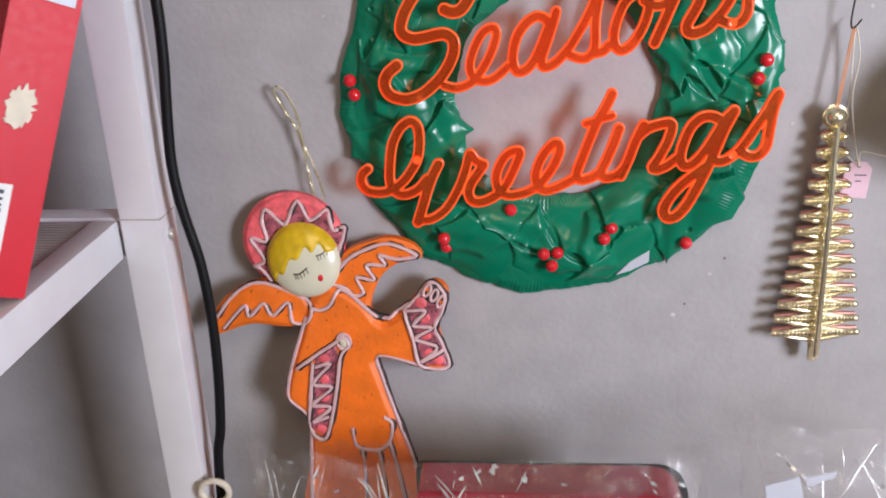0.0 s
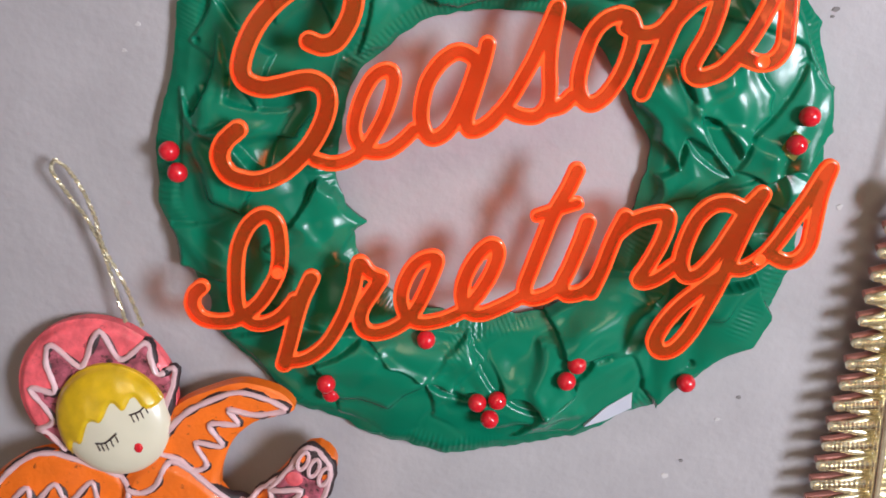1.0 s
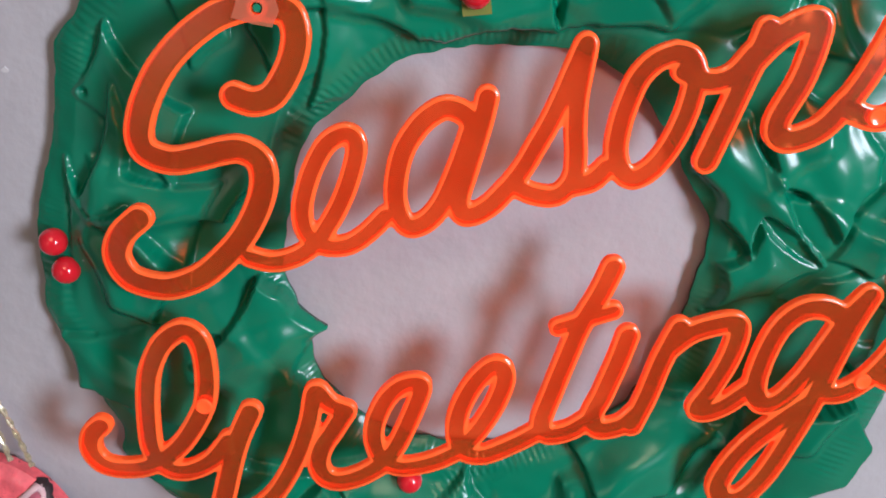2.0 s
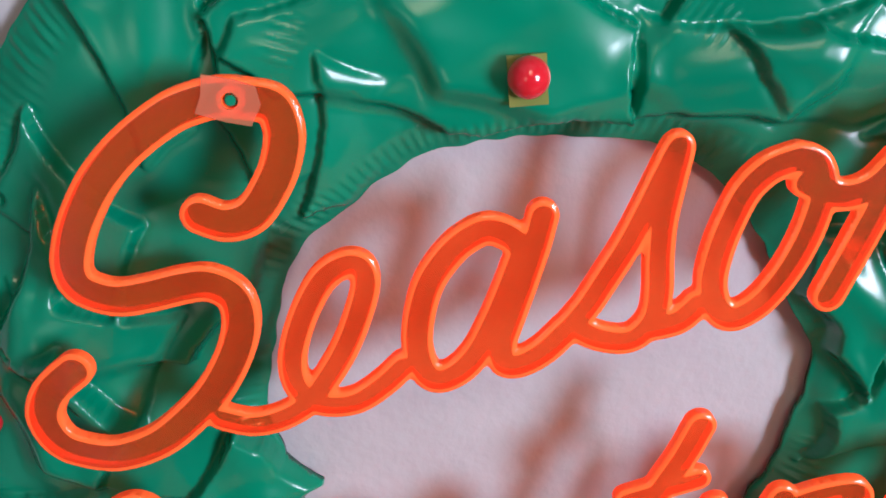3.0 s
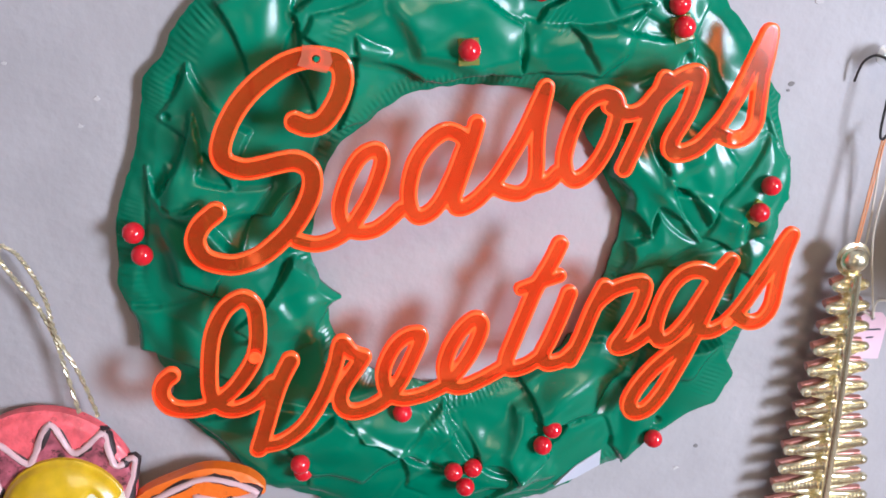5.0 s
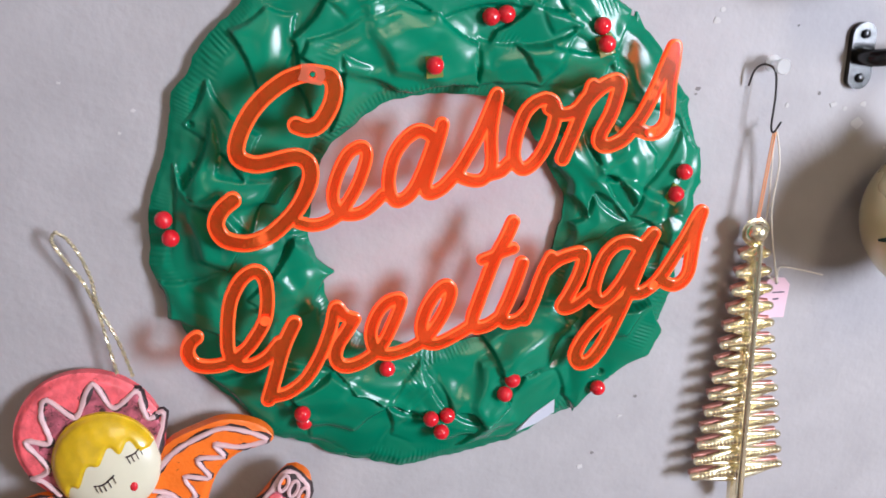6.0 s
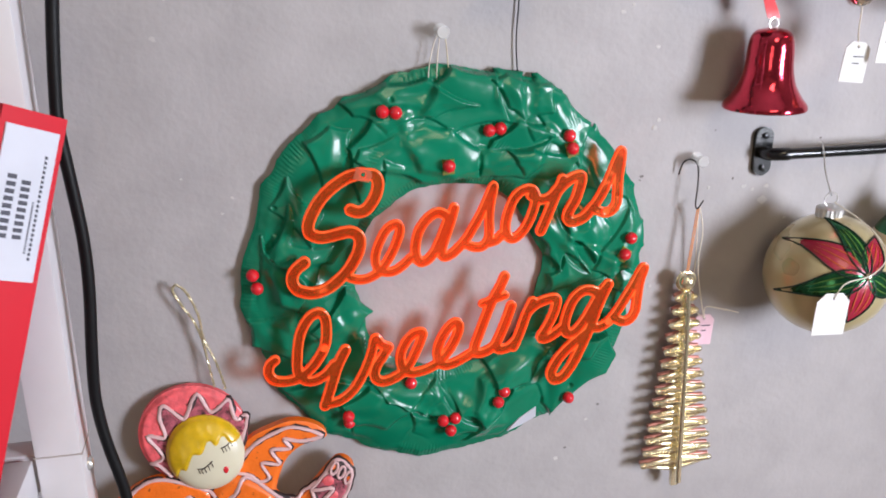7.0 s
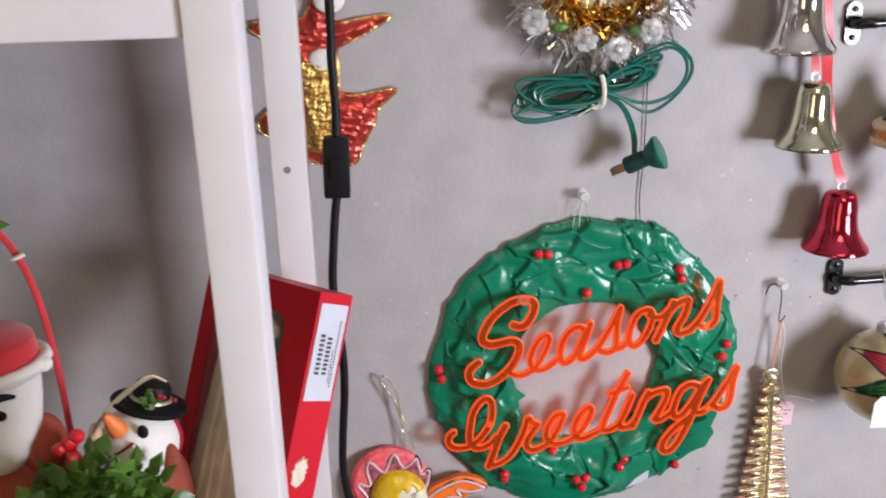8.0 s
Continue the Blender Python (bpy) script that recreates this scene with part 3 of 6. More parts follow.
def waves(gx, gz, size, seed):
    """A soft uneven field of about -1 to 1."""
    r = np.random.RandomState(seed)
    out = np.zeros(gx.shape)
    for _ in range(9):
        a, k, ph = r.uniform(0, math.tau), r.uniform(0.6, 1.5) / size * math.tau, r.uniform(0, math.tau)
        out += np.sin((gx * math.cos(a) + gz * math.sin(a)) * k + ph)
    return out / 4.5


def soften(h, times):
    for _ in range(times):
        p = np.pad(h, 1, mode="edge")
        h = (p[1:-1, 1:-1] * 4 + 2 * (p[:-2, 1:-1] + p[2:, 1:-1] + p[1:-1, :-2] + p[1:-1, 2:]) + p[:-2, :-2] + p[2:, 2:] + p[:-2, 2:] + p[2:, :-2]) / 16
    return h


gx, gz = grid(-164, 164, -164, 164, STEP)
rad, ang = np.hypot(gx, gz), np.arctan2(gz, gx) % math.tau
ro, ri = ring_radius(OUTER, ang), ring_radius(INNER, ang)
ro = ro + 0.9 - 3.0 * np.abs(np.sin(9.5 * ang + 1.6 * waves(gx, gz, 70, 5))) ** 1.5 + 0.5 * waves(gx, gz, 9, 7)
ri = ri + 0.6 * waves(gx, gz, 11, 6)
inside = np.minimum(ro - rad, rad - ri)
span = np.clip((rad - ri) / (ro - ri), 0, 1)
height = 1.5 + 2.6 * smooth(0, 9, inside) + 3.2 * np.sin(span * math.pi)
ribs = np.sin(ang * np.where(span > 0.5, 470, 235) + 0.12 * rad * np.sin(ang * 9)) * (0.6 + 0.4 * waves(gx, gz, 14, 8))
height += 1.3 * waves(gx, gz, 46, 31) * smooth(4, 16, inside)
height += 0.55 * ribs * smooth(0.5, 2, inside) * (1 - smooth(9, 14, inside))
owner = np.zeros(gx.shape, int)
lot = random.Random(11)
# broad leaves lying under the rest, slantwise round the ring
leaves = []
for k in range(12):
    a = k / 12 * math.tau + lot.uniform(-0.06, 0.06)
    r0, r1, turn = (88, 134, 0.62) if k % 2 else (136, 90, 0.60)
    p = np.array((r0 * math.cos(a - turn / 2), r0 * math.sin(a - turn / 2)))
    q = np.array((r1 * math.cos(a + turn / 2), r1 * math.sin(a + turn / 2)))
    side = np.array((p[1] - q[1], q[0] - p[0])) / np.hypot(*(q - p))
    rim = [(0.25, 19), (0.55, 26), (0.8, 15), (1.0, 0), (0.8, -15), (0.55, -26), (0.25, -19)]
    leaves.append((0.2, [tuple(p)] + [tuple(p + (q - p) * u + side * w) for u, w in rim]))
leaves += [*HOLLY_LEFT, *HOLLY_LOW, *HOLLY_LOW_RIGHT, *HOLLY_RIGHT, *HOLLY_TOP_RIGHT, *HOLLY_TOP]


def holly_outline(tips):
    """The rim of a holly leaf: from spine to spine it bows inwards."""
    mid, out = np.mean(tips, 0), []
    for a, b in zip(tips, tips[1:] + tips[:1]):
        a, b = np.array(a, float), np.array(b, float)
        d = b - a
        n = np.array((-d[1], d[0]))
        n = n if n @ (mid - (a + b) / 2) > 0 else -n
        out += [tuple(a + d * u + n * 0.30 * u * (1 - u) * min(1.0, 40 / max(np.hypot(*d), 1))) for u in (0, 0.2, 0.4, 0.6, 0.8)]
    return out


for i, (off, tips) in enumerate(leaves):
    tips = [tuple(t) for t in tips]
    lo, hi = np.min(tips, 0) - 6, np.max(tips, 0) + 6
    c0, c1 = np.searchsorted(gx[0], (lo[0], hi[0]))
    r0, r1 = np.searchsorted(gz[:, 0], (lo[1], hi[1]))
    part_of = np.s_[r0:r1, c0:c1]
    x, z = gx[part_of], gz[part_of]
    into = polygon_field(x, z, holly_outline(tips))
    stalk = np.array(tips[0], float)
    tip = np.array(max(tips, key=lambda t: math.hypot(t[0] - stalk[0], t[1] - stalk[1])), float)
    d = (tip - stalk) / np.hypot(*(tip - stalk))
    length = np.hypot(*(tip - stalk))
    u = np.clip(((x - stalk[0]) * d[0] + (z - stalk[1]) * d[1]) / length, 0, 1)
    bend = lot.uniform(-0.09, 0.09) * length
    v = (x - stalk[0]) * -d[1] + (z - stalk[1]) * d[0] - bend * np.sin(u * math.pi)
    low = soften(height[part_of], 14)
    rise = 1.35 + 0.6 * off + lot.uniform(0.8, 2.2) * u
    body = low + rise - 0.45 * (1 - smooth(-0.2, 1.6, into)) + 0.5 * smooth(1, 22, into)
    body += (0.5 + 0.25 * off) * np.exp(-((v / 6.5) ** 2)) * smooth(0, 9, into) + lot.choice((-1, 1)) * lot.uniform(2.6, 5.6) * v / 30
    body += 0.35 * waves(x, z, 42, 20 + i) * smooth(0, 8, into) - (0.5 + 0.2 * off) * np.exp(-((np.abs(v) - 11) / 5) ** 2) * smooth(2, 9, into)
    # the groove pressed round each leaf
    height[part_of] -= 0.35 * np.exp(-((np.minimum(into, 0) / 1.8) ** 2)) * smooth(2, 7, inside[part_of]) * (i >= 12)
    take = (into > -0.15) & (body > height[part_of])
    owner[part_of][take & (into > 0.3)] = i + 1
    height[part_of] = np.where(take, np.maximum(body, 1.5), height[part_of])
    reach = np.where(rad[part_of] < 110, 6.0 if (-58, -22) in tips else 1.0, 5.0 if (83, -127) in tips else 3.0)
    inside[part_of] = np.maximum(inside[part_of], np.minimum(into, inside[part_of] + reach))
# patches of fine parallel strokes, and the ribbed lip above the opening
for sx, sz, turn, wide in STROKES:
    a = radians(turn)
    u, v = (gx - sx) * math.cos(a) + (gz - sz) * math.sin(a), (gz - sz) * math.cos(a) - (gx - sx) * math.sin(a)
    height += 0.50 * np.sin(u * math.tau / 2.3 + 0.5 * np.sin(v * 0.3)) * np.exp(-((u / wide) ** 4) - (v / (0.6 * wide)) ** 4)
lip = rad - ri
height += 0.6 * np.sin(ang * 205) * smooth(0.8, 2, lip) * (1 - smooth(6, 8, lip)) * smooth(0.75, 1.0, ang) * (1 - smooth(2.3, 2.6, ang))
for hx, hz in MOULD_HOLES:
    height -= 2.6 * (1 - smooth(0.9, 1.9, np.hypot(gx - hx, gz - hz)))
height = height * (0.3 + 0.7 * smooth(-1.0, 2.5, inside)) + 1.0
height = soften(height, 1)
verts, faces, used = sheet(gx, gz, inside, STEP, -height, np.full(gx.shape, 0.4))
slope_z, slope_x = np.gradient(height, STEP)
normal = np.stack([-slope_x, -np.ones_like(height), -slope_z], 2).reshape(-1, 3)[used]
normal /= np.linalg.norm(normal, axis=1)[:, None]
back_n = np.tile((0.0, 1.0, 0.0), (len(used), 1))
normal = np.concatenate([normal, back_n])
verts = verts / 1000 + np.array((CX, -0.0035, CZ))
wreath = thing("holly_wreath", (CX, -0.004, CZ - 0.15), "glossy green plastic holly wreath with orange script lettering, hung flat", "wreath")


def wreath_piece(name, sel, label=""):
    f = faces[sel]
    keep = np.unique(f)
    back = np.full(len(verts), -1)
    back[keep] = np.arange(len(keep))
    me = bpy.data.meshes.new(name)
    me.from_pydata((verts[keep] - np.array(wreath.location)).tolist(), [], back[f].tolist())
    me.polygons.foreach_set("use_smooth", [True] * len(f))
    me.materials.append(M_GREEN)
    me.normals_split_custom_set_from_vertices(normal[keep].tolist())
    ob = new(name, me)
    ob.parent = wreath
    return tagged(ob, label)


nf = len(used)
top = (faces < nf).all(1)
# the pieces into which the leaves on top part those below count singly
count = len(leaves)
for i in range(1, len(leaves) + 1):
    cells = set(map(tuple, np.argwhere(owner == i)))
    first = True
    while cells:
        todo, patch = [cells.pop()], []
        while todo:
            r, c = todo.pop()
            patch.append((r, c))
            for nb in ((r + 1, c), (r - 1, c), (r, c + 1), (r, c - 1)):
                if nb in cells:
                    cells.discard(nb)
                    todo.append(nb)
        rr, cc = np.array(patch).T
        if len(patch) < 160:
            owner[rr, cc] = 0
        elif first:
            first = False
        else:
            count += 1
            owner[rr, cc] = count
tone = owner.ravel()[used]
who = np.where(top, tone[np.where(faces < nf, faces, 0)].max(1), 0)
wreath_piece("ring_base", who == 0, "moulded ring with a ribbed flange")
for i in range(count):
    if (who == i + 1).sum() > 60:
        wreath_piece("leaf", who == i + 1)


def wreath_top(x, z):
    """The depth of the wreath's face at a place, in metres."""
    i, j = int(round((x + 164) / STEP)), int(round((z + 164) / STEP))
    return -0.0035 - height[j, i] / 1000


def berry(x, z, patch=0.0):
    y = wreath_top(x, z)
    p = (CX + x / 1000, y - 0.0028, CZ + z / 1000)
    Geo().ball(p, 0.0046, sides=24, rings=14).make("berry", M_BERRY, wreath)
    if patch:
        a = patch
        q = [(p[0] + sx * 0.0042 * math.cos(a) - sz * 0.0054 * math.sin(a), p[2] + sx * 0.0042 * math.sin(a) + sz * 0.0054 * math.cos(a) - 0.001) for sx, sz in ((-1, -1), (1, -1), (1, 1), (-1, 1))]
        Geo().slab(q, y + 0.003, y - 0.0012).make("glue_patch", M_GLUE, wreath, "yellowed clear glue patch")


BERRIES = ((-144, 16.5), (-141.5, 6.5), (-49.5, 129.5), (-40.5, 128.5), (26.5, 112.5), (34.5, 113.5), (-4.5, 90.5, 0.05), (85.5, 106.5), (87.5, 97.5, 0.3), (138, 25.5), (133, 13.5, -0.6),
           (-81.5, -99.5), (-80.5, -108.5), (-32.5, -79.5), (-8.5, -112.5), (1.5, -112.5), (-2.5, -122), (39.5, -91.5), (34.5, -99.5), (93.5, -105))
for spot in BERRIES:
    berry(*spot)

# white price sticker low on the ring
sy = min(wreath_top(50, -128), wreath_top(58, -122), wreath_top(66, -117))
Geo().slab([(CX + x / 1000, CZ + z / 1000) for x, z in ((45.5, -133), (57, -129), (69, -122.5), (69, -113.5), (56, -122))], sy + 0.006, sy - 0.0008).make("price_sticker", M_LABEL, wreath, "folded white paper sticker")

# ---- the lettering ----
# centre lines of the pen, millimetres from the wreath's middle
WORD_1 = {
    "S": ([(-74.9, 65.2), (-69.7, 63.3), (-63.8, 65.1), (-58.6, 72.1), (-56.2, 78.0), (-55.5, 83.1), (-57.1, 88.0), (-62.4, 89.5), (-67.4, 90.1), (-72.5, 89.3), (-78.9, 86.9), (-87.9, 80.8), (-95.1, 73.6), (-100.2, 65.9), (-103.1, 59.5), (-104.3, 53.9), (-102.6, 49.5), (-96.0, 46.8), (-88.6, 47.5), (-80.4, 49.2), (-74.9, 49.3), (-70.2, 46.1), (-69.2, 40.5), (-70.6, 34.5), (-73.7, 28.1), (-77.9, 21.9), (-83.6, 16.0), (-91.5, 9.8), (-100.6, 6.5), (-107.6, 6.9), (-114.5, 10.1), (-117.3, 17.2), (-114.6, 24.0), (-108.2, 29.4)], 4.3),
    "e": ([(-76.7, 15.4), (-69.8, 13.4), (-62.6, 14.7), (-55.9, 18.8), (-51.2, 25.0), (-47.1, 31.6), (-43.7, 39.1), (-41.1, 47.5), (-41.8, 51.9), (-45.0, 52.7), (-49.9, 49.8), (-54.0, 43.6), (-57.2, 36.2), (-58.9, 29.3), (-58.3, 23.2), (-55.2, 19.1), (-50.4, 17.7), (-44.7, 18.5), (-38.9, 22.3), (-33.7, 27.2)], 3.3),
    "a": ([(-6.8, 55.4), (-10.1, 58.2), (-14.4, 59.4), (-19.0, 57.3), (-23.1, 53.5), (-27.1, 47.6), (-29.5, 40.2), (-30.4, 32.6), (-29.2, 26.3), (-26.2, 23.3), (-21.3, 25.0), (-16.7, 30.1), (-12.7, 38.0), (-9.7, 45.3), (-6.8, 53.2)], 3.6),
    "a_stem": ([(-2.2, 62.1), (-3.9, 55.3), (-6.6, 46.7), (-9.3, 38.6), (-11.4, 31.8), (-10.7, 27.0), (-7.1, 26.5), (-1.8, 29.4), (3.0, 34.2)], 3.6),
    "s": ([(3.0, 34.2), (7.7, 40.1), (11.6, 46.6), (16.1, 54.4), (19.7, 62.0), (23.2, 70.1), (26.2, 76.2), (24.9, 68.0), (23.6, 59.8), (23.3, 51.2), (23.6, 43.9), (22.9, 37.1), (19.6, 32.5), (15.5, 31.3), (10.0, 32.6), (5.8, 35.0)], 3.4),
    "s_tie": ([(22.7, 34.5), (28.5, 35.9), (32.6, 39.7)], 3.6),
    "o": ([(51.5, 72.6), (45.9, 70.6), (41.3, 66.0), (38.3, 59.2), (36.2, 52.1), (35.3, 44.8), (36.9, 38.7), (40.8, 36.1), (46.1, 38.9), (50.8, 44.9), (54.3, 52.0), (56.5, 59.1), (57.4, 66.0), (55.5, 71.1), (51.5, 72.6)], 3.6),
    "o_tie": ([(53.8, 67.3), (61.4, 64.0), (68.1, 65.7), (73.2, 71.4)], 3.6),
    "n": ([(76.9, 78.1), (75.6, 74.2), (71.4, 64.4), (66.8, 52.5), (61.9, 40.4)], 3.9),
    "n_arch": ([(72.7, 68.6), (79.4, 75.5), (85.2, 79.0), (90.2, 80.1), (91.2, 76.3), (87.9, 63.9), (82.3, 52.7), (82.4, 47.5), (86.8, 45.9), (94.9, 49.0), (101.6, 56.4)], 4.0),
    "s_end": ([(97.2, 50.9), (101.6, 56.4), (106.1, 63.3), (111.3, 73.9), (115.0, 83.2), (117.9, 90.8), (120.5, 96.4), (120.4, 87.7), (119.4, 77.2), (119.4, 66.5), (119.1, 58.0), (115.5, 52.4), (110.0, 51.2), (103.5, 53.6)], 3.7)}
WORD_2 = {
    "G": ([(-132.8, -42.8), (-136.6, -46.3), (-137.9, -52.3), (-134.6, -58.2), (-127.0, -60.3), (-118.1, -58.9), (-107.9, -52.0), (-99.7, -40.8), (-96.5, -32.8), (-95.3, -22.2), (-96.2, -12.9), (-100.8, -8.9), (-107.6, -12.9), (-112.6, -20.9), (-115.1, -28.6), (-116.9, -40.7), (-117.3, -53.1), (-113.4, -60.2), (-106.8, -62.0), (-98.1, -58.3), (-91.0, -50.4)], 3.8),
    "G_tail": ([(-82.6, -39.7), (-87.3, -48.8), (-91.0, -58.4), (-95.0, -71.0), (-99.1, -83.2)], 4.1),
    "G_rise": ([(-96.5, -81.7), (-89.2, -80.7), (-82.0, -76.4), (-75.9, -69.9), (-68.9, -57.6), (-63.6, -43.9), (-60.5, -32.7), (-56.3, -37.8), (-50.9, -40.5)], 3.6),
    "r": ([(-51.4, -41.0), (-55.9, -47.9), (-60.3, -54.6), (-62.0, -61.1), (-60.0, -66.5), (-54.7, -68.2), (-47.1, -66.0), (-39.9, -61.4)], 3.9),
    "e_one": ([(-39.9, -61.7), (-35.2, -54.9), (-31.1, -46.7), (-27.0, -37.1), (-25.7, -32.2), (-27.9, -30.9), (-32.7, -32.2), (-37.5, -36.8), (-41.6, -45.2), (-42.5, -52.8), (-40.1, -60.2), (-33.5, -63.5), (-23.2, -61.8), (-14.2, -57.6)], 3.6),
    "e_two": ([(-14.2, -57.6), (-7.8, -50.1), (-2.0, -40.6), (1.4, -31.5), (0.8, -26.8), (-2.6, -26.2), (-8.1, -31.6), (-12.8, -40.2), (-15.0, -49.5), (-12.9, -57.5), (-6.4, -59.8), (3.5, -56.0), (12.5, -51.0)], 3.7),
    "t": ([(35.7, 7.5), (31.9, -1.2), (26.0, -12.1), (21.4, -24.1), (17.0, -36.4), (13.4, -47.6), (15.7, -52.4), (22.8, -51.3), (29.2, -47.2)], 3.8),
    "t_bar": ([(18.9, -12.7), (28.2, -9.8), (36.3, -7.4)], 3.1),
    "i": ([(41.2, -16.4), (38.3, -25.4), (33.7, -37.7), (30.2, -46.1), (32.6, -50.9), (40.0, -49.8), (45.3, -45.0)], 3.9),
    "n": ([(57.5, -14.3), (52.5, -25.6), (48.1, -38.9), (43.5, -50.1)], 3.9),
    "n_arch": ([(53.9, -22.3), (61.1, -16.4), (69.6, -13.7), (75.4, -13.5), (76.3, -17.8), (73.9, -26.6), (68.9, -37.1), (64.9, -44.0), (68.0, -45.7), (74.1, -43.3), (81.7, -37.5)], 3.9),
    "g": ([(108.7, -12.1), (102.6, -9.2), (95.7, -9.9), (89.5, -15.6), (85.2, -26.0), (83.3, -36.7), (85.8, -43.0), (91.8, -42.1), (99.1, -33.6), (105.3, -22.6), (110.9, -12.3), (116.6, -5.7)], 4.0),
    "g_tail": ([(116.6, -5.7), (111.5, -17.1), (106.4, -31.8), (101.6, -45.5), (96.3, -58.2), (89.8, -71.6), (83.0, -80.0), (76.6, -80.9), (74.1, -75.4), (77.6, -66.8), (84.3, -58.0), (92.7, -50.4), (100.9, -43.9)], 4.2),
    "s_end": ([(104.3, -39.8), (111.6, -40.4), (118.9, -36.0), (124.9, -28.8), (131.2, -18.1), (137.2, -7.8), (142.0, 2.1), (144.6, 5.3), (141.9, -5.9), (140.7, -19.3), (139.7, -29.9), (135.8, -36.1), (129.8, -37.4), (122.5, -33.6)], 3.8)}
LETTER_Y = -0.0295


def lettering(strokes, holes, label, frosted=False):
    pts = [(curve(p, 6), half) for p, half in strokes.values()]
    xy = np.concatenate([p for p, _ in pts])
    x0, z0, x1, z1 = *(xy.min(0) - 8), *(xy.max(0) + 8)
    ax, az = grid(x0, x1, z0, z1, 0.55)
    field = soften(stroke_field(ax, az, pts), 1)
    for hx, hz in holes:
        field = np.minimum(field, np.hypot(ax - hx, az - hz) - 1.6)
    front = -2.1 - 0.5 * smooth(0, 0.7, field)
    v, f, kept = sheet(ax, az, field, 0.55, front, np.full(ax.shape, 0.3))
    v = v / 1000 + np.array((CX, LETTER_Y + 0.0015, CZ)) - np.array(wreath.location)
    me = bpy.data.meshes.new("lettering")
    me.from_pydata(v.tolist(), [], f.tolist())
    me.polygons.foreach_set("use_smooth", [True] * len(f))
    me.set_sharp_from_angle(angle=radians(60))
    inset = me.attributes.new("inset", "FLOAT", "POINT")
    d = np.maximum(field.ravel()[kept], 0)
    inset.data.foreach_set("value", np.concatenate([d, d]).astype(np.float32))
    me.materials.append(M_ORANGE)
    ob = new("lettering", me)
    ob.parent = wreath
    tagged(ob, label)
    flip = Matrix(((1, 0, 0, 0), (0, 0, 1, 0), (0, 1, 0, 0), (0, 0, 0, 1)))
    for k, (hx, hz) in enumerate(holes):
        x, z = CX + hx / 1000, CZ + hz / 1000
        y, at = wreath_top(hx, hz), Matrix.Translation((CX + hx / 1000, 0, CZ + hz / 1000)) @ flip
        Geo().lathe([(1e-7, LETTER_Y - 0.0012), (0.0009, LETTER_Y - 0.0012), (0.0012, LETTER_Y - 0.0009), (0.0012, y + 0.002)], 0, at, 14).make("peg", M_GREEN, wreath, "green moulded peg")
        if frosted and k == 0:
            a = radians(-14)
            q = [(x + (px * math.cos(a) - pz * math.sin(a)) / 1000, z + (px * math.sin(a) + pz * math.cos(a)) / 1000) for px, pz in
                 [(-6.5, -3.9), (-5.8, 0), (-6.2, 4.2), (0, 4.5), (4.6, 4.0), (6.2, 0.5), (5.0, -4.2), (0, -4.4)]]
            ring = [(x + 0.0018 * math.cos(c), z + 0.0018 * math.sin(c)) for c in (radians(-14 + 212 + 45 * n) for n in range(8))]
            g = Geo()
            n = 8
            verts = [(px, LETTER_Y - 0.0016, pz) for px, pz in q] + [(px, LETTER_Y - 0.0016, pz) for px, pz in ring] + [(px, LETTER_Y - 0.0011, pz) for px, pz in q] + [(px, LETTER_Y - 0.0011, pz) for px, pz in ring]
            order = sorted(range(8), key=lambda i: math.atan2(q[i][1] - z, q[i][0] - x))
            rings = sorted(range(8), key=lambda i: math.atan2(ring[i][1] - z, ring[i][0] - x))
            for i in range(n):
                a0, a1, b0, b1 = order[i], order[(i + 1) % n], 8 + rings[i], 8 + rings[(i + 1) % n]
                g_face = [(a0, a1, b1, b0), (a0 + 16, b0 + 16, b1 + 16, a1 + 16), (a0, a0 + 16, a1 + 16, a1), (b0, b1, b1 + 16, b0 + 16)]
                g.f += g_face
                g.m += [0] * 4
            g.v = verts
            g.make("frosted_patch", M_FROST, wreath, "pale frosted glue patch on the acrylic")
        else:
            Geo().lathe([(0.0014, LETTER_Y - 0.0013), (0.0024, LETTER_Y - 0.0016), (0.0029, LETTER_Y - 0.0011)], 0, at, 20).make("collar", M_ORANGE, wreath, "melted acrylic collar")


lettering(WORD_1, ((-65.5, 89.5), (110.5, 52.0)), "bright orange clear acrylic script reading Seasons", True)
lettering(WORD_2, ((-97.5, -36.5), (118.0, -36.0)), "bright orange clear acrylic script reading Greetings")


# ---- the painted angel plaque (one mesh) ----
ANG_Y = -0.014                    # back of the plaque
HALO_C = (-112.8, 36.0)
BODY = [(-99, -5), (-84, 1), (-63, -13), (-51, -28), (-35, -18), (-12, 5), (0, -1), (-1, -14), (-8, -30), (-6, -46), (-2, -65), (-21, -66), (-56, -57), (-54, -77),
        (-44, -114), (-33, -156), (-20, -216), (-122, -218), (-118, -155), (-114, -113), (-129, -95), (-129, -83), (-121, -58), (-111, -30), (-106, -14)]
WING_L = [(-183, -40), (-177, -18), (-161, -3), (-142, 4), (-122, 1), (-105, -12), (-107, -30), (-126, -33), (-151, -31), (-172, -38)]
WING_R = [(-95, 1), (-76, 27), (-55, 37), (-40, 40), (-24, 35), (-17, 26), (-25, 22), (-37, 19), (-49, 9), (-57, -8), (-61, -22), (-75, -18)]
HAIR = [(-131, 2), (-127, 8), (-123, 19), (-119, 18), (-113, 31), (-107, 31), (-101, 41), (-96, 36), (-91, 43), (-86, 36), (-79, 38), (-72, 50), (-85, 66), (-115, 68), (-140, 50), (-142, 20)]
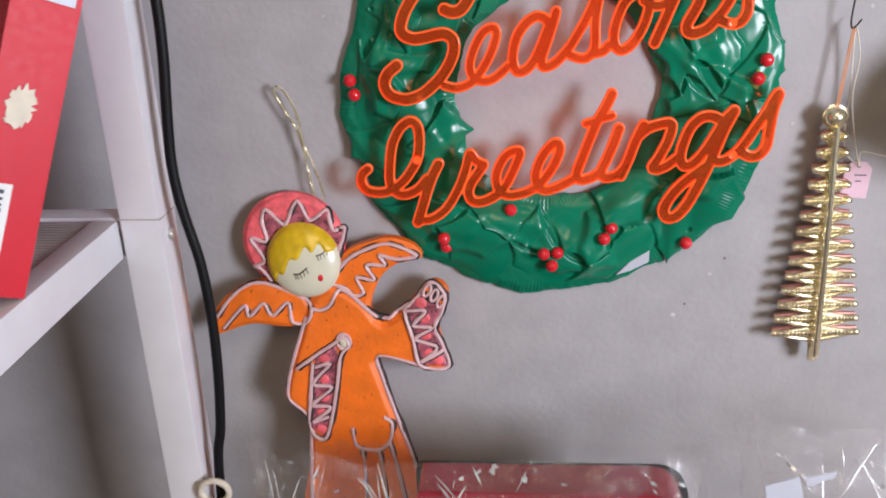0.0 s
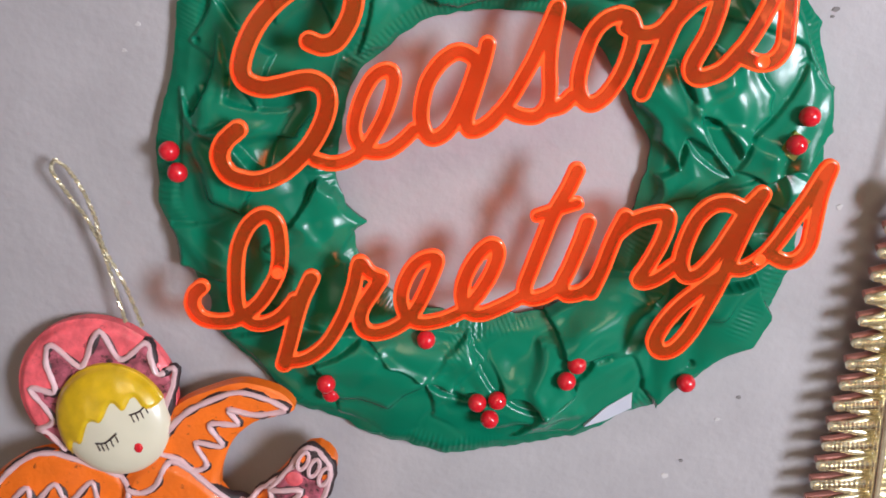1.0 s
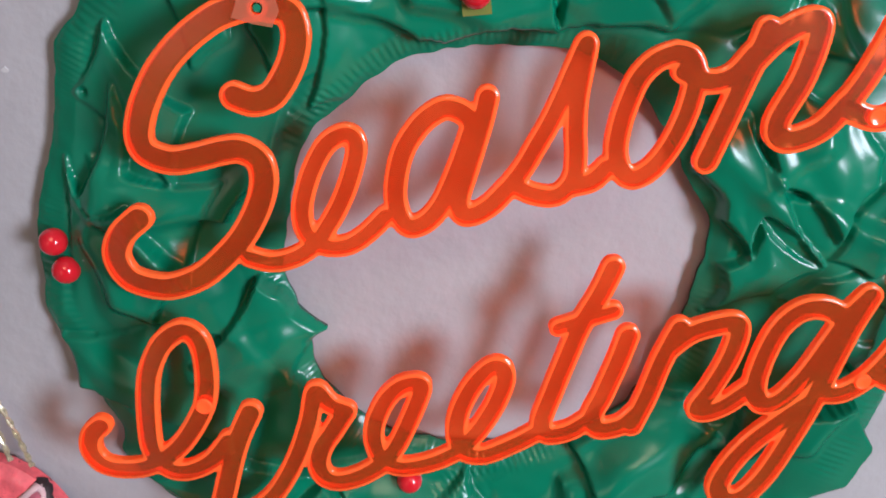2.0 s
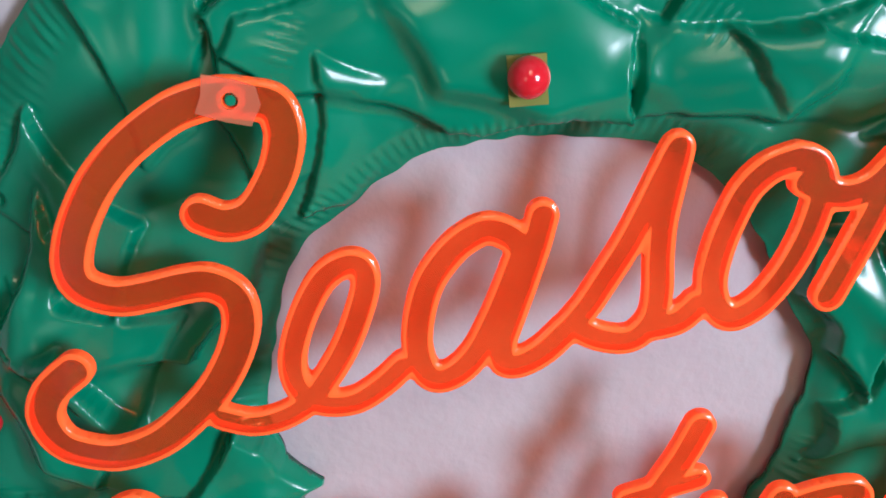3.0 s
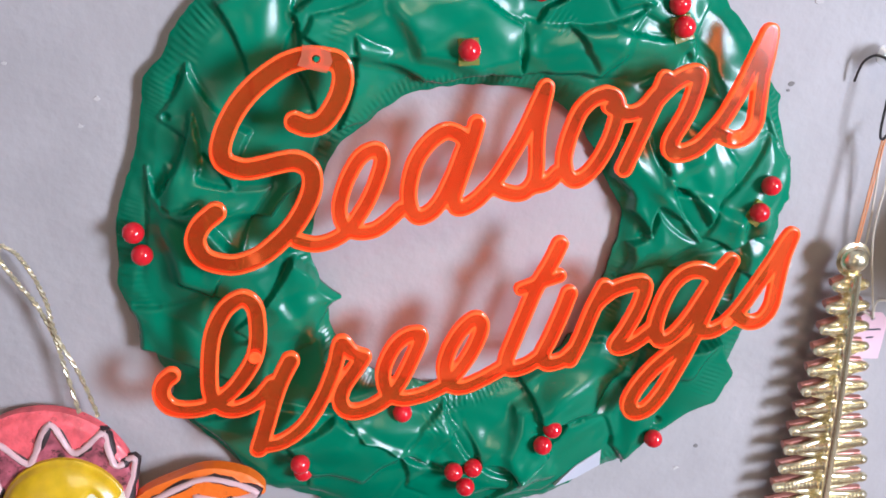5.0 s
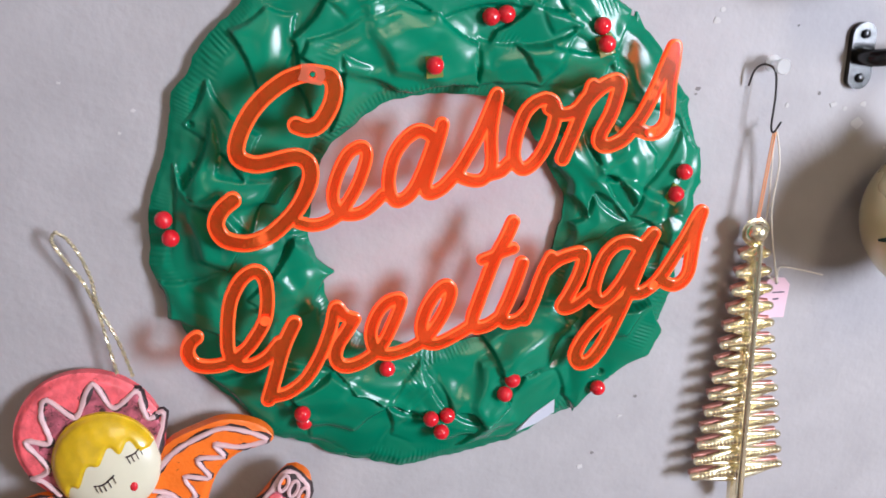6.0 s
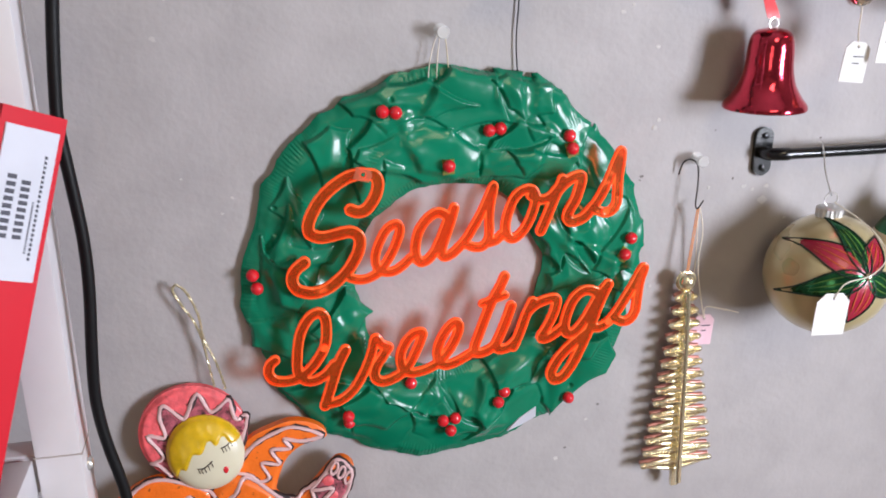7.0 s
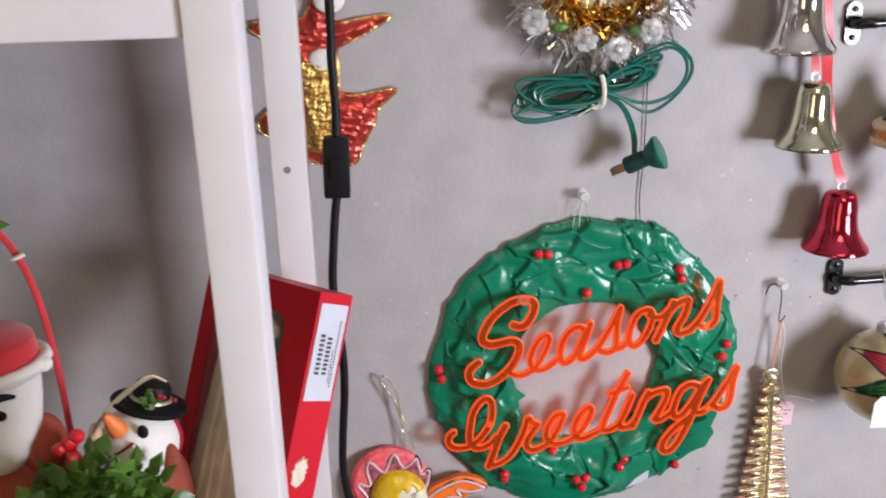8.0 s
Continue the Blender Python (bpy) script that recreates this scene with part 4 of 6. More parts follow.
PIPING = {
    "halo": [(-131, 7), (-139, 17), (-144, 18), (-135, 24), (-144, 41), (-132, 39), (-134, 55), (-130, 64), (-119, 53), (-115, 55), (-106, 71), (-98, 56), (-87, 63), (-84, 62), (-81, 48), (-73, 49), (-79, 29), (-84, 9)],
    "wing_l": [(-177, -25), (-165, -9), (-149, 2), (-133, 2), (-114, -6), (-103, -15), (-108, -28), (-119, -28), (-121, -12), (-134, -23), (-140, -13), (-152, -24), (-155, -15), (-173, -34)],
    "wing_r": [(-85, 9), (-72, 24), (-55, 33), (-40, 36), (-21, 27), (-36, 24), (-49, 27), (-45, 19), (-59, 19), (-54, 7), (-67, 9), (-63, -3), (-70, -6), (-76, 0), (-85, 3)],
    "neck": [(-103, -15), (-97, -17), (-89, -13), (-82, -2), (-74, -4), (-51, -25), (-35, -16), (-12, 1)],
    "sleeve_l": [(-119, -66), (-103, -54), (-87, -43), (-81, -38), (-77, -45), (-84, -55), (-89, -81), (-96, -111), (-103, -126), (-113, -118), (-111, -96), (-106, -61)],
    "zig_l": [(-104, -64), (-93, -61), (-107, -78), (-93, -81), (-109, -96), (-95, -98), (-110, -111), (-97, -106)],
    "sleeve_r": [(-33, -17), (-22, -5), (-12, 6), (-2, -3), (-5, -17), (-11, -30), (-6, -46), (-3, -63), (-23, -62), (-28, -39), (-33, -17)],
    "zig_r": [(-33, -17), (-17, -16), (-27, -28), (-13, -30), (-26, -39), (-10, -46), (-23, -58), (-6, -49)],
    "skirt_l": [(-120, -214), (-116, -160), (-114, -126), (-114, -108), (-127, -94), (-127, -80), (-120, -56), (-108, -24)],
    "skirt_r": [(-23, -62), (-55, -55), (-54, -74), (-44, -112), (-33, -153), (-23, -214)],
    "buckle": [(-80, -116), (-79, -129), (-74, -134), (-61, -135), (-52, -127), (-49, -112), (-55, -106)],
    "fold_a": [(-74, -134), (-73, -154), (-76, -205)], "fold_b": [(-61, -135), (-59, -154), (-58, -205)], "fold_c": [(-52, -127), (-47, -154), (-40, -205)]}
SLEEVE_L = [(-104, -57), (-88, -46), (-85, -56), (-90, -81), (-97, -111), (-103, -124), (-112, -117), (-110, -96)]
SLEEVE_R = [(-31, -17), (-12, 3), (-4, -4), (-6, -18), (-12, -30), (-7, -46), (-4, -62), (-22, -61)]
angel = Geo()


def plaque(field, ax, az, step, thick, rise, soft_edge, mat, back=0.0):
    """A flat moulded piece with a rounded rim."""
    front = -(thick + rise * smooth(0, soft_edge, field)) - back
    v, f, _ = sheet(ax, az, field, step, front, np.full(ax.shape, -back))
    angel.add((v / 1000 + np.array((0, ANG_Y, 1.3))).tolist(), f.tolist(), mat)


ax, az = grid(-190, 8, -222, 86, 1.0)
dress = polygon_field(ax, az, [tuple(p) for p in curve(BODY, 3, True)])
wings = np.maximum(polygon_field(ax, az, [tuple(p) for p in curve(WING_L, 4, True)]), polygon_field(ax, az, [tuple(p) for p in curve(WING_R, 4, True)]))
halo = 38.5 - np.hypot(ax - HALO_C[0], (az - HALO_C[1]) * 0.99)
plaque(wings, ax, az, 1.0, 6.5, 2.2, 4, 1)
plaque(dress, ax, az, 1.0, 8.0, 3.2, 5, 1)
plaque(halo, ax, az, 1.0, 5.0, 2.8, 4, 0)
PIPING["halo"] = [(x - 0.5, z - 1.5) for x, z in PIPING["halo"]]
inner_halo = np.minimum(soften(polygon_field(ax, az, [tuple(p) for p in PIPING["halo"]]), 1), halo - 1)
plaque(inner_halo, ax, az, 1.0, 7.7, 0.5, 1.0, 8)
plaque(polygon_field(ax, az, SLEEVE_L) + 0.5, ax, az, 1.0, 10.9, 0.9, 1.5, 8)
plaque(polygon_field(ax, az, SLEEVE_R) + 0.5, ax, az, 1.0, 10.9, 0.9, 1.5, 8)
FACE_X, FACE_Z = -105.3, 22.5
fx, fz = grid(-138, -72, -12, 62, 0.8)
face = 27.3 - np.hypot((fx - FACE_X), (fz - FACE_Z) * 0.92)
dome = np.sqrt(np.clip(1 - ((27.3 - np.maximum(face, 0)) / 27.7) ** 2, 0, 1))
front = -(8.0 + 11.0 * dome)
v, f, _ = sheet(fx, fz, face, 0.8, front, np.full(fx.shape, -5.0))
angel.add((v / 1000 + np.array((0, ANG_Y, 1.3))).tolist(), f.tolist(), 3)
hair = np.minimum(soften(polygon_field(fx, fz, [(x - 0.8, z - 4.0) for x, z in curve(HAIR, 4, True)]), 2), face + 0.6)
v, f, _ = sheet(fx, fz, hair, 0.8, front - 0.3 - 1.3 * smooth(0, 2.0, hair) - 0.10 * np.sin(fx * 0.7 + fz * 0.2) * smooth(0, 3, hair), np.full(fx.shape, -5.0))
angel.add((v / 1000 + np.array((0, ANG_Y, 1.3))).tolist(), f.tolist(), 2)


def front_y(x, z):
    """Depth of the plaque's front under the piping."""
    i, j = int(round(x + 190)), int(round(z + 222))
    i, j = min(max(i, 0), ax.shape[1] - 1), min(max(j, 0), ax.shape[0] - 1)
    y = 0.0055
    for fld, t, rise, e in ((wings, 6.5, 2.2, 4), (dress, 8.0, 3.2, 5), (halo, 5.0, 2.8, 4)):
        if fld[j, i] > -1.5:
            y = max(y, (t + rise * float(smooth(0, e, fld[j, i]))) / 1000)
    return ANG_Y - y


wob = random.Random(3)
for name, line in PIPING.items():
    pts = curve(line, 6)
    path = [(x / 1000, front_y(x, z) - 0.0003, 1.3 + z / 1000) for x, z in pts]
    r = [0.00145 * wob.uniform(0.85, 1.2) for _ in path]
    if name.startswith("zig") or name.startswith("sleeve"):
        path = [(x, y - 0.0012, z) for x, y, z in path]
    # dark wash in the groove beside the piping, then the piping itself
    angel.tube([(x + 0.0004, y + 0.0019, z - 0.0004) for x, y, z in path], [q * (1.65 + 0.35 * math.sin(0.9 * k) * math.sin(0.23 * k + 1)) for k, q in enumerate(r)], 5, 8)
    angel.tube(path, r, 4, 7)
for line in ([(-112, 15.5), (-107, 16), (-101, 21)], [(-94, 30), (-89, 31.5), (-84.5, 36.5)]):
    pts = curve(line, 5)
    dep = lambda x, z: ANG_Y - 0.0083 - 0.011 * math.sqrt(max(0.0, 1 - (math.hypot(x - FACE_X, (z - FACE_Z) * 0.92) / 27.7) ** 2))
    angel.tube([(x / 1000, dep(x, z), 1.3 + z / 1000) for x, z in pts], 0.00045, 5, 5)
    for x, z in pts[1::2]:
        angel.tube([(x / 1000, dep(x, z), 1.3 + z / 1000), ((x + 1.2) / 1000, dep(x, z), 1.3 + (z - 4) / 1000)], 0.0003, 5, 4)
angel.ball((-0.0925, dep(-92.5, 12) + 0.0008, 1.312), 0.0026, 6, 12, 8, (0.85, 0.6, 1.2))
# pink squares of glaze between the zigzags
for x, z in ((-97, -57), (-99, -74), (-100, -90), (-102, -104), (-104, -118), (-20, -10), (-18, -22), (-18, -36), (-16, -52), (-10, -57)):
    angel.ball((x / 1000, ANG_Y - 0.0116, 1.3 + z / 1000), 0.0046, 7, 12, 6, (1, 0.22, 0.9))
# the painted fingers and cuffs
angel.ball((-0.0805, ANG_Y - 0.0115, 1.2575), 0.0048, 3, 14, 8, (0.8, 0.5, 1.2))
angel.ball((-0.0095, ANG_Y - 0.0108, 1.2960), 0.0100, 5, 16, 8, (1.0, 0.16, 0.9))
for x, z in ((-14.5, 0.5), (-9.5, -3.5), (-5.0, -8.5)):
    angel.tube([((x + 3.1 * math.cos(a) * 0.9 + 1.2 * math.sin(a)) / 1000, ANG_Y - 0.0125, 1.3 + (z + 4.6 * math.sin(a) + 1.0 * math.cos(a)) / 1000) for a in (i / 16 * math.tau for i in range(16))], 0.0011, 4, 6, True)
    angel.ball((x / 1000, ANG_Y - 0.0112, 1.3 + z / 1000), 0.0030, 1, 12, 6, (0.8, 0.3, 1.1))
angel.tube([((-80.5 + 5.2 * math.cos(a)) / 1000, ANG_Y - 0.0122, 1.3 + (-42.5 + 6.5 * math.sin(a)) / 1000) for a in (i / 20 * math.tau for i in range(20))], 0.0012, 4, 6, True)


def lean(p):
    """Stands the plaque on the ledge with its head against the wall."""
    x, z = p[0] * 1000, (p[2] - 1.3) * 1000
    x, z = 1.006 * x - 0.042 * z - 1.6, -0.011 * x + 0.938 * z - 3.5
    return x / 1000, p[1] + 0.0105 - 0.175 * (0.072 - z / 1000), 1.3 + z / 1000


angel.v = [lean(p) for p in angel.v]
angel.v = [(x, y, max(z, LEDGE + 0.001)) for x, y, z in angel.v]
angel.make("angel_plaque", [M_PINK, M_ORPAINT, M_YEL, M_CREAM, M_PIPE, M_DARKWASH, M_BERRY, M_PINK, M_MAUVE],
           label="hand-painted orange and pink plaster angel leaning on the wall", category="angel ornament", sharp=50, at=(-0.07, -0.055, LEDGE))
cord = thing("gold_cord_loop", (-0.1, -0.013, 1.37), "twisted gold cord hanging loop above the angel", "cord")
for k, line in enumerate(([(-118, 148), (-120.5, 143), (-115, 131), (-108.5, 119), (-104, 104), (-102, 90), (-99, 66)], [(-118, 148), (-113, 144), (-108, 134), (-104.5, 121), (-103, 106), (-96, 86), (-91, 64)])):
    pts = curve(line, 14)
    for ph in (0, math.pi):
        g = Geo()
        g.tube([(x / 1000 + 0.0006 * math.cos(i * 1.1 + ph), -0.0105 - 0.001 * k + 0.0006 * math.sin(i * 1.1 + ph), 1.3 + z / 1000) for i, (x, z) in enumerate(pts)], 0.00058, 0, 5)
        g.make("strand", M_GOLDCORD, cord)


# ---- the gold tree ornament ----
TREE_X, TREE_Y = 0.2695, -0.014
tree = thing("gold_tree_ornament", (TREE_X, TREE_Y, 1.234), "shiny gold plastic tree ornament with spiky tiers hanging on the wall", "ornament")
Geo().block((-0.0030, -0.0022, 1.232), (0.0030, 0.0022, 1.412), bevel=0.0008, place=Matrix.Translation((TREE_X, TREE_Y, 0))).make("trunk", M_GOLD, tree)
Geo().tube([(TREE_X, TREE_Y - 0.0088, 1.240), (TREE_X, TREE_Y - 0.0080, 1.33), (TREE_X, TREE_Y - 0.0066, 1.414)], [0.0024, 0.0022, 0.0018], 0, 12).make("front_rib", M_GOLD, tree)
Geo().ball((TREE_X, TREE_Y - 0.001, 1.420), 0.0072, 0, 28, 16).make("ball_top", M_GOLD, tree)
Geo().lathe([(0.0072, -0.0008), (0.0088, 0), (0.0072, 0.0008)], 0, Matrix.Translation((TREE_X, TREE_Y - 0.001, 1.420)) @ pose(0, 0, 0, 90, 0, 0), 28).make("ball_ring", M_GOLD, tree)
for k in range(14):
    u = k / 13
    z, half = 1.4065 - 0.01155 * k, 0.0066 + 0.0228 * u
    Geo().ball((TREE_X, TREE_Y - 0.005, z), 0.0042, 0, 14, 8, (0.75, 0.8, 1.2)).make("knob", M_GOLD, tree)
    for side in (-1, 1):
        g = Geo()
        prof, m = [], 22
        for i in range(m + 1):
            s = i / m
            r = (0.0029 - 0.0004 * s) * (1 + (0.16 if i % 2 else -0.12))
            prof.append((r, s * half))
        prof += [(0.0028, half - 0.0006), (0.0027, half + 0.0010), (0.0019, half + 0.0024), (1e-7, half + 0.0030)]
        g.lathe(prof, 0, Matrix.Translation((TREE_X, TREE_Y - 0.0025, z)) @ pose(0, 0, 0, 0, 90 * side, 0), 10)
        # the smooth wing below and above each beaded spike
        for lift, drop in ((-0.0050 - 0.0020 * u, 0.9), (0.0034, 0.85)):
            g.tube([(TREE_X, TREE_Y - 0.001, z + lift), (TREE_X + side * half * 0.5, TREE_Y - 0.002, z + lift * drop * 0.62), (TREE_X + side * (half + 0.001), TREE_Y - 0.0022, z)],
                   [0.0021, 0.0019, 0.0017], 0, 10)
        # pink tubes behind the spikes: red reflections put into the colour
        g.tube([(TREE_X, TREE_Y + 0.0022, z + 0.0020), (TREE_X + side * half * 0.6, TREE_Y + 0.0022, z + 0.0012), (TREE_X + side * (half + 0.0012), TREE_Y + 0.0022, z + 0.0004)], [0.0030, 0.0027, 0.0023], 1, 8)
        g.make("branch", [M_GOLD, M_TREE_REFLECT], tree)

tree.location.x, tree.rotation_euler[1] = TREE_X + 0.0028, radians(-1.8)


def push_pin(x, z, label="clear plastic push pin stuck in the wall"):
    pin = thing("push_pin", (x, 0, z), label, "push pin", "push pins")
    turn = Matrix.Translation((x, 0, z)) @ pose(0, 0, 0, 90, 0, 0)
    Geo().lathe([(0.0048, 0.005), (0.0050, 0.006), (0.0026, 0.0075), (0.0023, 0.013), (0.0044, 0.0145), (0.0046, 0.0165), (0.004, 0.0172)], 0, turn, 20).make("head", M_PIN, pin)
    Geo().lathe([(0.0005, -0.004), (0.0005, 0.0055)], 0, turn, 8).make("needle", M_STEEL, pin)
    return pin


push_pin(0.2705, 1.516)
push_pin(0.0715, 1.6155)
hanger = thing("tree_hanger", (TREE_X, -0.014, 1.43), "peach thread and dark wire hanger of the gold tree", "hanger")
for off in (-0.0007, 0.0007):
    Geo().tube(curve([(TREE_X - 0.003 + off, -0.0155, 1.427), (TREE_X - 0.001 + off, -0.015, 1.45), (TREE_X + 0.0015 + off, -0.0145, 1.479)], 6), 0.0005, 0, 6).make("thread", M_PEACH, hanger)
Geo().tube(curve([(TREE_X + 0.0065, -0.012, 1.484), (TREE_X + 0.001, -0.0145, 1.479), (TREE_X - 0.001, -0.0145, 1.483), (TREE_X - 0.0003, -0.014, 1.50), (TREE_X - 0.001, -0.012, 1.513), (TREE_X - 0.006, -0.009, 1.5165),
                  (TREE_X - 0.010, -0.006, 1.513), (TREE_X - 0.0115, -0.004, 1.504)], 6), 0.0006, 0, 6).make("wire", M_WIRE, hanger)


def price_tag(x, y, z, w, h, tilt, mat, top, label, bars=2):
    """A strung paper tag with clipped corners; its writing is plain bars."""
    tag = thing("price_tag", (x, y, z), label, "price tag", "price tags")
    m = Matrix.Translation((x, y, z)) @ pose(0, 0, 0, 0, tilt, 0)
    c = w * 0.24
    Geo().slab([(-w / 2, -h / 2), (w / 2, -h / 2), (w / 2, h / 2 - c), (w / 2 - c, h / 2), (-w / 2 + c, h / 2), (-w / 2, h / 2 - c)], 0.0003, -0.0003, 0, m).make("card", mat, tag)
    Geo().lathe([(0.0011, 0.0005), (0.0011, -0.0005)], 0, m @ Matrix.Translation((0, 0, h * 0.38)) @ pose(0, 0, 0, 90, 0, 0), 12).make("eyelet", M_HOLE, tag)
    rnd = random.Random(int(x * 1e4))
    for i in range(bars):
        a, b = sorted((rnd.uniform(-0.32, 0.05) * w, rnd.uniform(0.05, 0.34) * w))
        zz = h * (0.14 - 0.17 * i)
        Geo().slab([(a, zz - 0.0005), (b, zz - 0.0002), (b, zz + 0.0006), (a, zz + 0.0003)], 0, -0.0006, 0, m).make("ink_mark", M_INK, tag)
    hole = m @ Vector((0, -0.0006, h * 0.38))
    for pts in top:
        Geo().tube(curve([tuple(hole)] + list(pts), 8), 0.00055, 0, 5).make("string", M_THREAD, tag)
    return tag


price_tag(0.2895, -0.006, 1.372, 0.0185, 0.0265, 4, M_PINKPAPER,
          [[(0.2775, -0.008, 1.397), (0.2755, -0.010, 1.44), (0.272, -0.013, 1.48)], [(0.286, -0.010, 1.391), (0.277, -0.012, 1.43), (0.2775, -0.013, 1.46), (0.2725, -0.0135, 1.481)],
           [(0.289, -0.009, 1.393), (0.302, -0.010, 1.391), (0.317, -0.012, 1.387)]], "pink paper price tag on white thread")


# ---- rods, balls and bells ----
def wall_rod(x, z, x_end):
    rod = thing("wall_rod", (x, 0, z), "black iron rod on an oval wall bracket", "rod", "wall rods")
    n = 20
    oval = [(x + 0.0075 * math.cos(a), z + 0.0115 * (1 if math.sin(a) > 0 else -1) + 0.0075 * math.sin(a)) for a in (i / n * math.tau for i in range(n))]
    Geo().slab(oval, 0.0, -0.004).make("bracket", M_IRON, rod)
    for s in (-1, 1):
        Geo().lathe([(0.0027, 0.004), (0.0024, 0.0055), (0.001, 0.006)], 0, Matrix.Translation((x, 0, z + s * 0.0125)) @ pose(0, 0, 0, 90, 0, 0), 12).make("screw", M_IRON, rod)
    Geo().tube(curve([(x, -0.003, z), (x, -0.012, z), (x + 0.006, -0.018, z + 0.001), (x + 0.012, -0.019, z + 0.001)], 5), 0.0050, 0, 14).make("elbow", M_IRON, rod)
    Geo().tube([(x + 0.009, -0.019, z + 0.001), (x_end, -0.019, z + 0.003)], 0.0042, 0, 14).make("bar", M_IRON, rod)
    return rod


wall_rod(0.3275, 1.5180, 0.90)
wall_rod(0.3145, 1.7600, 0.90)


def hook_wire(points, parent):
    Geo().tube(curve(points, 8), 0.0006, 0, 6).make("hook", M_STEEL, parent)


def glass_cap(x, y, z, parent, r=0.0085):
    prof = [(r * 0.92, -0.001), (r, 0.0), (r, 0.007), (r * 0.8, 0.0085), (1e-7, 0.009)]
    g = Geo()
    sides, verts, faces = 40, [], []
    for rr, zz in prof:
        verts += [((rr + (0.0004 if k % 2 else -0.0003) * (zz < 0.0075)) * math.cos(k / sides * math.tau), (rr + (0.0004 if k % 2 else -0.0003) * (zz < 0.0075)) * math.sin(k / sides * math.tau), zz) for k in range(sides)]
    for i in range(len(prof) - 1):
        faces += [(i * sides + k, i * sides + (k + 1) % sides, (i + 1) * sides + (k + 1) % sides, (i + 1) * sides + k) for k in range(sides)]
    g.add(verts, faces, 0, Matrix.Translation((x, y, z)))
    g.make("cap", M_STEEL, parent, sharp=25)
    Geo().tube([(x + 0.0055 * math.cos(a), y, z + 0.0135 + 0.0055 * math.sin(a)) for a in (i / 20 * math.tau for i in range(20))], 0.0005, 0, 6, True).make("ring", M_STEEL, parent)


BX, BY, BZ, BR = 0.3625, -0.052, 1.4325, 0.0460
bauble = thing("painted_bauble", (BX, BY, BZ), "pearl gold glass bauble with a painted red poinsettia", "bauble")
Geo().ball((BX, BY, BZ), BR, 0, 48, 32).make("globe", M_PEARL, bauble)
glass_cap(BX - 0.002, BY + 0.004, BZ + BR - 0.002, bauble, 0.0095)


def petal(parent, lon, lat, turn, length, width, mat, name="painted_petal", tip=0.0):
    """A leaf painted on the bauble: a thin skin that follows the globe."""
    verts, faces, n = [], [], 10
    frame_m = Matrix.Translation((BX, BY, BZ)) @ pose(0, 0, 0, 0, 0, lon) @ pose(0, 0, 0, lat, 0, 0)
    for i in range(n + 1):
        s = i / n
        w = width * math.sin(math.pi * s ** 0.8) ** 0.9 * 0.5
        for k in (-1, -0.5, 0, 0.5, 1):
            px, pz = math.cos(turn) * s * length - math.sin(turn) * k * w, math.sin(turn) * s * length + math.cos(turn) * k * w
            py = -math.sqrt(max(1e-9, (BR + 0.0003 + 0.0003 * (1 - abs(k))) ** 2 - px * px - pz * pz))
            verts.append(frame_m @ Vector((px, py, pz)))
    for i in range(n):
        for k in range(4):
            faces.append((i * 5 + k, i * 5 + k + 1, i * 5 + k + 6, i * 5 + k + 5))
    Geo().add(verts, faces).make(name, mat, parent)
    rim = [verts[i * 5] + (verts[i * 5] - Vector((BX, BY, BZ))) * 0.006 for i in range(n + 1)] + [verts[i * 5 + 4] + (verts[i * 5 + 4] - Vector((BX, BY, BZ))) * 0.006 for i in range(n, -1, -1)]
    Geo().tube([tuple(p) for p in rim], 0.00075, 0, 5).make("glitter_outline", M_GLITTER, parent)
    for k in (1, 2, 3):
        vein = [verts[i * 5 + k] + (verts[i * 5 + k] - Vector((BX, BY, BZ))) * 0.004 for i in range(2, n - 1)]
        Geo().tube([tuple(p) for p in vein], [0.0006 * math.sin(math.pi * (i + 0.5) / len(vein)) for i in range(len(vein))], 0, 4).make("vein", M_VEIN if mat is M_PETAL else M_LEAF, parent)


for turn, length, width, m in ((140, 0.043, 0.017, M_PETAL), (58, 0.030, 0.016, M_PETAL), (256, 0.032, 0.017, M_PETAL), (190, 0.043, 0.015, M_DKGREEN), (102, 0.041, 0.014, M_DKGREEN), (-30, 0.03, 0.015, M_DKGREEN)):
    petal(bauble, 2, -17, radians(turn), length * 1.08, width * 1.2, m)
Geo().ball(Matrix.Translation((BX, BY, BZ)) @ pose(0, 0, 0, 0, 0, 2) @ pose(0, 0, 0, -17, 0, 0) @ Vector((0, -BR, 0)), 0.003, 0, 12, 8).make("flower_heart", M_GOLD, bauble)
hook_wire([(BX - 0.002, BY + 0.004, BZ + BR + 0.014), (BX - 0.001, -0.036, BZ + BR + 0.028), (BX + 0.003, -0.0245, 1.520), (BX + 0.003, -0.020, 1.5265), (BX + 0.003, -0.014, 1.525)], bauble)
price_tag(0.3365, -0.0985, 1.4205, 0.026, 0.032, 3, M_PAPER, [[(0.343, -0.101, 1.4445), (0.365, -0.099, 1.4485), (0.3815, -0.090, 1.459), (0.376, -0.074, 1.475), (0.3605, -0.052, 1.489)]], "blank white price tag strung on the bauble", 0)
SX, SY, SZ = 0.446, -0.040, 1.4425
small = thing("striped_bauble", (SX, SY, SZ), "silver and green striped glass bauble on the rod", "bauble")
small_r = 0.033
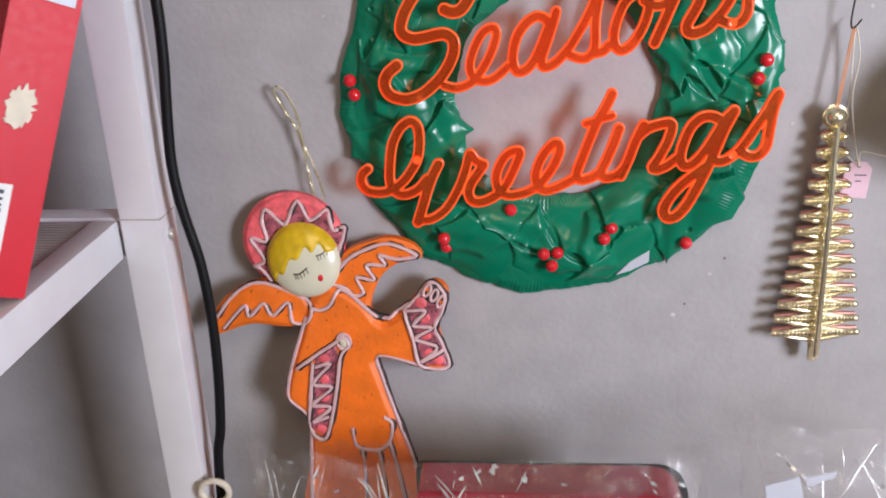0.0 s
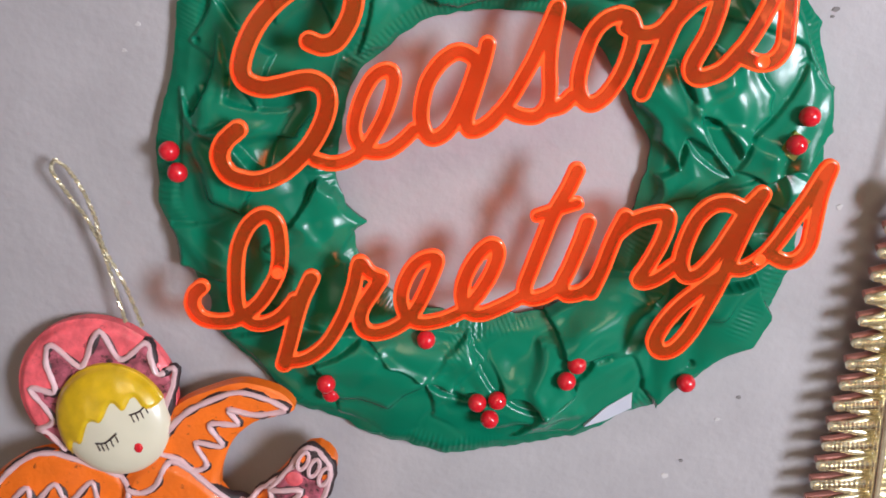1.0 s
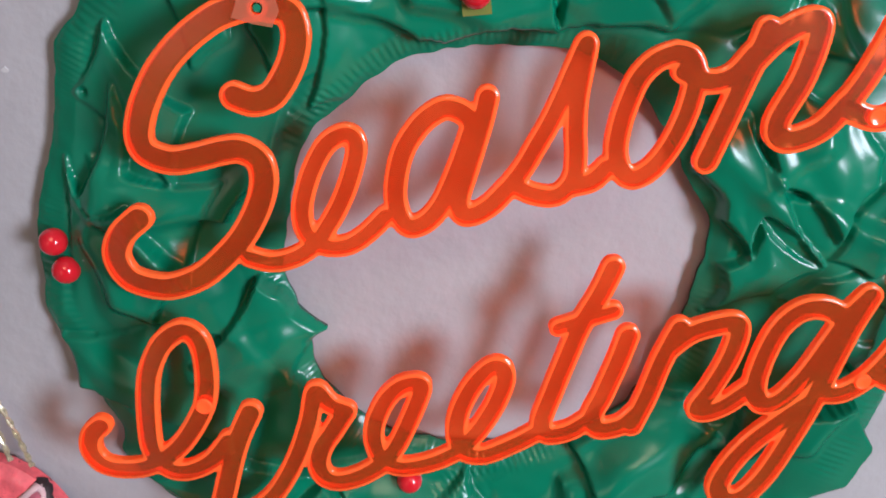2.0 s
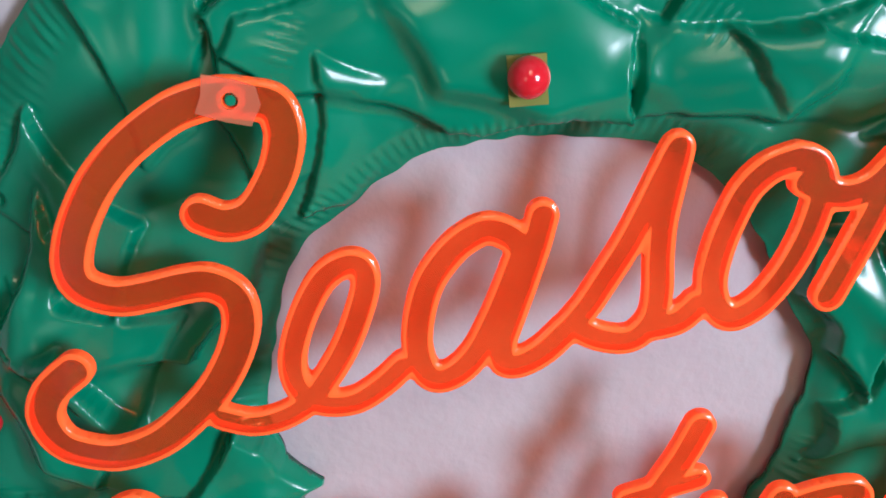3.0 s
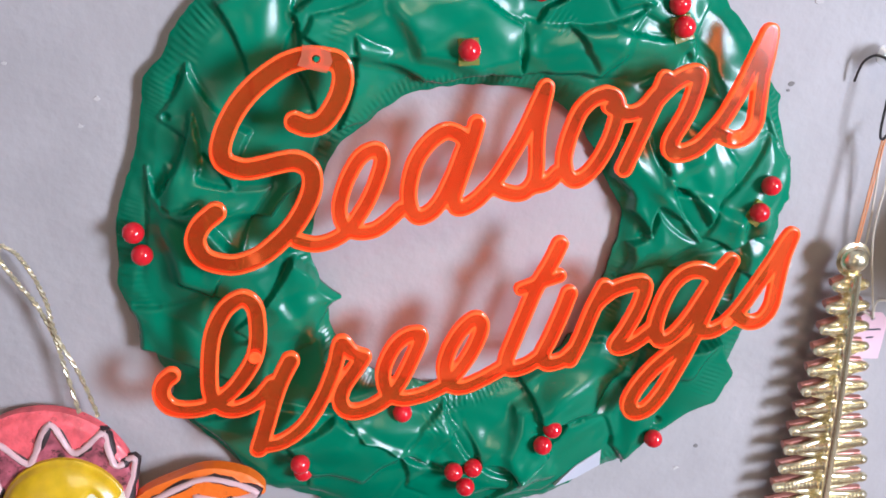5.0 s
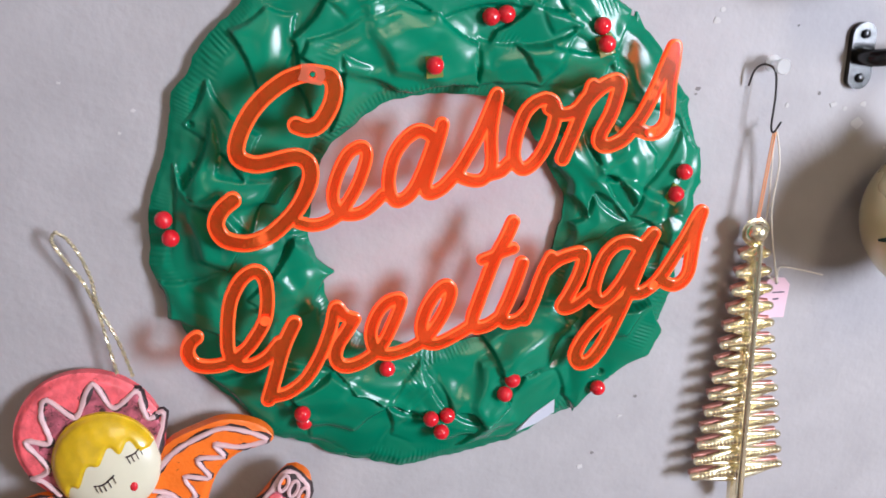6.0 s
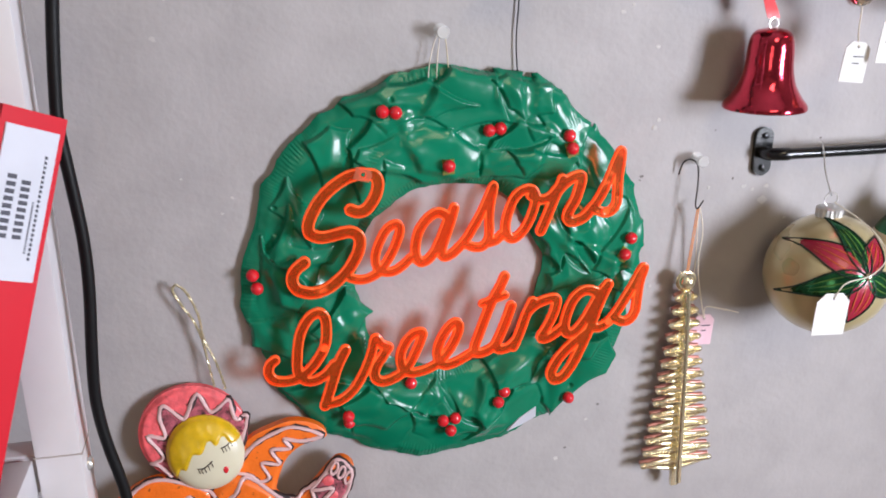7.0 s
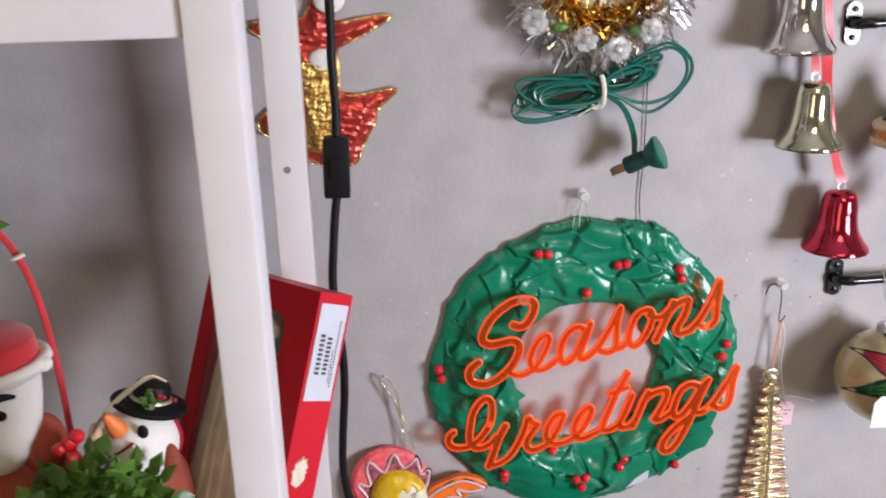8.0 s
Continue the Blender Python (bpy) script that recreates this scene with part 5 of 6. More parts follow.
for k, (lo, hi, m) in enumerate(((0, 0.20, M_SILVGLASS), (0.20, 0.36, M_DKGREEN), (0.36, 0.42, M_CREAMBAND), (0.42, 0.58, M_SILVGLASS), (0.58, 0.64, M_CREAMBAND), (0.64, 0.82, M_DKGREEN), (0.82, 1.0, M_DKGREEN))):
    prof = [(max(1e-7, small_r * math.sin(math.pi * (lo + (hi - lo) * i / 6))), -small_r * math.cos(math.pi * (lo + (hi - lo) * i / 6))) for i in range(7)]
    Geo().lathe(prof, 0, Matrix.Translation((SX, SY, SZ)), 40).make("band", m, small)
glass_cap(SX, SY, SZ + small_r - 0.001, small, 0.008)
hook_wire([(SX, SY, SZ + small_r + 0.013), (SX + 0.003, -0.034, SZ + small_r + 0.024), (SX + 0.001, -0.0245, 1.521), (SX, -0.020, 1.5275), (SX, -0.014, 1.526)], small)

OX, OY = 0.3605, -0.047
spin = thing("spindle_ornament", (OX, OY, 1.63), "green, gold and red striped glass spindle ornament", "ornament")
for lo_r, profile, m in ((0, [(1e-7, 1.6285), (0.006, 1.630), (0.0095, 1.634), (0.0115, 1.640)], M_SILVGLASS),
                         (0, [(0.0115, 1.640), (0.016, 1.6455), (0.024, 1.6525), (0.029, 1.656)], M_REDGLASS),
                         (0, [(0.029, 1.656), (0.0355, 1.6575), (0.0372, 1.660), (0.035, 1.663)], M_CREAMBAND),
                         (0, [(0.035, 1.663), (0.0362, 1.667), (0.035, 1.671)], M_GOLDBAND),
                         (0, [(0.035, 1.671), (0.0368, 1.674), (0.034, 1.677), (0.029, 1.6785)], M_CREAMBAND),
                         (0, [(0.029, 1.6785), (0.020, 1.686), (0.0145, 1.692), (0.012, 1.698)], M_DKGREEN),
                         (0, [(0.012, 1.698), (0.0115, 1.702), (0.009, 1.705)], M_DKGREEN)):
    fine = curve(profile, 5)
    Geo().lathe([(max(1e-7, float(r)), float(z)) for r, z in fine], 0, Matrix.Translation((OX, OY, 0)), 44).make("band", m, spin)
glass_cap(OX, OY, 1.704, spin, 0.0088)
hook_wire([(OX, OY, 1.722), (OX + 0.001, -0.035, 1.735), (OX + 0.002, -0.0245, 1.759), (OX + 0.002, -0.020, 1.7665), (OX + 0.002, -0.0145, 1.764)], spin)
price_tag(0.358, -0.055, 1.592, 0.0195, 0.028, 6, M_PAPER, [[(0.361, -0.050, 1.622), (0.366, -0.047, 1.705)]], "white price tag with pencilled figure on thread")
price_tag(0.378, -0.062, 1.607, 0.0165, 0.031, 5, M_PAPER, [[(0.386, -0.065, 1.64), (0.390, -0.075, 1.672), (0.382, -0.066, 1.70), (0.368, -0.050, 1.714)]], "white price tag with pencilled figure on thread")
YX, YY, YZ = 0.4350, -0.045, 1.655
amber = thing("amber_ornament", (YX, YY, YZ), "amber gold glass ornament on the upper rod", "ornament")
Geo().lathe([(max(1e-7, float(r)), float(z)) for r, z in curve([(1e-7, -0.030), (0.012, -0.028), (0.024, -0.018), (0.030, -0.004), (0.027, 0.003), (0.0295, 0.010), (0.022, 0.022), (0.010, 0.030), (0.008, 0.034)], 5)], 0,
            Matrix.Translation((YX, YY, YZ)), 40).make("globe", M_GOLDBAND, amber)
glass_cap(YX, YY, YZ + 0.033, amber, 0.008)
hook_wire([(YX, YY, YZ + 0.05), (YX, -0.030, 1.735), (YX, -0.0245, 1.759), (YX, -0.020, 1.7665), (YX, -0.0145, 1.764)], amber)


def bell(x, y, z_rim, h, r, mat, inner, label):
    b = thing("glass_bell", (x, y, z_rim), label, "bell", "hanging bells")
    prof = [(1e-7, h), (0.22 * r, h - 0.0008), (0.40 * r, h * 0.95), (0.50 * r, h * 0.86), (0.54 * r, h * 0.72), (0.57 * r, h * 0.50), (0.66 * r, h * 0.30), (0.82 * r, h * 0.15), (0.97 * r, h * 0.05), (r, 0.0)]
    Geo().lathe([(max(1e-7, float(a)), float(c)) for a, c in curve(prof, 5)], 0, Matrix.Translation((x, y, z_rim)), 48).make("shell", mat, b)
    under = [(r, 0.0), (0.985 * r, -0.0012), (0.93 * r, 0.0008), (0.70 * r, h * 0.13), (0.56 * r, h * 0.34), (1e-7, h * 0.62)]
    Geo().lathe([(max(1e-7, float(a)), float(c)) for a, c in curve(under, 4)], 0, Matrix.Translation((x, y, z_rim)), 48).make("mouth", inner, b)
    Geo().ball((x, y, z_rim + 0.003), 0.0045, 0, 14, 8).make("clapper", mat, b)
    Geo().tube([(x, y, z_rim + 0.005), (x, y, z_rim + h * 0.6)], 0.0005, 0, 5).make("clapper_wire", M_STEEL, b)
    Geo().tube([(x + 0.0035 * math.cos(a), y, z_rim + h + 0.003 + 0.0035 * math.sin(a)) for a in (i / 16 * math.tau for i in range(16))], 0.0006, 0, 6, True).make("loop", M_STEEL, b)
    return b


bell(0.3065, -0.0312, 1.5588, 0.0560, 0.0298, M_REDGLASS, M_REDGLASS, "shiny red glass bell hanging on a red ribbon")
bell(0.2700, -0.0305, 1.6570, 0.0580, 0.0288, M_GRGLASS, M_DKGREEN, "olive silver glass bell with a green mouth on a ribbon")
bell(0.2487, -0.036, 1.7412, 0.0620, 0.0315, M_SILVGLASS, M_SILVGLASS, "silver glass bell hanging on a red ribbon")


def ribbon(points, width, label):
    verts, faces, pts = [], [], curve(points, 8)
    for i, p in enumerate(pts):
        w = width * (0.9 + 0.12 * math.sin(i * 0.5))
        t = 0.25 * math.sin(i * 0.21)
        for s, dy in ((-1, 0), (1, 0), (1, 0.0004), (-1, 0.0004)):
            verts.append((p[0] + s * w / 2 * math.cos(t), p[1] + s * w / 2 * math.sin(t) + dy, p[2]))
    n = len(pts)
    for i in range(n - 1):
        for k in range(4):
            faces.append((i * 4 + k, i * 4 + (k + 1) % 4, i * 4 + 4 + (k + 1) % 4, i * 4 + 4 + k))
    faces += [(3, 2, 1, 0), tuple((n - 1) * 4 + k for k in range(4))]
    return Geo().add(verts, faces).make("red_ribbon", M_RIBBON, label=label, category="ribbon", group="bell ribbons", at=tuple(points[0]))


ribbon([(0.3065, -0.031, 1.6210), (0.2990, -0.029, 1.642), (0.2895, -0.026, 1.68), (0.2850, -0.022, 1.72), (0.2790, -0.020, 1.78), (0.272, -0.012, 1.86), (0.270, -0.003, 1.90)], 0.0105, "long red satin ribbon holding the lowest bell")
ribbon([(0.2700, -0.030, 1.7200), (0.2690, -0.027, 1.745), (0.268, -0.020, 1.80), (0.268, -0.012, 1.86), (0.269, -0.003, 1.90)], 0.008, "red satin ribbon holding the middle bell")
ribbon([(0.2490, -0.034, 1.8080), (0.254, -0.024, 1.84), (0.262, -0.012, 1.87), (0.268, -0.003, 1.90)], 0.008, "red satin ribbon holding the top bell")


# ---- above the wreath: strings, plug, cord bundle, tinsel ----
strings = thing("wreath_string", (0.0725, -0.008, 1.58), "pale thread loop holding the wreath to its pin", "string")
for dx, mat in ((-0.010, M_THREAD), (-0.004, M_THREAD), (0.0045, M_GOLDCORD)):
    Geo().tube(curve([(0.0725 + dx, -0.009, 1.568), (0.0725 + dx * 0.95, -0.0085, 1.59), (0.0725 + dx * 0.5, -0.009, 1.610), (0.0725, -0.0095, 1.6145)], 6), 0.0004, 0, 5).make("strand", mat, strings)
wire = thing("hanging_wire", (0.128, -0.004, 1.57), "thin dark wire running down the wall behind the wreath", "wire")
Geo().tube(curve([(0.1300, -0.004, 1.568), (0.1265, -0.003, 1.605), (0.1285, -0.003, 1.65), (0.1285, -0.003, 1.72), (0.1275, -0.003, 1.80), (0.128, -0.002, 1.90)], 6), 0.0005, 0, 6).make("strand", M_WIRE, wire)

cordset = thing("cord_bundle", (0.08, -0.02, 1.715), "coiled green electric cord tied with a white twist and hanging plug", "cord")
rnd = random.Random(8)
for i in range(14):
    pts = []
    jl, jr, ph = rnd.uniform(0.66, 1.0), rnd.uniform(0.5, 0.84), rnd.uniform(-0.5, 0.5)
    y0, fat, sag = -0.010 - 0.0016 * i, rnd.uniform(0.45, 0.95), rnd.uniform(-0.004, 0.004)
    tilt_l, tilt_r = radians(rnd.uniform(-5, 16)), radians(rnd.uniform(14, 28))
    for k in range(14):
        a = k / 13 * (math.tau - 0.9) + 0.45
        x = -0.042 * jl + 0.040 * jl * math.cos(a)
        z = -0.003 + 0.0165 * fat * math.sin(a + ph) + 0.0012 * math.sin(a * 3 + i)
        pts.append((0.0835 + x * math.cos(tilt_l) - z * math.sin(tilt_l), y0 - 0.004 * math.sin(a / 2), 1.7135 + x * math.sin(tilt_l) + z * math.cos(tilt_l) + sag * math.sin(a / 2)))
    for k in range(14):
        a = math.pi - 0.45 - k / 13 * (math.tau - 0.9)
        x, z = 0.036 * jr + 0.035 * jr * math.cos(a), (0.0045 + 0.0013 * (i % 5)) * math.sin(a + ph)
        pts.append((0.0835 + x * math.cos(tilt_r) - z * math.sin(tilt_r), y0 - 0.004 * math.sin(k / 13 * math.pi), 1.7135 + x * math.sin(tilt_r) + z * math.cos(tilt_r)))
    Geo().tube(curve(pts, 4, True), 0.00150, 0, 6, True).make("coil", M_CORD, cordset)
for r0 in (0.0, 0.004):
    Geo().tube(curve([(0.084, -0.030, 1.716), (0.110, -0.030, 1.732 + r0), (0.138, -0.029, 1.745 + r0), (0.154 + r0, -0.028, 1.738), (0.1575 + r0, -0.028, 1.722), (0.146, -0.029, 1.706 - r0), (0.124, -0.030, 1.699 - r0 * 2), (0.100, -0.030, 1.704), (0.084, -0.030, 1.711)], 6), 0.00155, 0, 6).make("coil", M_CORD, cordset)
for dx in (-0.0013, 0.0013):
    Geo().tube(curve([(0.086 + dx, -0.028, 1.708), (0.100 + dx, -0.029, 1.698), (0.1085 + dx, -0.030, 1.684), (0.113 + dx, -0.030, 1.668), (0.1135 + dx, -0.031, 1.655)], 6), 0.0013, 0, 6).make("lead", M_CORD, cordset)
tie = Geo()
tie.tube(curve([(0.0810, -0.033, 1.725), (0.0835, -0.034, 1.714), (0.0830, -0.034, 1.701), (0.0790, -0.030, 1.697), (0.0735, -0.031, 1.6985)], 6), 0.0022, 0, 8)
tie.tube(curve([(0.082, -0.034, 1.700), (0.072, -0.033, 1.6965), (0.062, -0.031, 1.690)], 6), 0.0008, 0, 6)
tie.make("twist_tie", M_THREAD, cordset)
axis = (Vector((0.1310, -0.045, 1.6585)) - Vector((0.1035, -0.030, 1.643))).normalized()
turn = Matrix.Translation((0.1150, -0.036, 1.649)) @ axis.to_track_quat("Z", "Y").to_matrix().to_4x4() @ Matrix.Scale(1.12, 4)
Geo().lathe([(1e-7, -0.0102), (0.0062, -0.010), (0.0072, -0.008), (0.0068, 0.002), (0.0066, 0.0085)], 0, turn, 28).make("plug_body", M_PLUG_SHADED, cordset, "green rubber plug body, its shade put into the colour")
Geo().lathe([(0.0064, 0.0070), (0.0085, 0.0095), (0.0120, 0.0145), (0.0136, 0.018), (0.0134, 0.0195), (0.0095, 0.0205), (1e-7, 0.0200)], 0, turn, 28).make("plug_flange", M_CORD, cordset, "round green rubber flange")
for s in (-1, 1):
    Geo().block((s * 0.0035 - 0.0005, -0.003, -0.022), (s * 0.0035 + 0.0005, 0.003, -0.009), bevel=0.0002, place=turn).make("prong", M_BRASS, cordset)
cordset.location += Vector((-0.003, 0, 0.002))

tinsel = thing("tinsel_wreath", (0.08, -0.012, 1.735), "silver and gold tinsel wreath with white blossoms on the wall", "tinsel wreath")
TX, TZ = 0.080, 1.815


def tinsel_ring(radius, count, length, mat, name, y):
    """A garland: a wire ring with a great many foil strips."""
    g = Geo()
    g.tube([(TX + radius * math.cos(a), y, TZ + radius * math.sin(a)) for a in (i / 60 * math.tau for i in range(60))], 0.0016, 0, 6, True)
    for _ in range(count):
        a = rnd.uniform(0, math.tau)
        c = Vector((TX + radius * math.cos(a), y, TZ + radius * math.sin(a)))
        d = Vector((rnd.gauss(0, 1), rnd.gauss(0, 0.55), rnd.gauss(0, 1))).normalized()
        side = d.orthogonal().normalized()
        side.rotate(Matrix.Rotation(rnd.uniform(0, 6.3), 3, d))
        ln, w = length * rnd.uniform(0.6, 1.25), 0.0009 * rnd.uniform(0.7, 1.4)
        p1, p2 = c + d * ln * 0.5, c + d * ln + Vector((0, 0, -0.003)) + side * 0.002
        for p in (p1, p2):
            p.y = min(p.y, -0.002)
        g.add([c - side * w, c + side * w, p1 + side * w, p1 - side * w, p2 + side * w * 0.8, p2 - side * w * 0.8], [(0, 1, 2, 3), (3, 2, 4, 5)], 0)
    g.make(name, mat, tinsel, sharp=10)


tinsel_ring(0.062, 2200, 0.029, M_TINSEL, "silver_garland", -0.018)
tinsel_ring(0.043, 900, 0.020, M_GTINSEL, "gold_garland", -0.026)
Geo().ball((TX, -0.018, TZ), 0.036, 0, 32, 16, (1, 0.25, 1)).make("centre_disc", M_CREAM, tinsel)
for x, z in ((0.063, 1.757), (0.119, 1.762), (0.020, 1.772), (0.091, 1.748)):
    g = Geo()
    for k in range(9):
        a = k / 9 * math.tau
        g.ball((x + 0.007 * math.cos(a), -0.036 + 0.002 * (k % 2), z + 0.007 * math.sin(a)), 0.005, 0, 10, 6, (0.8, 0.35, 0.8))
    g.ball((x, -0.039, z), 0.004, 0, 10, 6)
    g.make("blossom", M_PIN, tinsel, "frosted clear plastic blossom")
for x, z in ((0.105, 1.763), (0.041, 1.768)):
    Geo().ball((x, -0.036, z), 0.007, 0, 12, 8, (1, 0.3, 0.6)).make("sprig", M_LEAF, tinsel, "dark green leaf")


# ---- the white shelf unit with its goods ----
SHELF = 1.390
unit = thing("shelf_unit", (-0.42, -0.24, 0.0), "white painted metal shelf unit with open sides", "shelf unit")


def leg(x0, x1, y0, y1, name="leg"):
    return Geo().block((x0, y0, 0.001), (x1, y1, 2.05), bevel=0.0025).make(name, M_WHITE, unit)


leg(-0.1950, -0.1690, -0.126, -0.100)
leg(-0.2020, -0.1795, -0.385, -0.347)
leg(-0.70, -0.673, -0.118, -0.091)
leg(-0.70, -0.673, -0.382, -0.355)
for z in (0.35, 0.87, SHELF, 1.831):
    b = Geo().block((-0.2125, -0.347, z - 0.0255), (-0.1960, -0.126, z), bevel=0.002)
    b.make("side_rail", M_WHITE, unit)
    Geo().block((-0.695, -0.355, z - 0.026), (-0.675, -0.126, z), bevel=0.002).make("side_rail", M_WHITE, unit)
    Geo().block((-0.673, -0.383, z - 0.033), (-0.2020, -0.361, z + 0.004), bevel=0.002).make("front_rail", M_WHITE, unit)
    Geo().block((-0.673, -0.121, z - 0.026), (-0.1950, -0.103, z), bevel=0.002).make("back_rail", M_WHITE, unit)
    deck = Geo().block((-0.675, -0.361, z - 0.016), (-0.2125, -0.121, z - 0.004))
    for i in range(54):
        y = -0.355 + i * 0.0043
        deck.block((-0.674, y, z - 0.004), (-0.2130, y + 0.0024, z - 0.0012))
    deck.make("ribbed_deck", M_SHELF, unit, "grey ribbed shelf deck")
side = Matrix(((0, 0, 1, 0), (0, 1, 0, 0), (-1, 0, 0, 0), (0, 0, 0, 1)))
Geo().lathe([(0.0042, 0.0), (0.0042, 0.0012), (0.0032, 0.0028), (0.001, 0.0032)], 0, Matrix.Translation((-0.1690, -0.1145, 1.3768)) @ side, 16).make("bolt", M_STEEL, unit)
Geo().lathe([(0.0042, 0.0), (0.0042, 0.0012), (0.0032, 0.0028), (0.001, 0.0032)], 0, Matrix.Translation((-0.1795, -0.366, 1.822)) @ side, 16).make("bolt", M_STEEL, unit)
Geo().lathe([(0.0026, 0.0003), (0.0026, -0.0003)], 0, Matrix.Translation((-0.1835, -0.1262, 1.6790)) @ pose(0, 0, 0, 90, 0, 0), 14).make("screw_hole", M_HOLE, unit)
Geo().block((-0.1955, -0.1265, SHELF), (-0.1685, -0.0995, SHELF + 0.0008)).make("joint_seam", M_SHELF, unit)

# ---- the red gift box, leaning ----
BO = Vector((-0.1617, -0.1954, 1.6079))
E3, EA = Vector((-0.6883, 0.7240, -0.0438)).normalized(), Vector((0.2473, 0.2909, 0.9242)).normalized()
E2 = E3.cross(EA).normalized()
BM = Matrix((E2, E3, EA)).transposed().to_4x4()
BM.translation = BO
BW, BD, BH = 0.128, 0.0315, 0.222
gift = thing("gift_box", (-0.2, -0.2, SHELF), "worn red cardboard gift box with a window, leaning on the shelf", "box")


def in_box(lo, hi, name, mat, bevel=0.0, label=""):
    g = Geo().block(lo, hi, bevel=bevel, place=BM)
    g.v = [(x, y, max(z, SHELF + 0.0005)) for x, y, z in g.v]
    return g.make(name, mat, gift, label)


in_box((BD - 0.001, 0, -BH), (BD, BW, 0), "back_panel", M_REDCARD)
# pale lining, added to brighten the dark inside behind the window
in_box((BD - 0.0022, 0.002, -BH + 0.002), (BD - 0.0014, BW - 0.002, -0.002), "inner_card", M_TORN, label="pale card lining added to lighten the inside")
in_box((0, 0, -BH), (BD - 0.001, 0.001, 0), "spine", M_REDCARD)
in_box((0, BW - 0.001, -BH), (BD - 0.001, BW, 0), "far_spine", M_REDCARD)
in_box((0, 0.001, -0.001), (BD - 0.001, BW - 0.001, 0), "lid", M_REDCARD)
in_box((0, 0.001, -BH), (BD - 0.001, BW - 0.001, -BH + 0.001), "bottom", M_REDCARD)
for lo, hi in (((0, 0.001, -0.022), (0.001, BW - 0.001, -0.001)), ((0, 0.001, -BH), (0.001, BW - 0.001, -BH + 0.012)), ((0, 0.001, -BH + 0.012), (0.001, 0.030, -0.022)), ((0, BW - 0.016, -BH + 0.012), (0.001, BW - 0.001, -0.022))):
    in_box(lo, hi, "front_panel", M_REDCARD)
in_box((0.0012, 0.030, -BH + 0.012), (0.0015, BW - 0.016, -0.022), "window_film", M_BAG)
swap = BM @ Matrix(((0, 1, 0, 0), (1, 0, 0, 0), (0, 0, 1, 0), (0, 0, 0, 1)))
for v0, s in ((0.0299, 1), (BW - 0.0159, -1)):
    arc = [(v0 + s * 0.011 * (1 - math.sin(radians(a))), -0.0219 - 0.011 * (1 - math.cos(radians(a)))) for a in range(0, 91, 15)]
    Geo().slab([(v0, -0.0219)] + arc, 0.0, 0.001, 0, swap).make("window_corner", M_REDCARD, gift)
# on the spine: the printed label, the torn patch and a second label
in_box((0.0025, -0.0009, -0.077), (0.0285, -0.0002, -0.0076), "printed_label", M_LABEL, label="pale printed label with dark bars")
for i, (u, a, b, w) in enumerate(((0.0095, -0.058, -0.028, 0.0042), (0.0165, -0.058, -0.030, 0.0042), (0.0240, -0.067, -0.018, 0.0011), (0.0215, -0.064, -0.04, 0.0008))):
    n = 9 if w > 0.002 else 22
    for k in range(n):
        z0 = a + (b - a) * k / n
        in_box((u - w / 2, -0.0013, z0), (u + w / 2, -0.0008, z0 + (b - a) / n * 0.62), "print_bar", M_INK)
tear = random.Random(2)
chip = [(0.0128 + (0.0062 + tear.uniform(-0.0022, 0.0016)) * math.cos(a) + 0.0015 * math.sin(a), -0.1285 + (0.0105 + tear.uniform(-0.002, 0.002)) * math.sin(a)) for a in (i / 46 * math.tau for i in range(46))]
Geo().slab(chip, -0.0002, -0.0008, 0, BM).make("torn_patch", M_TORN, gift, "torn patch of bare card")
in_box((0.0015, -0.0009, -0.212), (0.0160, -0.0002, -0.166), "barcode_label", M_PAPER, label="white barcode label")
for k in range(13):
    in_box((0.0045, -0.0013, -0.208 + k * 0.0031), (0.0125, -0.0008, -0.208 + k * 0.0031 + (0.0012 if k % 3 else 0.002)), "print_bar", M_INK)
# the plain robed figure behind the window
fig = Geo()
tilt = BM @ Matrix.Translation((0.0085, 0.070, 0))
fig.lathe([(0.046, -0.214), (0.045, -0.170), (0.043, -0.130), (0.0405, -0.100), (0.0385, -0.074), (0.034, -0.058), (0.020, -0.050), (0.006, -0.048)], 0, tilt @ Matrix.Diagonal((0.135, 1.0, 1, 1)), 96)
for y0 in (-0.022, -0.012, -0.001, 0.010, 0.020):
    fig.tube(curve([tuple(tilt @ Vector((-0.0046, y0 * 0.9, -0.066))), tuple(tilt @ Vector((-0.0052, y0, -0.10))), tuple(tilt @ Vector((-0.0054, y0 * 1.1, -0.15))), tuple(tilt @ Vector((-0.0054, y0 * 1.2, -0.205)))], 5), [0.0026] * 16, 0, 8)
fig.ball(tuple(tilt @ Vector((0.003, -0.008, -0.042))), 0.0105, 1)
for du, dv, rr in ((-0.010, -0.054, 0.0070), (-0.023, -0.053, 0.0125), (0.003, -0.048, 0.0125), (-0.014, -0.066, 0.0070), (0.020, -0.046, 0.0110), (-0.031, -0.058, 0.0070)):
    fig.ball(tuple(tilt @ Vector((-0.0036, du, dv))), rr, 2, 14, 8, (0.45, 0.8, 0.8))
fig.lathe([(0.0135, -0.042), (0.012, -0.034), (0.002, -0.026)], 3, tilt @ Matrix.Translation((0, -0.008, 0)) @ Matrix.Diagonal((0.5, 1.3, 1, 1)), 18)
fig.v = [(x, y, max(z, SHELF + 0.002)) for x, y, z in fig.v]
fig.make("robed_figure", [M_ROBE, M_CREAM, M_PETAL, M_TORN], label="plain robed figurine in a beige cloth gown", category="figurine", at=(-0.19, -0.19, SHELF + 0.002))

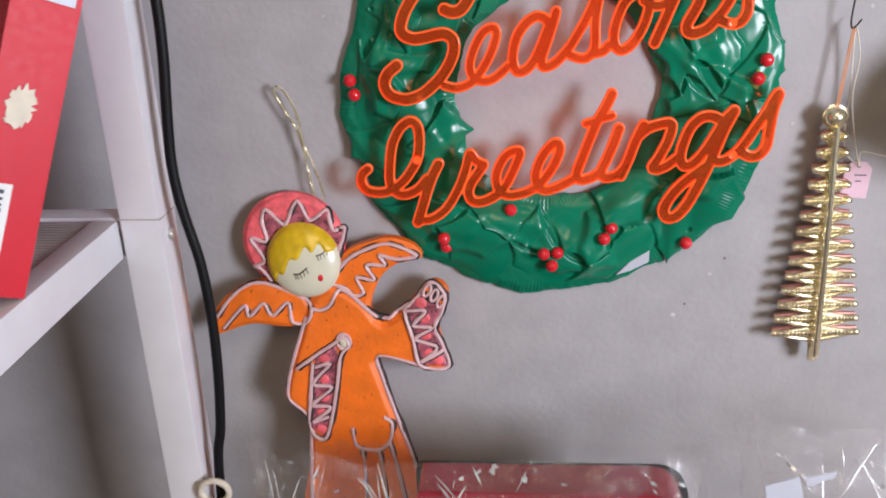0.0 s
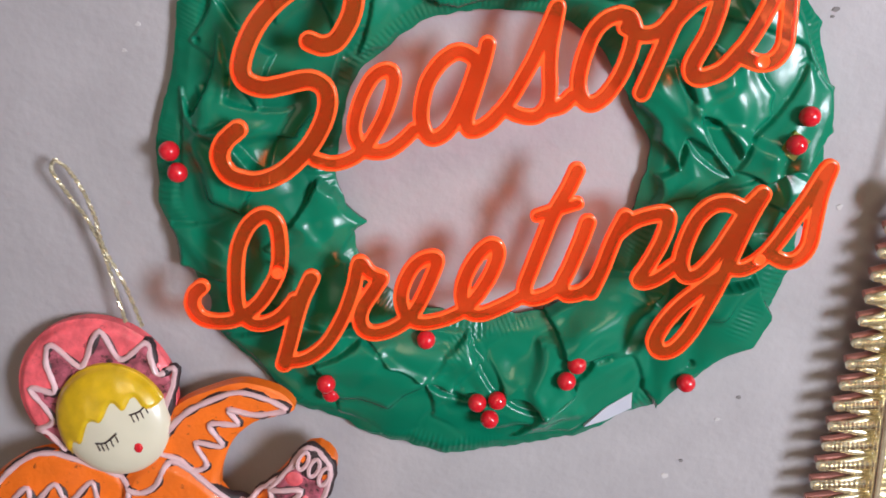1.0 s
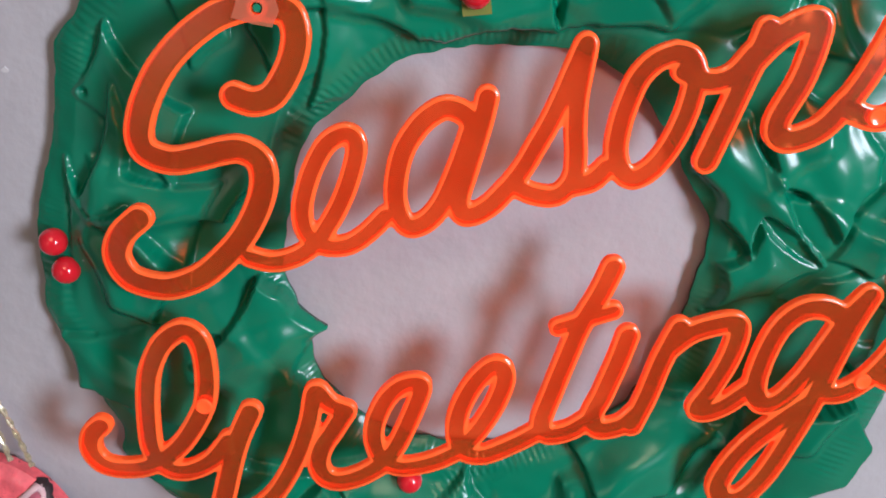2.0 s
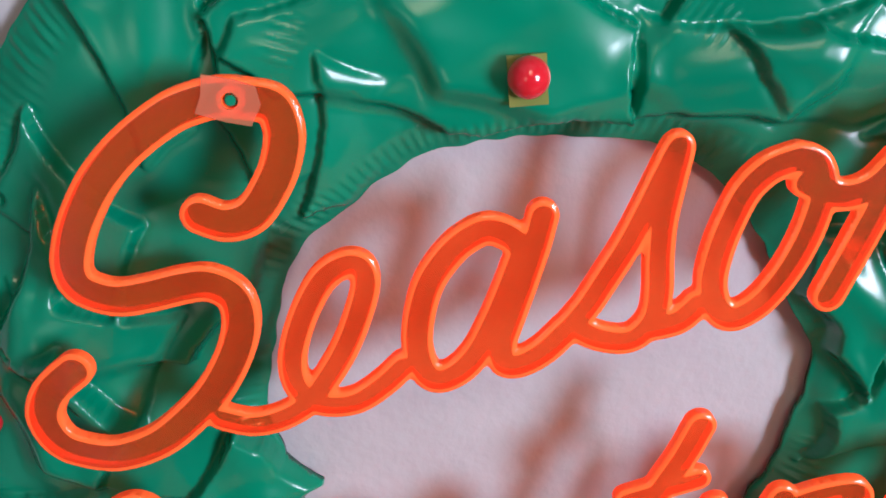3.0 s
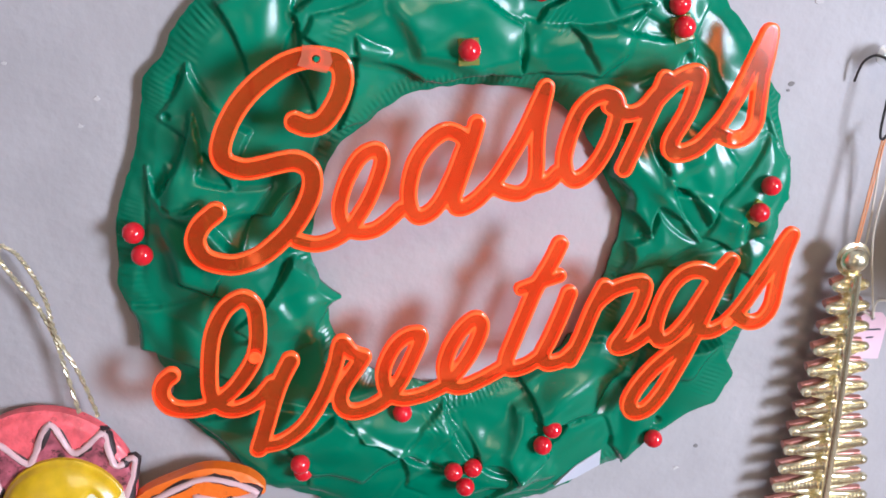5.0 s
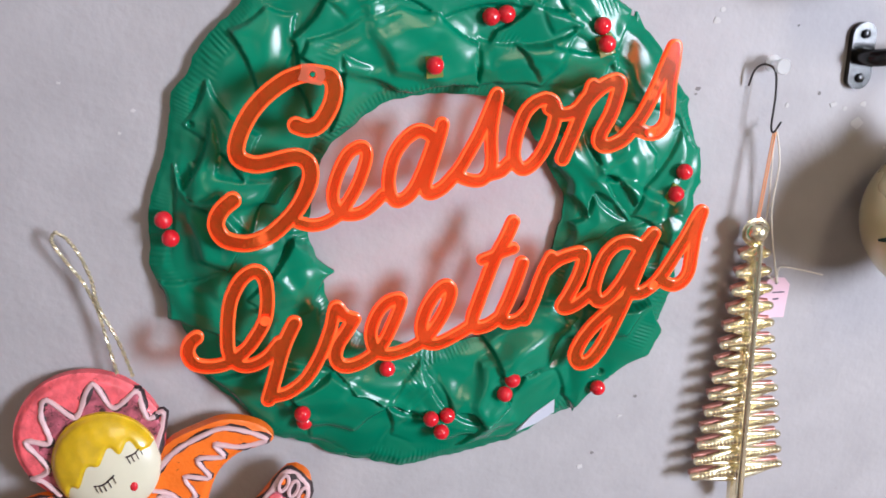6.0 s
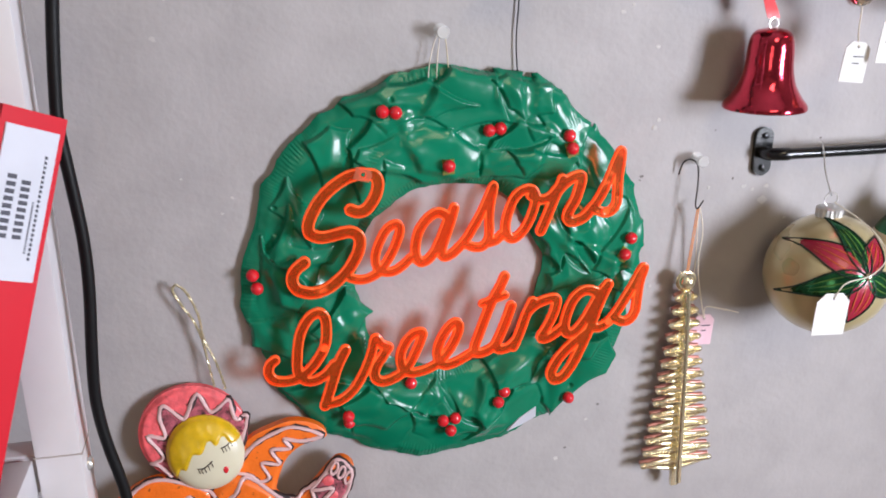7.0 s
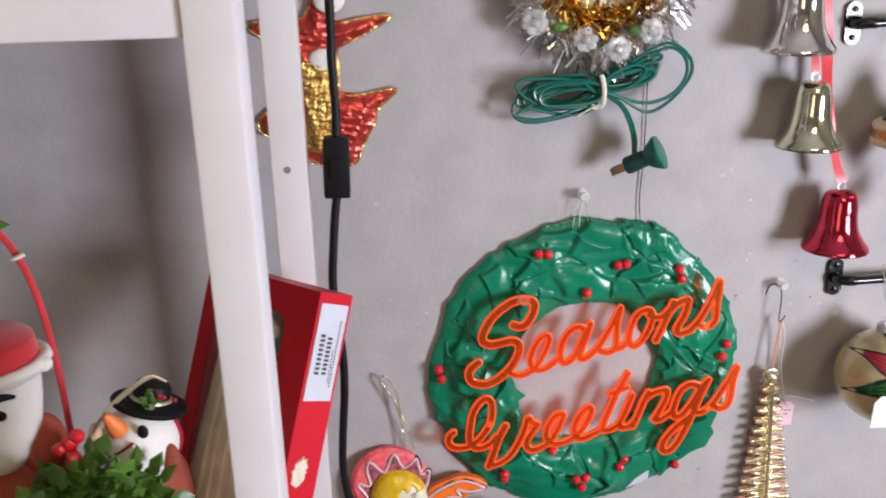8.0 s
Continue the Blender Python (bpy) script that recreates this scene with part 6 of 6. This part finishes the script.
# ---- black cable with its inline switch ----
cable = thing("power_cable", (-0.15, -0.122, 1.08), "black power cable with an inline switch hanging beside the shelf", "cable")
Geo().tube(curve([(-0.1430, -0.122, 2.05), (-0.1454, -0.122, 1.80), (-0.1463, -0.122, 1.76), (-0.1455, -0.122, 1.725), (-0.1465, -0.122, 1.700)], 8), 0.0034, 0, 10).make("cord", M_BLACK, cable)
Geo().tube(curve([(-0.1482, -0.122, 1.658), (-0.1510, -0.122, 1.640), (-0.1548, -0.122, 1.604), (-0.1560, -0.122, 1.582), (-0.1540, -0.122, 1.555), (-0.1518, -0.122, 1.520), (-0.1526, -0.122, 1.490), (-0.1556, -0.122, 1.457),
                  (-0.1576, -0.122, 1.428), (-0.1568, -0.122, 1.408), (-0.1540, -0.122, 1.388), (-0.1490, -0.122, 1.360), (-0.1470, -0.122, 1.324), (-0.1480, -0.122, 1.284), (-0.1520, -0.122, 1.240),
                  (-0.1588, -0.122, 1.189), (-0.163, -0.122, 1.00), (-0.16, -0.122, 0.012)], 8), 0.0034, 0, 10).make("cord", M_BLACK, cable)
SWITCH = Matrix.Translation((-0.1474, -0.1225, 1.6790)) @ pose(0, 0, 0, 0, 1.5, 0)
Geo().block((-0.0100, -0.0065, -0.0235), (0.0100, 0.0065, 0.0235), bevel=0.0035, place=SWITCH).make("switch_body", M_BLACK, cable)
Geo().block((-0.0045, -0.0085, -0.007), (0.0045, -0.006, 0.007), bevel=0.001, place=SWITCH).make("rocker", M_BLACK, cable)

# ---- red and gold foil star behind the leg ----
foil = thing("foil_star", (-0.155, -0.008, 1.70), "crinkled red foil star with gold trim pinned to the wall", "star ornament")
STAR = [(-150, 1648), (-128, 1648), (-121, 1662), (-108, 1686), (-106, 1695), (-88, 1713), (-118, 1709), (-137, 1712), (-137, 1748), (-118, 1757), (-90, 1774), (-120, 1772), (-140, 1770), (-150, 1810),
        (-164, 1775), (-205, 1772), (-208, 1765), (-180, 1745), (-182, 1712), (-208, 1690), (-200, 1676), (-172, 1686), (-170, 1655)]
STAR = [(x - 6, z + 5) for x, z in STAR]
sx, sz = grid(-220, -86, 1645, 1821, 1.2)
star = soften(polygon_field(sx, sz, STAR), 1)
puff = 3 + 7 * smooth(0, 13, star) + 0.8 * waves(sx, sz, 7, 41) * smooth(0, 4, star)
v, f, _ = sheet(sx, sz, star, 1.2, -puff, np.full(sx.shape, -0.5))
Geo().add((v / 1000 + np.array((0, -0.001, 0))).tolist(), f.tolist()).make("star_body", M_FOIL, foil, sharp=180)
band = np.minimum(polygon_field(sx, sz, [(-177, 1667), (-156, 1665), (-146, 1685), (-143, 1717), (-142, 1745), (-156, 1747), (-174, 1743), (-172, 1705)]), star + 2)
v, f, _ = sheet(sx, sz, band, 1.2, -puff - 1.4 - 1.5 * waves(sx, sz, 4, 43) * smooth(0, 3, band), -puff + 0.4)
Geo().add((v / 1000 + np.array((0, -0.001, 0))).tolist(), f.tolist()).make("gold_band", M_GOLDFOIL, foil, sharp=180)
for x, z, r in ((-156, 1745, 12), (-148, 1793, 13)):
    Geo().ball((x / 1000, -0.0105, z / 1000), r / 1000, 0, 20, 10, (1, 0.3, 0.8)).make("white_pad", M_FLUFF, foil, "white felt pad")
edge = [p for p in curve(STAR, 4, True)]
Geo().tube([(x / 1000, -0.004 - 0.0006 * math.sin(i * 1.3), z / 1000) for i, (x, z) in enumerate(edge)], 0.0011, 0, 5, True).make("gold_edging", M_GOLDFOIL, foil)

# ---- plush goods on the shelf: plain shapes ----
snow = Geo()
SN = Vector((-0.2960, -0.200, 1.5040))
snow.ball(SN, 0.0272, 0, 32, 20, (0.98, 1, 1.04))
snow.ball(SN + Vector((0.004, 0.010, -0.060)), 0.0535, 4, 32, 20, (0.5, 0.6, 1.0))
hat = Matrix.Translation(SN + Vector((0.009, 0.004, 0.0285))) @ pose(0, 0, 0, -8, 17, 0)
snow.lathe([(0.0190, -0.003), (0.0262, -0.0025), (0.0268, -0.0005), (0.0255, 0.0010), (0.0135, 0.0022), (0.0128, 0.0120), (0.0108, 0.0150), (1e-7, 0.0156)], 1, hat, 28)
snow.lathe([(0.0136, 0.0025), (0.0147, 0.0032), (0.0144, 0.0050), (0.0132, 0.0056)], 2, hat, 28)
# red band under the brim, cord loop and small holly on the hat
snow.tube([tuple(SN + Vector((0.0265 * math.cos(a), 0.006, 0.0265 * math.sin(a)))) for a in (radians(-40 + 8 * i) for i in range(17))], 0.0022, 5, 8)
snow.tube(curve([tuple(SN + Vector(p)) for p in ((0.022, -0.004, 0.049), (0.015, -0.008, 0.0545), (0.004, -0.012, 0.050), (-0.010, -0.016, 0.040), (-0.022, -0.017, 0.025), (-0.029, -0.016, 0.012), (-0.032, -0.012, 0.0))], 6), 0.0011, 2, 6)
snow.tube(curve([tuple(SN + Vector(p)) for p in ((0.024, -0.003, 0.047), (0.016, -0.006, 0.0525), (0.005, -0.009, 0.048), (-0.009, -0.013, 0.038))], 6), 0.0009, 2, 6)
sprig = random.Random(12)
for k in range(9):
    c = SN + hat.to_3x3() @ Vector((0.003 + sprig.uniform(-0.004, 0.004), -0.0150 - 0.001 * (k % 3), 0.008 + sprig.uniform(-0.003, 0.003))) + Vector((0.009, 0.004, 0.0285))
    a = k / 9 * math.tau
    d, w = Vector((math.cos(a), -0.25, math.sin(a))) * sprig.uniform(0.006, 0.010), Vector((-math.sin(a), 0, math.cos(a))) * 0.0028
    snow.add([c, c + d * 0.35 + w, c + d * 0.55 + w * 0.5, c + d * 0.75 + w * 0.9, c + d, c + d * 0.75 - w * 0.9, c + d * 0.55 - w * 0.5, c + d * 0.35 - w, c + d * 0.5 + Vector((0, -0.0012, 0))], [(i, i + 1, 8) for i in range(7)] + [(7, 0, 8)], 7)
for p in ((0.020, -0.012, 0.041), (0.0225, -0.011, 0.039), (0.029, -0.008, 0.035)):
    snow.ball(SN + Vector(p), 0.0020, 5, 10, 6)
snow.tube(curve([tuple(SN + Vector((-0.0070, -0.0215, 0.0215))), tuple(SN + Vector((-0.0095, -0.0255, 0.0300))), tuple(SN + Vector((-0.0125, -0.0290, 0.0385)))], 5), [0.0066, 0.0066, 0.0064, 0.0062, 0.0058, 0.0053, 0.0047, 0.0041, 0.0034, 0.0026, 0.001], 3, 12)
snow.ball(SN + Vector((0.0085, -0.0215, 0.0195)), 0.0043, 1, 12, 8, (0.9, 0.4, 1.2))
snow.ball(SN + Vector((-0.0085, -0.0175, 0.0265)), 0.0036, 1, 12, 8, (1.0, 0.4, 0.8))
snow.ball(SN + Vector((0.0225, -0.0135, -0.0070)), 0.0088, 4, 16, 10, (0.75, 0.6, 1.3))
snow.tube(curve([tuple(SN + Vector((-0.0175, -0.0200, 0.0010))), tuple(SN + Vector((-0.0080, -0.0255, 0.0070))), tuple(SN + Vector((0.0025, -0.0262, 0.0140)))], 5), 0.0010, 5, 6)
snow.ball(SN + Vector((-0.0190, -0.0190, 0.0035)), 0.0056, 8, 12, 8, (1.1, 0.6, 0.9))
snow.ball(SN + Vector((-0.0262, -0.0100, 0.0060)), 0.0090, 6, 16, 10, (0.65, 0.7, 1.9))
snow.make("snowman_plush", [M_FLUFF, M_BLACK, M_GOLDCORD, M_CARROT, M_RUST, M_PETAL, M_PEACHY, M_LEAF, M_SHELF], label="white snowman ornament with a black hat and orange nose", category="snowman", at=tuple(SN + Vector((0, 0, SHELF - SN.z + 0.002))))
santa = Geo()
SA = Vector((-0.3830, -0.220, 1.540))
santa.lathe([(0.006, -0.040), (0.016, -0.034), (0.0245, -0.022), (0.0295, -0.006), (0.0325, 0.012), (0.0340, 0.028), (0.0350, 0.040)], 0, Matrix.Translation(SA) @ Matrix.Diagonal((1, 0.92, 1, 1)), 36)
lumps = random.Random(5)
for k, r0, tilt_z in ((0, 0.0365, 0.0355), (1, 0.0385, 0.0385)):
    santa.tube([tuple(SA + Vector(((r0 + lumps.uniform(-0.0006, 0.0006)) * math.cos(a), 0.93 * r0 * math.sin(a), tilt_z + 0.003 * math.cos(a) + lumps.uniform(-0.0005, 0.0005)))) for a in (i / 48 * math.tau for i in range(48))], 0.0042, 0, 10, True)
santa.ball(SA + Vector((0.0395, -0.004, 0.040)), 0.0062, 0, 16, 10, (1, 1, 0.8))
santa.lathe([(0.0350, 0.036), (0.0335, 0.048), (0.0315, 0.058), (0.0275, 0.0605), (1e-7, 0.062)], 1, Matrix.Translation(SA) @ pose(0, 0, 0, 0, 2, 0), 36)
santa.ball(SA + Vector((0.008, 0.012, -0.092)), 0.062, 2, 32, 20, (0.90, 0.62, 1.0))
santa.ball(SA + Vector((0.026, 0.008, -0.026)), 0.021, 2, 24, 16, (0.75, 0.8, 1.1))
santa.tube(curve([tuple(SA + Vector((0.012, -0.0300, 0.026))), tuple(SA + Vector((0.019, -0.0278, 0.029))), tuple(SA + Vector((0.026, -0.0225, 0.027)))], 4), [0.0012, 0.0018, 0.0022, 0.0024, 0.0026, 0.0024, 0.0020, 0.0016, 0.001], 3, 8)
santa.ball(SA + Vector((0.0165, -0.0285, 0.017)), 0.0042, 3, 12, 8, (1.2, 0.4, 0.9))
santa.make("santa_plush", [M_FLUFF, M_FELT, M_RUST, M_BLACK], label="white bearded plush figure with a red felt hat", category="plush", at=tuple(SA + Vector((0, 0, SHELF - SA.z + 0.001))))
cane = thing("red_wire_stem", (-0.36, -0.185, SHELF), "bent red wire stem with a white tie", "stem")
Geo().tube(curve([(-0.352, -0.18, SHELF), (-0.350, -0.18, 1.52), (-0.3545, -0.18, 1.60), (-0.366, -0.18, 1.645), (-0.385, -0.18, 1.672)], 8), 0.0025, 0, 8).make("stem", M_FELT, cane)
Geo().tube(curve([(-0.3675, -0.184, 1.640), (-0.3635, -0.1855, 1.641), (-0.3580, -0.183, 1.643)], 4), 0.0016, 0, 6).make("tie", M_THREAD, cane)
Geo().slab([(-0.388, 1.668), (-0.376, 1.671), (-0.364, 1.664), (-0.374, 1.660)], -0.182, -0.184).make("leaf", M_LEAF, cane, "yellow-green leaf")


def holly_pick(x, y, z, seed, label, count=34, size=1.0):
    """A bunch of plastic leaves and red beads."""
    r = random.Random(seed)
    pick = thing("holly_pick", (x, y, SHELF), label, "greenery", "holly picks")
    Geo().tube([(x, y, SHELF), (x, y, z)], 0.002, 0, 6).make("stem", M_LEAF, pick)
    for _ in range(count):
        d = Vector((r.uniform(-1, 1), r.uniform(-1, 0.5), r.uniform(-0.2, 1))).normalized()
        s = d.orthogonal().normalized()
        s.rotate(Matrix.Rotation(r.uniform(0, 6.3), 3, d))
        up = d.cross(s)
        b, ln = Vector((x, y, z)) + d * r.uniform(0.002, 0.018) * size, r.uniform(0.014, 0.022) * size
        w = ln * 0.30
        pts = [b - s * 0.001, b + d * ln * 0.25 - s * w, b + d * ln * 0.4 - s * w * 0.6, b + d * ln * 0.62 - s * w * 0.95, b + d * ln, b + d * ln * 0.62 + s * w * 0.95, b + d * ln * 0.4 + s * w * 0.6, b + d * ln * 0.25 + s * w, b + s * 0.001]
        mid = b + d * ln * 0.5 + up * 0.003
        k = len(pts)
        Geo().add(pts + [mid], [(i, (i + 1) % k, k) for i in range(k)]).make("leaf", M_LEAF, pick)
    return pick


picks = (holly_pick(-0.3200, -0.252, 1.496, 1, "bunch of green plastic holly with red beads on the shelf", 60, 1.25),
         holly_pick(-0.2930, -0.252, 1.484, 2, "bunch of green plastic holly on the shelf", 54, 1.2),
         holly_pick(-0.3420, -0.262, 1.478, 6, "bunch of green plastic holly on the shelf", 44, 1.2))
for x, y, z, r in ((-0.331, -0.236, 1.5275, 0.0058), (-0.325, -0.238, 1.533, 0.0050), (-0.337, -0.238, 1.524, 0.0052), (-0.328, -0.242, 1.5195, 0.0050)):
    Geo().ball((x, y, z), r, 0, 16, 10).make("bead", M_BERRY, picks[0], "shiny red bead")
cone = Geo()
for k in range(26):
    a, u = k * 2.4, k / 26
    cone.ball((-0.2880 + 0.009 * math.cos(a) * (1 - 0.7 * u), -0.268 + 0.008 * math.sin(a) * (1 - 0.7 * u), 1.486 + 0.015 * u), 0.0036, 0, 8, 5, (1, 1, 0.5))
cone.make("cone", M_WOOD, picks[1], "small brown pine cone")


# ---- bagged goods on the ledge ----
case = thing("maroon_case", (0.074, -0.13, LEDGE), "dark maroon lacquered case inside a clear bag", "case")
RC, CASE_X = 0.022, -0.016
n = 8


def round_case(x0, x1, z0, z1, r):
    out = []
    for cx, cz, a0 in ((x1 - r, z0 + r, -90), (x1 - r, z1 - r, 0), (x0 + 0.004, z1 - 0.004, 90), (x0 + 0.004, z0 + 0.004, 180)):
        r = r if a0 < 45 else 0.004
        out += [(cx + r * math.cos(radians(a0 + 90 * i / n)), cz + r * math.sin(radians(a0 + 90 * i / n))) for i in range(n + 1)]
    return out


Geo().slab(round_case(CASE_X - 0.004, 0.166, LEDGE + 0.001, 1.2040, RC), -0.110, -0.118).make("rim", M_BLACK, case, "black rubber rim")
Geo().slab(round_case(CASE_X, 0.160, LEDGE + 0.003, 1.2080, RC), -0.118, -0.150).make("shell", M_MAROON, case)


def bag(x0, x1, y, z_top, depth, seed, label):
    """A crumpled clear bag: a thin closed wrinkled skin, with pale pieces laid on it for glints."""
    nu, nv, verts, faces = 90, 46, [], []
    for j in range(nv + 1):
        t = j / nv
        for i in range(nu):
            a = i / nu * math.tau
            ex = math.copysign(abs(math.cos(a)) ** 0.35, math.cos(a))
            ey = math.copysign(abs(math.sin(a)) ** 0.5, math.sin(a))
            fold = noise.noise((i * 0.22, j * 0.2, seed)) + 0.5 * noise.noise((i * 0.6, j * 0.5, seed + 9))
            top_pinch = 1 - 0.75 * max(0.0, (t - 0.80) / 0.20)
            zz = LEDGE + 0.002 + t * (z_top - LEDGE) + (0.014 * noise.noise((i * 0.17, 3.3, seed)) + 0.007 * noise.noise((i * 0.6, 5.1, seed)) if t > 0.6 else 0)
            verts.append(((x0 + x1) / 2 + ex * ((x1 - x0) / 2 + 0.004 * fold), y + ey * (depth * top_pinch + 0.004 * fold), zz))
    for j in range(nv):
        for i in range(nu):
            k = (i + 1) % nu
            faces.append((j * nu + i, j * nu + k, (j + 1) * nu + k, (j + 1) * nu + i))
    b = thing("clear_bag", ((x0 + x1) / 2, y, LEDGE), label, "plastic bag", "clear bags")
    Geo().add(verts, faces).make("film", M_BAG, b, sharp=30)
    # pale tubes along the sharpest creases: their bright streaks modelled as shapes
    r, g = random.Random(int(seed * 7)), Geo()
    wide = x1 - x0

    def on_film(x, z):
        rise = noise.noise((x * 60, z * 60, seed)) * 0.004
        return Vector((x, y - depth * (1 - 0.5 * max(0.0, (z - z_top + 0.03) / 0.03)) - 0.003 + rise, z))

    for _ in range(int(80 * wide)):
        x, z, ln = r.uniform(x0, x1), z_top + 0.004 - abs(r.gauss(0, 0.018)), r.uniform(0.010, 0.040)
        lean = r.choice((-1, 1)) * r.uniform(0.05, 0.9)
        line = [on_film(x + lean * ln * k / 4, z - ln * k / 4) for k in range(5)]
        top = r.uniform(0.00025, 0.0008)
        g.tube(curve([tuple(q) for q in line], 3), [top * (0.2 + math.sin(math.pi * k / 12)) for k in range(13)], 0, 4)
    # loose pale flakes between the creases, glints put into the shape
    for _ in range(int(90 * wide)):
        p = on_film(r.uniform(x0, x1), z_top + 0.002 - abs(r.gauss(0, 0.018)))
        a, b2 = (Vector((r.gauss(0, 1), r.gauss(0, 0.3), r.gauss(0, 1))).normalized() * r.uniform(0.0012, 0.0055) for _ in range(2))
        g.add([p, p + a, p + a * 0.7 + b2, p + b2 * 0.5], [(0, 1, 2, 3)])
    g.make("glint_marks", M_GLINT, b, "pale tubes and flakes standing in for glints on creased film")
    return b


bag(-0.128, 0.172, -0.130, 1.226, 0.030, 1.0, "crinkled clear plastic bag round a maroon case")
bag2 = bag(0.206, 0.36, -0.110, 1.236, 0.034, 5.0, "crinkled clear plastic bag with a white label")
Geo().slab([(0.209, 1.200), (0.231, 1.205), (0.2265, 1.223), (0.2060, 1.2155)], -0.1475, -0.1481).make("label", M_LABEL, bag2, "white stuck-on label")
Geo().slab([(0.232, 1.216), (0.248, 1.2225), (0.249, 1.2275), (0.231, 1.222)], -0.1475, -0.1479).make("label", M_LABEL, bag2, "white folded paper strip")
Geo().tube([(-0.160 + 0.010 * math.cos(a), -0.130, 1.190 + 0.009 * math.sin(a)) for a in (i / 24 * math.tau for i in range(24))], 0.0022, 0, 8, True).make("wooden_ring", M_TORN, label="pale wooden ring lying by the cable", category="ring", at=(-0.16, -0.13, 1.18))
